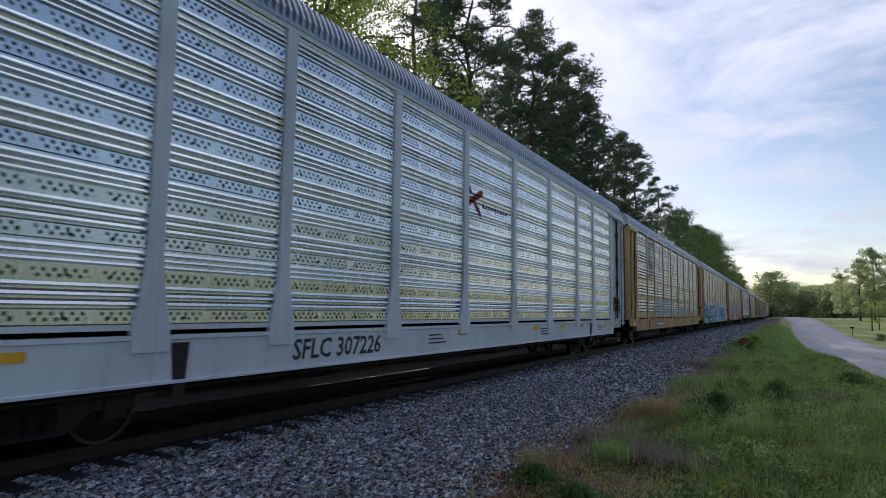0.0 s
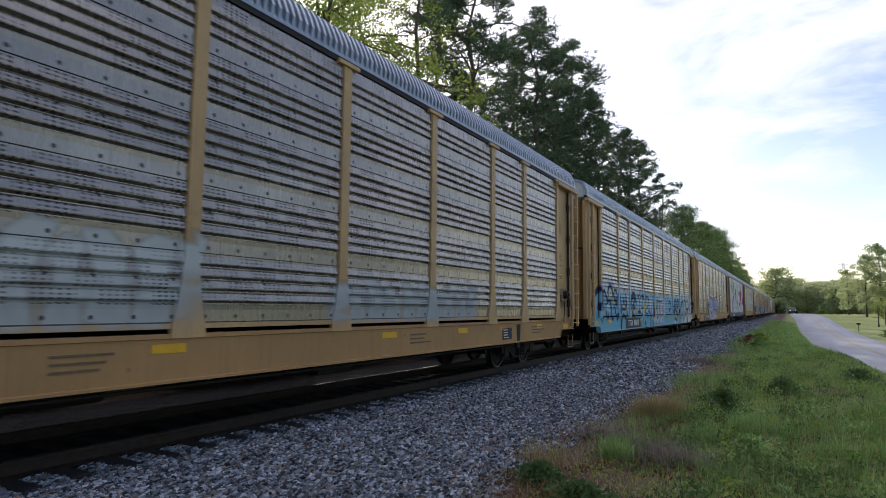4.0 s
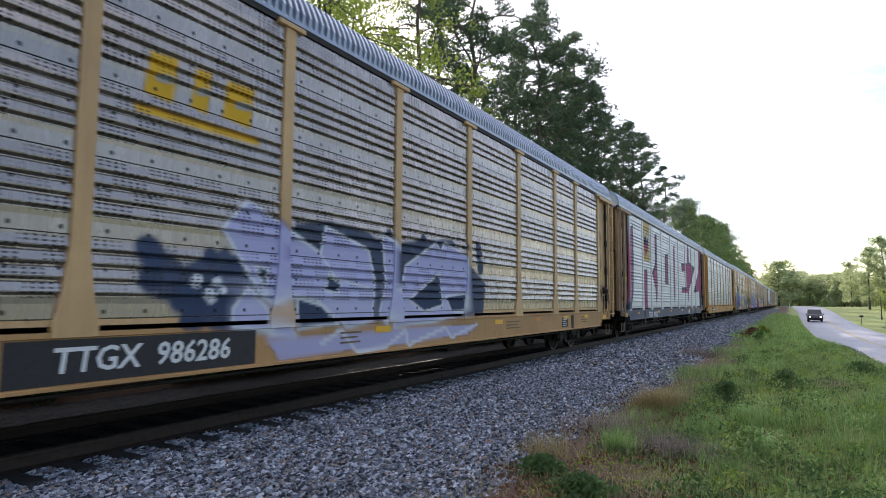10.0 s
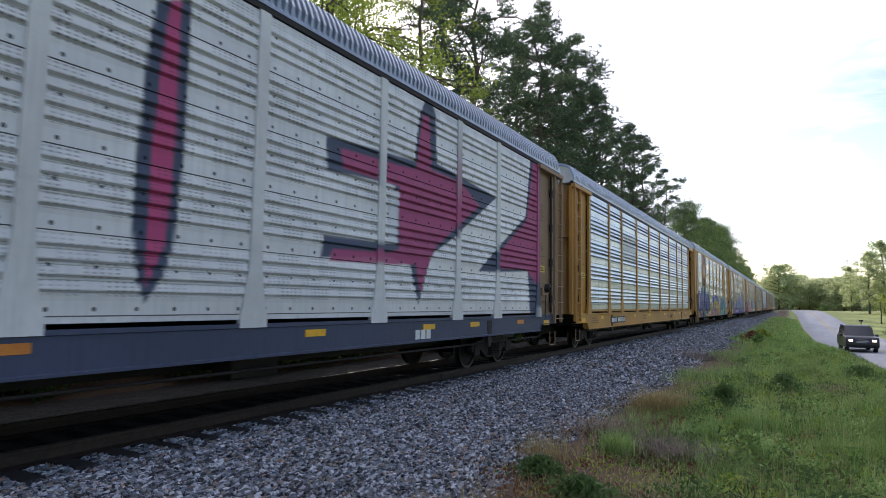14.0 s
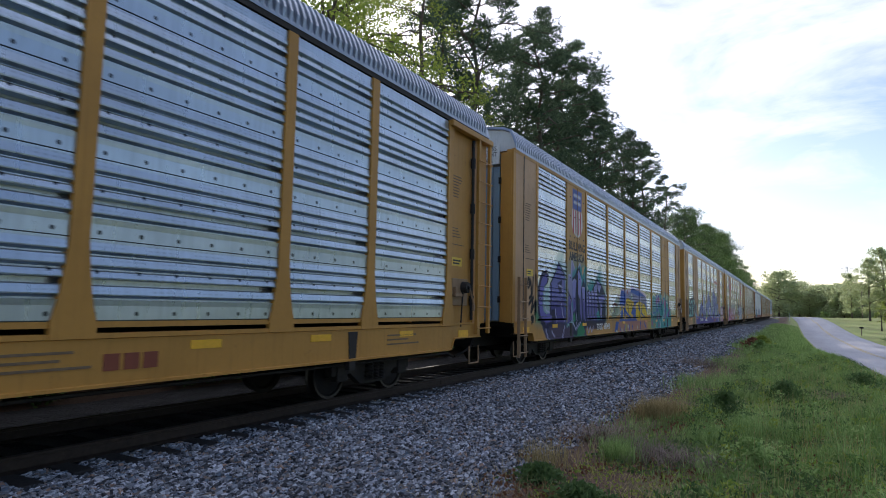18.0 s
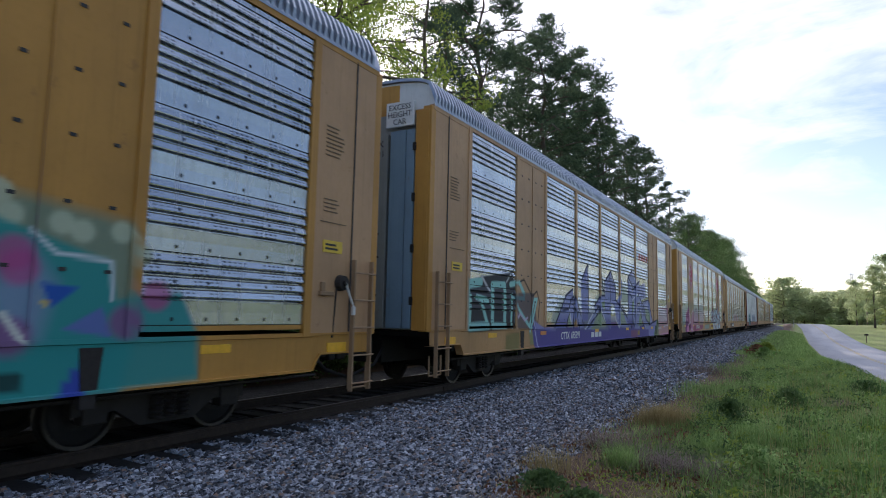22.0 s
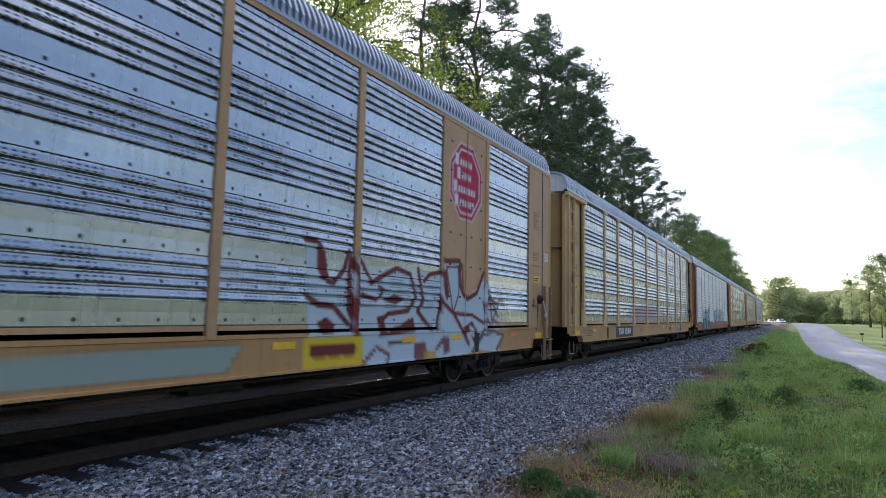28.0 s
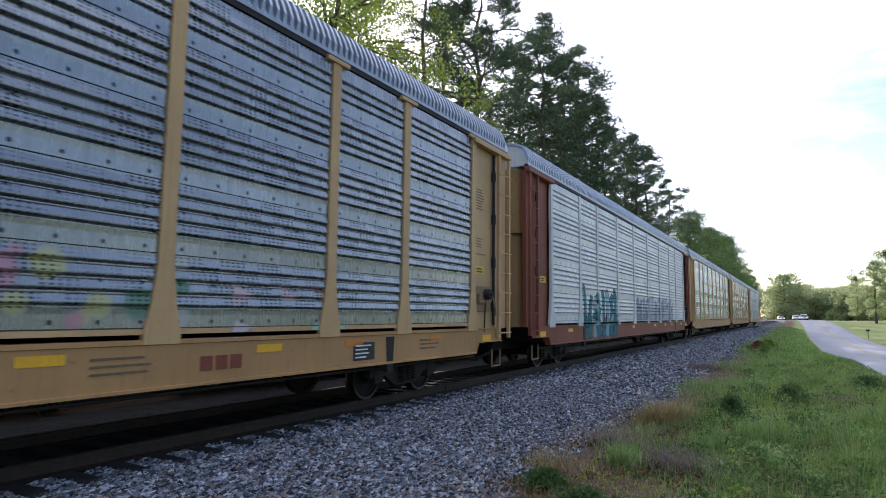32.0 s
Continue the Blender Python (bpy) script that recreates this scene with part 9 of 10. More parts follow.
def tree(name, seed, h, spread, bare, limbs, clumps, leaves, size, mat, flat=0.35, lean=0.0, top=1.0, droop=0.2, low=0.5, fat=1.0, needles=0):
    """Trunk, limbs and a ragged crown of small leaf blades."""
    rs = np.random.RandomState(seed)
    ob = new(name)
    bm = bmesh.new()
    nseg = 9
    pts = [Vector((lean * h * (i / nseg) ** 2 + rs.normal() * 0.012 * h * (i / nseg), rs.normal() * 0.010 * h * (i / nseg), h * 0.97 * i / nseg)) for i in range(nseg + 1)]
    r0 = 0.012 * h + 0.06
    rings = []
    for i, p in enumerate(pts):
        r = r0 * (1 - 0.9 * i / nseg) * (1.25 if i == 0 else 1)
        rings.append([bm.verts.new(p + Vector((r * math.cos(a), r * math.sin(a), 0))) for a in (2 * math.pi * j / 9 for j in range(9))])
    for a, b in zip(rings, rings[1:]):
        for j in range(9):
            bm.faces.new((a[j], a[(j + 1) % 9], b[(j + 1) % 9], b[j]))
    bm.faces.new(rings[0][::-1])
    bm.faces.new(rings[-1])
    part("trunk", bm, M["bark"], ob)
    bm = bmesh.new()
    centres = []
    for k in range(limbs):
        f = bare + (1 - bare) * ((k + rs.uniform(0, 0.8)) / limbs)
        i = min(int(f * nseg), nseg - 1)
        base = np.array(pts[i].lerp(pts[i + 1], f * nseg - i))
        u = (f - bare) / (1 - bare)
        prof = low + (1 - low) * math.sin(math.pi * min(1.0, 0.18 + 0.82 * u)) ** 0.7 if u < 0.93 else 0.35
        prof *= 1 - 0.55 * max(0, u - 0.6) / 0.4 * top
        ln = spread * prof * rs.uniform(0.55, 1.15)
        p = limb_path(rs, base, k * 2.4 + rs.uniform(-0.6, 0.6), ln, rs.uniform(0.15, 0.6), rs.uniform(0.1, 0.45))
        for a, b, w in zip(p, p[1:], (1, 0.8, 0.62, 0.45, 0.3)):
            tube(bm, a, b, 0.016 * ln * w + 0.012, 0.016 * ln * w * 0.75 + 0.008, n=5)
        for _ in range(clumps):
            t = rs.uniform(0.25, 1.06) * (len(p) - 1)
            j = min(int(t), len(p) - 2)
            c = p[j] + (p[j + 1] - p[j]) * (t - j) + rs.normal(size=3) * np.array([0.16, 0.16, 0.10]) * ln * 0.7
            r = spread * rs.uniform(0.07, 0.15) * fat
            m = int(leaves * rs.uniform(0.6, 1.3))
            u = rs.normal(size=(m, 3))
            u *= (rs.uniform(0, 1, m) ** 0.4 / np.linalg.norm(u, axis=1))[:, None]
            centres.append(c + u * np.array([r, r, r * flat]) * 1.7)
    tagged(part("branchwork", bm, M["bark"], ob), kind="stuff")
    if needles:
        v, q = needle_tufts(rs, np.concatenate(centres), needles, *size)
    else:
        v, q = leaf_cloud(rs, np.concatenate(centres), size[0], size[1], droop)
    part("crown", fast("crown", v, q, mat), None, ob)
    return ob


def place(ob, label, cat, group, spots):
    """Sets a thing at the first spot and copies of it at the others: x, y, scale, turn."""
    tagged(ob, label, cat, group)
    for i, (x, y, s, a) in enumerate(spots):
        z = float(land(x, y)) - 0.08
        m = pose(x, y, z, 0, 0, a) @ Matrix.Diagonal((s, s, s, 1))
        if i == 0:
            first = m
        else:
            copy_thing(ob, m)
    ob.matrix_basis = first


def woods():
    pine_a = tree("pine_tree", 11, 27, 5.6, 0.22, 36, 7, 16, (0.40, 0.030), M["pine"], 0.7, 0, 0.35, 0.2, 0.62, 0.85, 10)
    place(pine_a, "tall dark pine tree behind the track", "tree", "pines behind the track",
          [(-20.5, 41, 1.06, 20), (-19.5, 52, 1.05, 140), (-27, 47, 1.1, 260), (-25, 60, 1.1, 80), (-20.5, 88, 1.0, 200), (-29, 82, 1.1, 320), (-20.5, 60, 1.05, 300), (-19.5, 70, 0.98, 110)])
    pine_b = tree("pine_tree", 12, 27, 4.6, 0.30, 24, 6, 16, (0.40, 0.030), M["pine"], 0.7, 0.02, 0.3, 0.2, 0.6, 0.85, 10)
    place(pine_b, "open-crowned pine tree with bare lower trunk", "tree", "pines behind the track",
          [(-20.6, 64, 1.14, 60), (-21, 80, 1.0, 230), (-19.4, 97, 1.0, 130), (-24, 72, 1.1, 300), (-27, 104, 1.05, 190), (-18.6, 108, 0.9, 20), (-19.6, 90, 1.0, 310)])
    # row from x 42 is unseen, across the road, for the cars' reflections
    oak = tree("broadleaf_tree", 13, 22, 7.0, 0.16, 40, 11, 34, (0.30, 0.20), M["leafdark"], 0.6, 0, 0.7)
    place(oak, "dense dark green broadleaf tree", "tree", "broadleaf trees behind the track",
          [(-17.5, 124, 0.95, 0), (-19, 139, 1.0, 70), (-17, 154, 0.98, 150), (-18, 170, 1.04, 230), (-17.5, 188, 1.06, 300), (-18.5, 207, 1.1, 20), (-19, 228, 1.0, 100), (-17, 252, 0.92, 190), (-18, 280, 0.9, 250), (-19, 320, 0.95, 40), (-20, 365, 0.95, 160), (-30, 130, 1.1, 210), (-30, 165, 1.1, 90), (-30, 215, 1.1, 330), (-32, 265, 1.0, 120)] + [(42 + (i * 37 % 9), -36 + i * 9.5, 0.52 + (i * 29 % 7) * 0.03, i * 77 % 360) for i in range(15)])
    bright = tree("broadleaf_tree", 14, 19, 6.0, 0.20, 28, 7, 60, (0.17, 0.115), M["leaf"], 0.6, 0.03)
    place(bright, "light green spring tree with thin sunlit leaves", "tree", "broadleaf trees behind the track",
          [(-17.2, 20.0, 1.0, 40), (-20.5, 24.0, 1.08, 170), (-16.8, 13, 0.95, 250), (-23, 29, 1.12, 90), (-18, 5, 1.0, 300)])
    slim = tree("broadleaf_tree", 15, 21, 3.6, 0.35, 22, 5, 40, (0.15, 0.10), M["leaf"], 0.6, 0.015)
    place(slim, "slender half-bare tree with few young leaves", "tree", "broadleaf trees behind the track", [(-18.2, 29.0, 1.05, 10), (-17, 34.5, 0.72, 120)])
    # shrubs added beyond the track to shade and hide the ground behind the cars
    shrub = tree("shrub", 16, 3.6, 2.6, 0.05, 22, 8, 22, (0.22, 0.13), M["leafdark"], 0.7, 0, 0.4)
    rs = random.Random(7)
    place(shrub, "dark leafy shrub added under the trees to shade the ground", "shrub", "undergrowth behind the track",
          [(-12.6 - rs.uniform(0, 3.2), -8 + i * 1.35 + rs.uniform(-0.7, 0.7), rs.uniform(0.5, 1.2), rs.uniform(0, 360)) for i in range(110)] + [(-11.9 - rs.uniform(0, 0.9), -4 + i * 0.62 + rs.uniform(-0.3, 0.3), rs.uniform(0.28, 0.5), rs.uniform(0, 360)) for i in range(110)])
    far = tree("broadleaf_tree", 17, 15, 7.0, 0.0, 34, 10, 15, (0.75, 0.55), M["hazeleaf"], 0.7, 0, 0.55, 0.2, 0.75, 1.3)
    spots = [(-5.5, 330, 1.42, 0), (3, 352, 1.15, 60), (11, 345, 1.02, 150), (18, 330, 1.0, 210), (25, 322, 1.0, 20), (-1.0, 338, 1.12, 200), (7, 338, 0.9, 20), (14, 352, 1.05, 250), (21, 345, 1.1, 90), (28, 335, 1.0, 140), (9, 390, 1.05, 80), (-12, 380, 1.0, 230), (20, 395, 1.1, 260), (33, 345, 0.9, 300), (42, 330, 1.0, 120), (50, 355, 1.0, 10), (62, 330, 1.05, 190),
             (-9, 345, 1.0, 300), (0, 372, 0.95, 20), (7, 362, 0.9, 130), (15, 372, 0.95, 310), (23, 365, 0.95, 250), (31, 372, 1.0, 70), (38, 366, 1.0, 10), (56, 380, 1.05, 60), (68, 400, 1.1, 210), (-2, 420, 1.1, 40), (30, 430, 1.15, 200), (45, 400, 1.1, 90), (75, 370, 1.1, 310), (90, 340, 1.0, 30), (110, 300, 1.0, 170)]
    place(far, "broadleaf tree across the road, haze in its leaf colour", "tree", "far trees beyond the road", spots)
    tall = tree("broadleaf_tree", 18, 15, 3.4, 0.14, 28, 8, 30, (0.36, 0.24), M["hazeleaf"], 0.9, 0, 0.5, 0.2, 0.6, 1.3)
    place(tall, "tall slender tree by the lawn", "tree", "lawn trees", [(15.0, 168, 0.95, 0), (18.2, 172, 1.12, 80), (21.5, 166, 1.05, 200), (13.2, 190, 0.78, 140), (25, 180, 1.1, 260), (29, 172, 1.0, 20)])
    sap = tree("sapling", 19, 5.0, 1.3, 0.25, 14, 3, 14, (0.16, 0.1), M["leaf"], 0.9)
    place(sap, "young sapling on the lawn", "tree", "saplings on the lawn", [(12.6, 124, 1.0, 0), (14.0, 128, 0.9, 100), (16.2, 126, 1.05, 200)])
    bush = tree("bush", 20, 1.5, 1.4, 0.02, 20, 7, 18, (0.12, 0.08), M["leafdark"], 0.7, 0, 0.4)
    place(bush, "low rounded dark green bush on the lawn", "bush", "bushes on the lawn",
          [(12.3, 88, 1.0, 0), (10.2, 92, 0.55, 60), (13.4, 95, 0.9, 100), (9.0, 240, 1.5, 40)])


woods()


def scatter_blades(name, xs, ys, heights, widths, mat, label, cat, seed, lean=0.35):
    """Grass: each blade two tapered quads that bend over."""
    rs = np.random.RandomState(seed)
    n = len(xs)
    z = land(xs, ys) - 0.01
    az = rs.uniform(0, 2 * np.pi, n)
    side = np.stack([np.cos(az), np.sin(az), np.zeros(n)], -1)
    bend = np.stack([-np.sin(az), np.cos(az), np.zeros(n)], -1) * (heights * rs.uniform(0, lean * 2, n))[:, None]
    up = np.array([0, 0, 1.0])
    b = np.stack([xs, ys, z], -1)
    w = widths[:, None]
    mid = b + up * (heights * 0.55)[:, None] + bend * 0.35
    tip = b + up * (heights * rs.uniform(0.8, 1.0, n))[:, None] + bend
    v = np.stack([b - side * w, b + side * w, mid + side * w * 0.7, mid - side * w * 0.7, tip + side * w * 0.1, tip - side * w * 0.1], 1).reshape(-1, 3)
    o = np.arange(n)[:, None] * 6
    q = np.concatenate([o + np.array([0, 1, 2, 3]), o + np.array([3, 2, 4, 5])])
    return tagged(part(name, fast(name, v, q, mat), None), label, cat, kind="stuff")


def verge():
    rs = np.random.RandomState(3)

    def field(n, x0, x1, y0, y1, power=1.6):
        y = y0 + (y1 - y0) * rs.uniform(0, 1, n) ** power
        x = rs.uniform(x0, x1, n)
        return x, y

    def patch(x, y, s):
        return np.sin(x * 1.3 * s + 1.1) * np.sin(y * 0.9 * s + 0.4) + 0.6 * np.sin(x * 2.9 * s - y * 2.1 * s)

    def off_road(x, y):
        return np.abs(x - road_at(y)[0]) > 3.5
    x, y = field(120000, -3.0, 6.5, 3.2, 40, 1.8)
    dens = sstep(-3.0, -1.6, x + 0.35 * np.sin(y * 0.8) - 1.5 * (1 - sstep(5.5, 10.5, y)))
    keep = (rs.uniform(0, 1, len(x)) < dens * (0.45 + 0.55 * (patch(x, y, 1.0) > -0.25))) & off_road(x, y)
    x, y = x[keep], y[keep]
    tall = 0.5 + 0.5 * sstep(-0.2, 1.0, patch(x, y, 0.7))
    h = rs.uniform(0.06, 0.2, len(x)) * (0.4 + 1.8 * tall ** 1.5)
    scatter_blades("grass", x, y, h, rs.uniform(0.003, 0.0075, len(x)), M["blade"], "green verge grass with weeds", "grass", 1)
    x, y = field(40000, -3.6, 7, 38, 130, 1.4)
    keep = off_road(x, y) & (rs.uniform(0, 1, len(x)) < sstep(-3.6, -2.6, x))
    x, y = x[keep], y[keep]
    scatter_blades("grass", x, y, rs.uniform(0.12, 0.28, len(x)), rs.uniform(0.012, 0.024, len(x)), M["blade"], "green verge grass farther along", "grass", 2)
    x, y = field(30000, -3.3, 3.0, 3.4, 30, 1.9)
    keep = (patch(x, y, 1.2) < -0.3) | ((x < -1.6) & (rs.uniform(0, 1, len(x)) < 0.6)) | ((x < 0.2) & (y < 9) & (rs.uniform(0, 1, len(x)) < 0.7))
    x, y = x[keep], y[keep]
    scatter_blades("dry_grass", x, y, rs.uniform(0.04, 0.17, len(x)), rs.uniform(0.002, 0.004, len(x)), M["straw"], "dry straw-coloured grass stems", "grass", 4, 0.9)
    x, y = field(16000, -2.0, 8.0, -9, 3.4, 1.0)
    keep = off_road(x, y)
    x, y = x[keep], y[keep]
    scatter_blades("grass", x, y, rs.uniform(0.06, 0.22, len(x)), rs.uniform(0.004, 0.009, len(x)), M["blade"], "short green verge grass nearest the track", "grass", 12)
    # taller clumps of grass that stand out of the sward
    rt = np.random.RandomState(77)
    m = 1500
    cx, cy = rt.uniform(-1.9, 4.6, m), 5.2 + 30 * rt.uniform(0, 1, m) ** 1.7
    ok = (np.abs(cx - road_at(cy)[0]) > 3.6) & (cx > -0.4 - 0.1 * cy) & (patch(cx, cy, 0.8) + rt.normal(size=m) * 0.5 > -0.1)
    cx, cy = cx[ok], cy[ok]
    k = 34
    high = np.repeat(rt.uniform(0.16, 0.46, len(cx)) * (0.6 + 0.6 * rt.uniform(0, 1, len(cx)) ** 3), k)
    wide = np.repeat(rt.uniform(0.03, 0.13, len(cx)), k)
    x, y = np.repeat(cx, k) + rt.normal(size=len(high)) * wide, np.repeat(cy, k) + rt.normal(size=len(high)) * wide
    scatter_blades("grass_clumps", x, y, high * rt.uniform(0.4, 1.0, len(x)), rt.uniform(0.0035, 0.008, len(x)), M["blade"], "tall grass clumps on the verge", "grass", 14, 0.55)
    # seed stalks
    x, y = rt.uniform(-0.6, 4.5, 2600), 5.0 + 22 * rt.uniform(0, 1, 2600) ** 1.6
    keep = off_road(x, y) & (x > -0.1 - 0.1 * y)
    x, y = x[keep], y[keep]
    scatter_blades("grass_stalks", x, y, rt.uniform(0.3, 0.6, len(x)), rt.uniform(0.0015, 0.003, len(x)), M["straw"], "thin pale seed stalks in the grass", "grass", 15, 0.25)
    # low leafy weeds over the soil
    for n, mat, lab, seed, x0, x1, y0, y1, sz in ((26000, "leaf", "low leafy clover and weeds on the verge", 1.0, -2.4, 3.2, 3.3, 16, 0.035), (16000, "leafdark", "low dark weeds on the soil", 1.7, -2.4, 2.6, 3.3, 13, 0.055), (9000, "redweed", "rust-brown dead leaves on the soil", 2.3, -3.1, 0.6, 3.4, 13, 0.06)):
        x, y = field(n, x0, x1, y0, y1, 1.5)
        keep = patch(x + 3 * seed, y, seed) > (-0.1 if mat != "redweed" else 0.1)
        x, y = x[keep], y[keep]
        c = np.stack([x, y, land(x, y) + rs.uniform(0.0, 0.07, len(x))], -1)
        v, q = leaf_cloud(rs, c, sz, sz * 0.7, 0)
        tagged(part("low_weeds", fast("low_weeds", v, q, M[mat]), None), lab, "weeds", kind="stuff")
    # leafy clumps all over the verge
    for mat, n, seed, lab in (("blade", 300, 5, "leafy bright green weed clumps in the grass"), ("leafdark", 340, 6, "darker leafy weed clumps in the grass"), ("leaf", 160, 7, "yellow-green weed clumps in the grass")):
        rs2 = np.random.RandomState(seed)
        cx, cy = rs2.uniform(-1.6, 4.5, n), 5.5 + 26 * rs2.uniform(0, 1, n) ** 1.5
        ok = (np.abs(cx - road_at(cy)[0]) > 3.7) & (cx > -0.2 - 0.12 * cy)
        cx, cy = cx[ok], cy[ok]
        k = 46
        r = np.repeat(rs2.uniform(0.07, 0.28, len(cx)), k)
        h = np.repeat(rs2.uniform(0.08, 0.34, len(cx)), k)
        X, Y = np.repeat(cx, k), np.repeat(cy, k)
        u = rs2.uniform(0, 1, len(X)) ** 0.7
        X = X + rs2.normal(size=len(X)) * r * (1.1 - 0.6 * u)
        Y = Y + rs2.normal(size=len(X)) * r * (1.1 - 0.6 * u)
        v, q = leaf_cloud(rs2, np.stack([X, Y, land(X, Y) + u * h], -1), 0.085, 0.026, -0.5)
        tagged(part("weed_clumps", fast("weed_clumps", v, q, M[mat]), None), lab, "weeds", kind="stuff")
    # single clumps that stand out
    for name, cx, cy, r, n, h, mat, lab in (
            ("grass_tuft", -1.98, 8.15, 0.2, 620, 0.40, "blade", "bright green grass tuft at the ballast edge"),
            ("grass_tuft", -1.15, 9.8, 0.3, 520, 0.34, "blade", "green grass tuft on the verge"),
            ("grass_tuft", -0.7, 11.4, 0.3, 520, 0.36, "blade", "green grass tuft on the verge"),
            ("dry_tuft", -2.14, 11.9, 0.4, 1500, 0.44, "straw", "pale dry grass tuft at the ballast edge"),
            ("dry_tuft", -2.75, 7.6, 0.35, 260, 0.36, "straw", "sparse dry stems at the ballast edge"),
            ("dead_stems", -1.45, 8.6, 0.7, 1500, 0.26, "deadstem", "tangle of grey-brown dead stems on the soil"),
            ("dead_stems", -2.5, 9.4, 0.5, 600, 0.3, "deadstem", "thin dead stems at the ballast edge"),
            ("dead_stems", -2.9, 24.0, 0.9, 700, 0.4, "deadstem", "reddish dead stems at the ballast edge"),
            ("dead_stems", 0.86, 17.1, 0.9, 900, 0.14, "deadstem", "flattened dead grass in a bare patch"),
            ("weed", -1.14, 12.9, 0.5, 900, 0.5, "leafdark", "tall dark green weed on the verge"),
            ("weed", -2.5, 6.75, 0.34, 900, 0.2, "leafdark", "low leafy weed beside the stones"),
            ("weed", -1.9, 6.3, 0.4, 900, 0.2, "leafdark", "low leafy weed beside the stones"),
            ("weed", -0.5, 9.0, 0.4, 700, 0.34, "blade", "leafy green weed on the verge"),
            ("weed", -0.2, 15.5, 0.6, 900, 0.5, "leafdark", "dark leafy weed clump on the verge"),
            ("weed", 1.5, 19.5, 0.7, 900, 0.45, "leafdark", "dark leafy weed clump on the verge"),
            ("rusty_weed", -1.95, 38.5, 0.7, 420, 0.6, "redweed", "rust-coloured weed clump at the ballast edge"),
            ("rusty_weed", -1.6, 41.0, 0.7, 600, 0.6, "leaf", "yellow-green weed clump at the ballast edge"),
            ("rusty_weed", -1.5, 36.0, 0.6, 500, 0.5, "blade", "yellow-green weed clump at the ballast edge")):
        a = rs.normal(size=n) * r * 0.5
        b = rs.normal(size=n) * r * 0.5
        if name in ("weed", "rusty_weed"):
            zz = rs.uniform(0.0, 1, n) ** 0.7
            c = np.stack([cx + a * (1.2 - zz), cy + b * (1.2 - zz), land(cx, cy) + zz * h], -1)
            v, q = leaf_cloud(rs, c, 0.10 if cy < 20 else 0.2, 0.035 if cy < 20 else 0.1, -0.4)
            ob = part(name, fast(name, v, q, M[mat]), None)
            tagged(ob, lab, "weed", kind="stuff")
        else:
            ob = scatter_blades(name, cx + a, cy + b, rs.uniform(0.5, 1.0, n) * h, np.full(n, 0.0035), M[mat], lab, "dead stems" if name == "dead_stems" else "grass tuft", 8, 1.4 if name == "dead_stems" else 0.5)


verge()


def ballast_stones():
    """Loose crushed stones, densest beside the near rail."""
    rs = np.random.RandomState(9)

    def band(n, y0, y1, power, s0, s1, x0=-6.72, x1=-2.25):
        y = y0 + (y1 - y0) * rs.uniform(0, 1, n) ** power
        x = rs.uniform(x0, x1, n)
        thin = rs.uniform(0, 1, n) < 1 - 0.92 * sstep(-3.3, -2.3, x + 0.25 * np.sin(y * 0.7) + 0.15 * np.sin(y * 1.9 + 1))
        thin &= (x > -6.2) | (np.abs(((y + 3.0) / 0.53 + 0.5) % 1 - 0.5) > 0.24)
        x, y = x[thin], y[thin]
        return x, y, rs.uniform(s0, s1, len(x))
    sets = [band(13000, -9, 2.5, 1.0, 0.02, 0.045), band(84000, 2.4, 16, 1.5, 0.016, 0.038), band(30000, 15, 46, 1.5, 0.03, 0.06), band(16000, 45, 100, 1.4, 0.055, 0.10)]
    x, y, s = [np.concatenate(a) for a in zip(*sets)]
    n = len(x)
    z = np.interp(x, [b[0] for b in bed], [b[1] for b in bed]) + s * rs.uniform(0.0, 0.5, n)
    cube = np.array([(a, b, c) for a in (-1, 1) for b in (-1, 1) for c in (-1, 1)], float)
    v = cube[None] * rs.uniform(0.55, 1.0, (n, 8, 3)) * s[:, None, None] * np.stack([rs.uniform(0.7, 1.2, n), rs.uniform(0.7, 1.2, n), rs.uniform(0.45, 0.8, n)], -1)[:, None, :]
    ang = rs.uniform(0, 2 * np.pi, (n, 2))
    ca, sa, cb, sb = np.cos(ang[:, 0]), np.sin(ang[:, 0]), np.cos(ang[:, 1] * 0.2), np.sin(ang[:, 1] * 0.2)
    vx = v[..., 0] * ca[:, None] - v[..., 1] * sa[:, None]
    vy = v[..., 0] * sa[:, None] + v[..., 1] * ca[:, None]
    vz = v[..., 2] * cb[:, None] + vx * sb[:, None]
    vx = vx * cb[:, None] - v[..., 2] * sb[:, None]
    V = np.stack([vx + x[:, None], vy + y[:, None], vz + z[:, None]], -1).reshape(-1, 3)
    f = np.array([(0, 1, 3, 2), (4, 6, 7, 5), (0, 4, 5, 1), (2, 3, 7, 6), (0, 2, 6, 4), (1, 5, 7, 3)])
    Q = (np.arange(n)[:, None, None] * 8 + f[None]).reshape(-1, 4)
    tagged(part("ballast_stones", fast("ballast_stones", V, Q, M["pebble"]), None), "loose grey crushed ballast stones", "ballast", kind="stuff")


ballast_stones()


def slogan(car):
    for body, z in (("BUILDING", 3.56), ("AMERICA", 3.22)):
        part("lettering", text_mesh(body, 0.38, HALF - 0.008, -7.95, z, M["ink"], 0.0, 0.02), None, car, "black slogan lettering")


def word_bars(car):
    for i in range(9):
        y = -0.52 + i * 0.168
        bm = bmesh.new()
        box(bm, HALF - 0.022, HALF - 0.015, y, y + 0.10, 3.90, 4.02)
        part("stencil", bm, M["ink"], car)


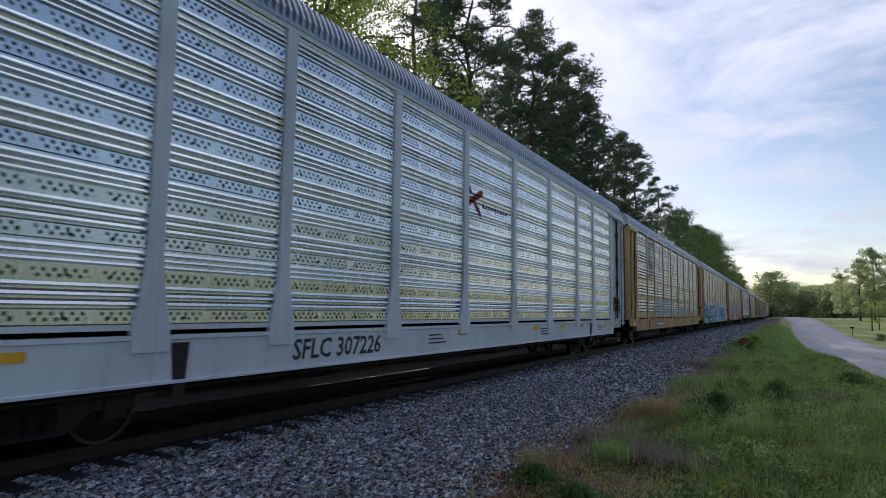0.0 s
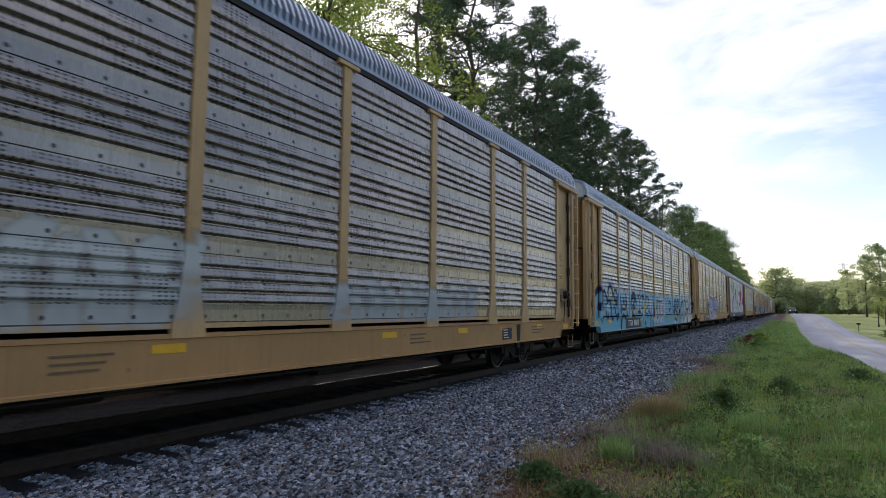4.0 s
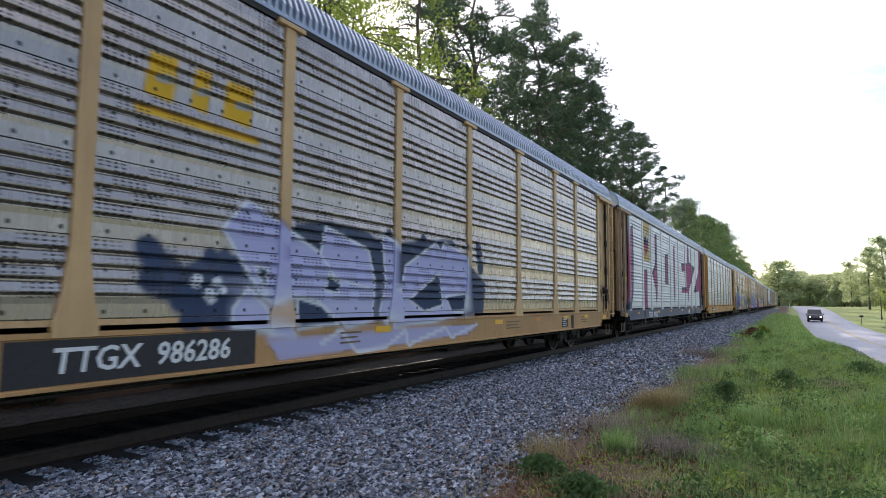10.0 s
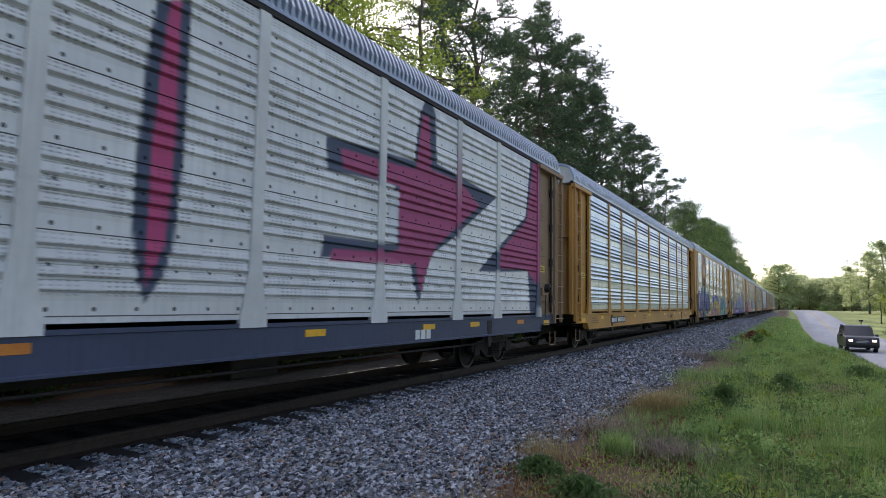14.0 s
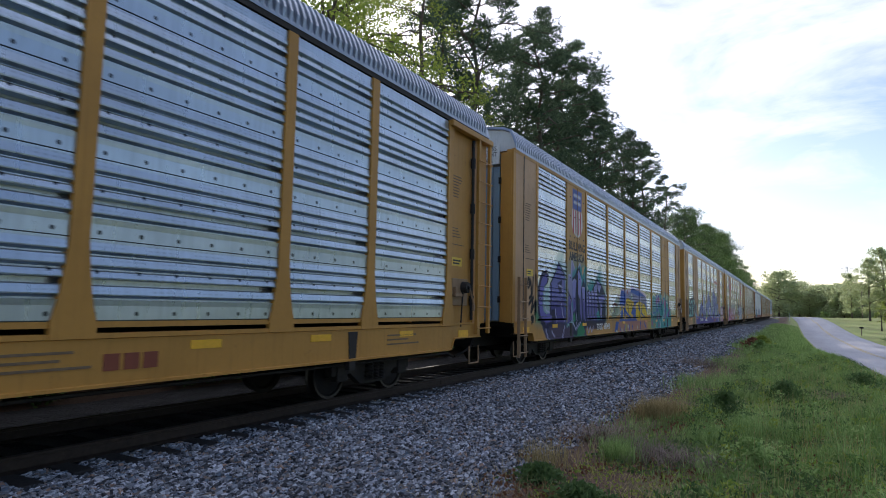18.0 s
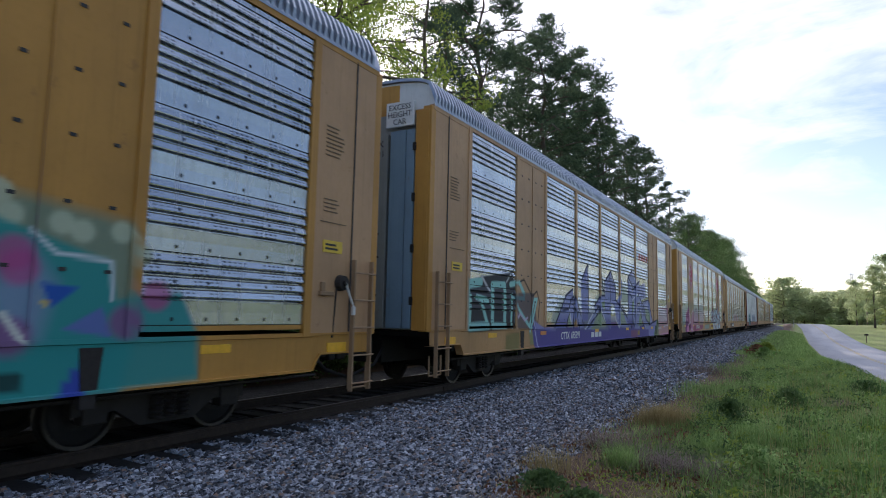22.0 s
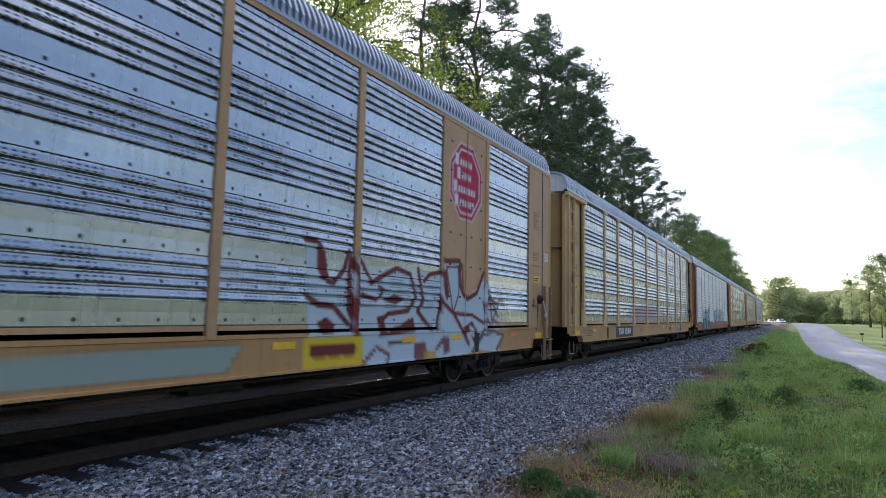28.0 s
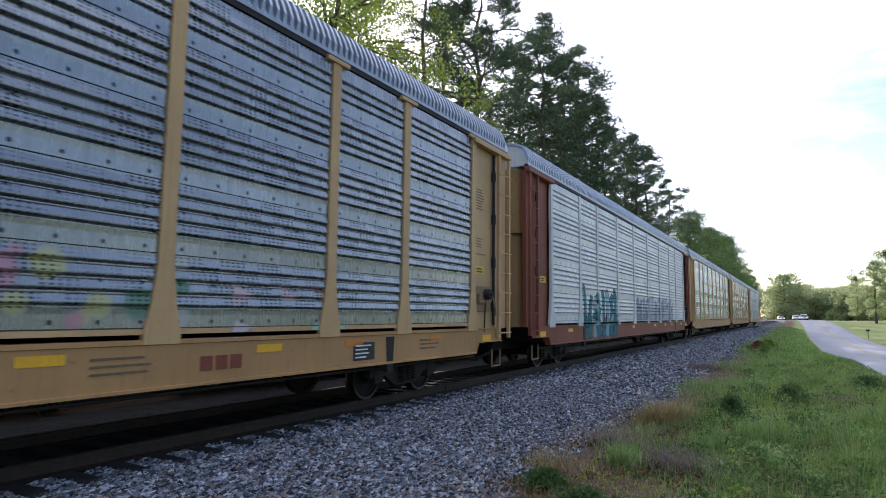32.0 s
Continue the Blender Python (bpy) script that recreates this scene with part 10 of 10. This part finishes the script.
def round_sticker(car):
    y, z, r = 11.91, 2.67, 0.13
    for grow, mat, lift in ((1.0, "greensticker", 0.0), (0.78, "inkwhite", 0.003)):
        bm = bmesh.new()
        tube(bm, (HALF - 0.006 + lift, y, z), (HALF + 0.001 + lift, y, z), r * grow, n=24)
        part("sticker", bm, M[mat], car, "round green and white sticker" if grow == 1.0 else "")


def tail_letters(car):
    part("lettering", text_mesh("BI", 0.34, HALF - 0.002, 12.85, 3.15, M["inkwhite"]), None, car, "white stencilled letters")



CARS = [
    dict(kind="ladder", label="shiny galvanised auto rack car with light grey posts", posts="lightgrey", sill="lightgrey", sheet="bright", ends="lightgrey", eave=5.52, post_wide=0.2, caps=False, foot=1.06, chord="lightgrey", door="lightgrey", marks="SFLC 307226", marks_ink="ink", marks_size=0.40, marks_y=-5.63, ink="ink", extra=word_bars),
    dict(kind="ladder", label="tan auto rack car with grey slatted sides", posts="tan", sill="tan_dirty", sheet="galv_dull", ends="tan", marks="|", marks_y=-5.44),
    dict(kind="ladder", label="tan auto rack car with light blue graffiti", posts="tan", sill="tan_dirty", sheet="galv_dull", ends="tan", marks="TTGX  986073", marks_field=True, marks_y=-6.3, blocks=(5.26, "red", 0.17)),
    dict(kind="ladder", label="tan auto rack car with lavender graffiti", posts="tan", sill="tan_dirty", sheet="galv_dull", ends="tan", marks="TTGX  986286", marks_field=True, marks_y=-6.1),
    dict(kind="ladder", label="white auto rack car with navy sill and huge pink letters", posts="white", sill="navy", sheet="whitesheet", ends="brown", caps=False, base="white", sill_foot=0.80, marks="TTGX   983262", marks_y=-6.55, marks_size=0.36, blocks=(5.35, "inkwhite", 0.15)),
    dict(kind="ladder", label="ochre auto rack car with bluish slotted sides", posts="ochre", sill="ochre", sheet="galv_blue", ends="ochre", slots=True, caps=False, marks="|", marks_y=-7.6, blocks=(4.5, "red", 0.17)),
    dict(kind="flat", label="ochre auto rack car with purple and teal graffiti", posts="ochre", sill="ochre", sheet="galv", ends="tan_plate", eave=5.55, marks="TTGX  697490", marks_y=-4.73, marks_size=0.3, extra=slogan),
    dict(kind="flat", label="tan auto rack car with lilac graffiti and purple sill", posts="tan_plate", sill="tan_dirty", sheet="galv", ends="tan_plate", eave=5.55, marks="CTTX  695391", marks_y=-4.68, marks_size=0.3, blocks=(-2.5, "inkwhite", 0.34), extra=round_sticker),
    dict(kind="flat", label="tan auto rack car with pink graffiti", posts="tan_plate", sill="tan_dirty", sheet="galv", ends="tan_plate", eave=5.55, marks="CTTX  695164", marks_y=-4.58, marks_size=0.3, extra=tail_letters),
    dict(kind="ladder", label="tan auto rack car with dull grey sides", posts="tan", sill="tan_dirty", sheet="galv_grey", ends="tan", marks="TTGX  851809", marks_field=True, marks_y=-5.87, blocks=(4.7, "red", 0.17)),
    dict(kind="ladder", label="oxide red auto rack car with white slatted sides", posts="white", sill="red", sheet="whitesheet", ends="red", caps=False),
    dict(kind="ladder", label="tan auto rack car far down the train", posts="tan", sill="tan_dirty", sheet="galv", ends="tan"),
    dict(kind="ladder", label="tan auto rack car far down the train", posts="tan", sill="tan_dirty", sheet="galv", ends="tan"),
    dict(kind="ladder", label="last auto rack car of the train", posts="lightgrey", sill="tan", sheet="galv", ends="tan"),
]
for k, spec in enumerate(CARS):
    spec["art"] = ART.get(k)
    slip = (0.6, 0.34, 0.45, 0.47, 0.2, 0.1)[k] if k < 6 else 0.0
    if spec["art"] and k not in (2, 4):
        spec["art"].shift = slip
TRAIN = [rack_car(k, spec) for k, spec in enumerate(CARS)]


# ---- road users and roadside ----
RXS, RYS, RZS, RNX, RNY = RD
ARC = np.concatenate([[0], np.cumsum(np.hypot(np.diff(RXS), np.diff(RYS)))])


def lane_pose(arc, side):
    """A pose on the road at a length along it, facing back towards its start."""
    x, y, z = (float(np.interp(arc, ARC, a)) for a in (RXS, RYS, RZS))
    nx, ny = float(np.interp(arc, ARC, RNX)), float(np.interp(arc, ARC, RNY))
    d = 1.0
    slope = float(np.interp(arc + d, ARC, RZS) - np.interp(arc - d, ARC, RZS)) / (2 * d)
    return pose(x + nx * side, y + ny * side, z + 0.052, math.degrees(math.atan(slope)), 0, math.degrees(math.atan2(ny, nx)))


def arc_at_y(y):
    return float(np.interp(y, RYS, ARC))


def vehicle(name, label, cat, paint, tall, length, width, lit):
    """A car whose nose points to -y, standing on z = 0."""
    ob = tagged(new(name), label, cat)
    L, W, H = length / 2, width / 2, tall
    belt = H * 0.56
    hood = H * 0.60 if tall > 1.6 else H * 0.56
    bm = bmesh.new()
    prism(bm, [(-L, 0.42), (-L, hood * 0.82), (-L + 0.12, hood * 0.95), (-L * 0.42, hood), (-L * 0.40, belt + 0.04), (L * 0.93, belt + 0.04), (L, belt), (L, 0.45), (L - 0.2, 0.32), (-L + 0.2, 0.30)], -W, W)
    bmesh.ops.bevel(bm, geom=bm.edges[:], offset=0.06, segments=3, affect="EDGES", profile=0.6)
    body = part("body", bm, paint, ob)
    bm = bmesh.new()
    lo = [(-L * 0.46, belt), (-L * 0.12, H - 0.05), (0.0, H), (L * 0.72, H - 0.02), (L * 0.90, belt)]
    a = [bm.verts.new((-W + 0.05, y, z)) if z < belt + 0.1 else bm.verts.new((-W + 0.17, y, z)) for y, z in lo]
    b = [bm.verts.new((W - 0.05, y, z)) if z < belt + 0.1 else bm.verts.new((W - 0.17, y, z)) for y, z in lo]
    bm.faces.new(a)
    bm.faces.new(b[::-1])
    for i in range(len(lo)):
        j = (i + 1) % len(lo)
        bm.faces.new((a[i], b[i], b[j], a[j]))
    bmesh.ops.bevel(bm, geom=bm.edges[:], offset=0.035, segments=2, affect="EDGES", profile=0.6)
    part("cabin", bm, paint, ob)

    def pane(nm, pts):
        bm = bmesh.new()
        c = [Vector(p) for p in pts]
        nrm = (c[1] - c[0]).cross(c[2] - c[0]).normalized() * 0.006
        f = [bm.verts.new(p + nrm) for p in c]
        g = [bm.verts.new(p - nrm) for p in c]
        bm.faces.new(f)
        bm.faces.new(g[::-1])
        for i in range(len(c)):
            j = (i + 1) % len(c)
            bm.faces.new((f[i], g[i], g[j], f[j]))
        part(nm, bm, M["glass"], ob)
    y0, z0, y1, z1 = -L * 0.455, belt + 0.05, -L * 0.135, H - 0.10
    pane("windscreen", [(-W + 0.13, y0 - 0.02, z0), (W - 0.13, y0 - 0.02, z0), (W - 0.24, y1 - 0.02, z1), (-W + 0.24, y1 - 0.02, z1)])
    pane("rear_window", [(-W + 0.14, L * 0.905, belt + 0.05), (W - 0.14, L * 0.905, belt + 0.05), (W - 0.22, L * 0.745, H - 0.1), (-W + 0.22, L * 0.745, H - 0.1)])
    for s in (-1, 1):
        for ya, yb in ((-L * 0.34, L * 0.16), (L * 0.20, L * 0.74)):
            pane("side_window", [(s * (W - 0.075), ya, belt + 0.07), (s * (W - 0.075), yb, belt + 0.07), (s * (W - 0.155), yb - 0.06, H - 0.14), (s * (W - 0.155), ya + (0.22 if ya < 0 else 0.04), H - 0.14)])
        bm = bmesh.new()
        box(bm, s * (W - 0.3) - 0.13, s * (W - 0.3) + 0.13, -L - 0.02, -L + 0.12, hood * 0.66, hood * 0.79, 0.03)
        part("headlight", bm, M["headlight" if lit else "lamp_off"], ob)
        bm = bmesh.new()
        box(bm, s * (W - 0.2) - 0.12, s * (W - 0.2) + 0.12, L - 0.08, L + 0.02, belt - 0.3, belt - 0.05, 0.02)
        part("tail_light", bm, M["taillight"], ob)
        bm = bmesh.new()
        box(bm, s * (W + 0.1) - 0.1, s * (W + 0.1) + 0.1, -L * 0.36, -L * 0.30, belt + 0.02, belt + 0.18, 0.02)
        part("mirror", bm, paint, ob)
    bm = bmesh.new()
    for i in range(3):
        box(bm, -W + 0.62, W - 0.62, -L - 0.015, -L + 0.05, hood * 0.60 + i * 0.09, hood * 0.60 + 0.03 + i * 0.09, 0.008)
    part("grille", bm, M["chrome"], ob)
    bm = bmesh.new()
    box(bm, -W + 0.02, W - 0.02, -L - 0.08, -L + 0.15, 0.40, 0.58, 0.04)
    part("bumper", bm, M["black" if tall > 1.6 else "carwhite"], ob)
    r = 0.38 if tall > 1.6 else 0.32
    tyre, rim = bmesh.new(), bmesh.new()
    tube(tyre, (-0.12, 0, 0), (0.12, 0, 0), r, n=20)
    bmesh.ops.bevel(tyre, geom=[e for e in tyre.edges if e.calc_face_angle(0) > 1], offset=0.03, segments=2, affect="EDGES")
    tube(rim, (-0.125, 0, 0), (0.125, 0, 0), r * 0.62, n=14)
    for i in range(5):
        t = i * 2 * math.pi / 5
        tube(rim, (0.13, 0, 0), (0.13, r * 0.6 * math.cos(t), r * 0.6 * math.sin(t)), 0.03, n=5)
    tm, rmm = to_mesh("tyre", tyre, M["rubber"]), to_mesh("rim", rim, M["chrome"])
    wheels = []
    for s in (-1, 1):
        for y in (-L * 0.62, L * 0.60):
            w = shared("wheel", tm, ob, "", pose(s * (W - 0.13), y, r))
            shared("rim", rmm, w)
            wheels.append((w, s * (W - 0.13), y, r))
    return ob, wheels


SUV = vehicle("suv", "dark blue-black SUV with lit headlights and chrome grille", "car", M["carblack"], 1.85, 5.0, 1.98, True)
WHITE_CARS = [vehicle("white_car", "white car waiting then driving over the crossing", "car", M["carwhite"], 1.48, 4.6, 1.82, True) for _ in range(3)]


def roadside():
    ob = tagged(new("mailbox"), "black mailbox on a post by the road", "mailbox")
    bm = bmesh.new()
    box(bm, -0.05, 0.05, -0.05, 0.05, -0.1, 1.0, 0.006)
    part("post", bm, M["pole"], ob)
    bm = bmesh.new()
    prism(bm, [(-0.24, 1.0), (0.24, 1.0), (0.24, 1.16), (0.2, 1.23), (-0.2, 1.23), (-0.24, 1.16)], -0.12, 0.12)
    part("box", bm, M["black"], ob)
    ob.matrix_basis = pose(8.4, 106, float(land(8.4, 106)), 0, 0, 90)

    def pole(x, y, h):
        ob = tagged(new("utility_pole"), "wooden utility pole with a crossarm", "pole", "utility poles")
        bm = bmesh.new()
        tube(bm, (0, 0, -0.3), (0, 0, h), 0.17, 0.11, n=10)
        part("shaft", bm, M["pole"], ob)
        bm = bmesh.new()
        box(bm, -1.2, 1.2, -0.06, 0.06, h - 0.75, h - 0.6)
        part("crossarm", bm, M["pole"], ob)
        for dx in (-1.1, -0.4, 0.4, 1.1):
            bm = bmesh.new()
            tube(bm, (dx, 0, h - 0.6), (dx, 0, h - 0.42), 0.05, 0.03, n=7)
            part("insulator", bm, M["steel"], ob)
        ob.matrix_basis = pose(x, y, float(land(x, y)), 0, 0, 55)
    spots = [(21.0, 200, 10.5), (19.3, 238, 9.5), (58, 176, 10.5)]
    for s in spots:
        pole(*s)
    for (xa, ya, ha), (xb, yb, hb) in zip(spots, spots[:0] + [spots[2], spots[0]]):
        for k in (-1.1, 1.1):
            bm = bmesh.new()
            a = Vector((xa, ya, float(land(xa, ya)) + ha - 0.42)) + Vector((k * 0.57, k * 0.82, 0))
            b = Vector((xb, yb, float(land(xb, yb)) + hb - 0.42)) + Vector((k * 0.57, k * 0.82, 0))
            pts = [a.lerp(b, i / 10) - Vector((0, 0, 0.9 * (1 - (2 * i / 10 - 1) ** 2))) for i in range(11)]
            for p, q in zip(pts, pts[1:]):
                tube(bm, p, q, 0.02, n=4)
            tagged(part("power_line", bm, M["steel"]), "thin power line between poles", "cable", "power lines")
    # marker post by the track
    ob = tagged(new("marker_post"), "slim pale marker post beside the road", "post")
    bm = bmesh.new()
    box(bm, -0.05, 0.05, -0.02, 0.02, -0.2, 1.6, 0.005)
    part("stake", bm, M["white"], ob)
    ob.matrix_basis = pose(-0.7, 165, float(land(-0.7, 165)))
    # lattice tower far beyond
    ob = tagged(new("transmission_tower"), "far lattice steel transmission tower above the trees", "tower")
    bm = bmesh.new()
    H = 60

    def half(z):
        return 5.5 * (1 - z / H) ** 1.4 + 0.8
    zs = [0, 12, 22, 31, 39, 46, 52, 57, 60]
    cs = ((-1, -1), (1, -1), (1, 1), (-1, 1))
    for a, b in zip(zs, zs[1:]):
        for i, (u, v) in enumerate(cs):
            u2, v2 = cs[(i + 1) % 4]
            p, q = half(a), half(b)
            tube(bm, (u * p, v * p, a), (u * q, v * q, b), 0.13, n=4)
            tube(bm, (u * p, v * p, a), (u2 * q, v2 * q, b), 0.07, n=4)
            tube(bm, (u2 * p, v2 * p, a), (u * q, v * q, b), 0.07, n=4)
    part("lattice", bm, M["steel"], ob)
    for z, w in ((44, 8.5), (51, 7.5), (58, 6.5)):
        bm = bmesh.new()
        for s in (-1, 1):
            tube(bm, (0, 0, z + 0.8), (s * w, 0, z), 0.11, n=4)
            tube(bm, (0, 0, z - 0.8), (s * w, 0, z), 0.11, n=4)
        part("arm", bm, M["steel"], ob)
    ob.matrix_basis = pose(59, 900, float(land(59, 900)), 0, 0, 10)


roadside()


def car_y(k, t):
    return GAP0 + PITCH * (k - 0.5) + 0.17 - travelled(t) + float(np.interp(t, [0, 1, 2.5, 5, 8, 10, 12, 14, 18, 24, 28, 32], [0.66, 0.50, 0.45, 0.38, 0.48, 0.46, 0.29, 0.16, 0.06, 0.0, -0.08, 0.0]))


def motions():
    times = [i for i in range(33)]
    spin = [i * 2 / FPS for i in range(481)]
    for k, car in enumerate(TRAIN):
        walk(car, [(t, pose(TRACK_X, car_y(k, t), 0)) for t in times])
    # all wheelsets roll alike, so the leading and the trailing ones share their keys
    for i, ob in enumerate(AXLE_SETS):
        if i < 2:
            y = -0.9 if i == 0 else 0.9
            walk(ob, [(t, pose(0, y, WHEEL_R, math.degrees(travelled(t) / WHEEL_R) % 360)) for t in spin])
        else:
            ob.rotation_mode = AXLE_SETS[i % 2].rotation_mode
            ob.animation_data_create().action = AXLE_SETS[i % 2].animation_data.action
            ob.animation_data.action_slot = AXLE_SETS[i % 2].animation_data.action_slot
    # road users
    dark = [(0, 262), (3, 222), (6, 173), (9, 126), (10, 110), (12, 78), (13, 63), (14, 55), (15, 46.3), (16, 33), (18, 10), (20, -14), (24, -66), (28, -122), (32, -178)]
    tracks = [(SUV, [(t, arc_at_y(y)) for t, y in dark])]
    cross = float(ARC[int(np.argmin(np.abs(RXS + 7.6)))])
    for i, ob in enumerate(WHITE_CARS):
        stop = cross + 9 + i * 8
        at26, at29, at32 = ((cross - 4, arc_at_y(238), arc_at_y(193)), (cross + 1, arc_at_y(256), arc_at_y(224)), (cross + 16, cross + 1, arc_at_y(256)))[i]
        tracks.append((ob, [(0, stop), (20 + i, stop), (22 + i * 0.7, stop - 0.6), (26, at26), (29, at29), (32, at32)]))
    for (ob, wheels), rows in tracks:
        ts, arcs = [r[0] for r in rows], [r[1] for r in rows]
        every = [i * 0.5 for i in range(65)]
        slope = np.gradient(arcs, ts)

        def at(t):
            k = min(max(int(np.searchsorted(ts, t)) - 1, 0), len(ts) - 2)
            h = ts[k + 1] - ts[k]
            u = (t - ts[k]) / h
            return ((2 * u ** 3 - 3 * u ** 2 + 1) * arcs[k] + (u ** 3 - 2 * u ** 2 + u) * h * slope[k] + (3 * u ** 2 - 2 * u ** 3) * arcs[k + 1] + (u ** 3 - u ** 2) * h * slope[k + 1])
        walk(ob, [(t, lane_pose(at(t), -1.62)) for t in every])
        begin = 0 if ob is SUV[0] else 20
        for w, x, y, r in wheels:
            walk(w, [(i / FPS, pose(x, y, r, math.degrees(-at(i / FPS) / r) % 360)) for i in range(961) if begin <= i / FPS or i == 0])


motions()
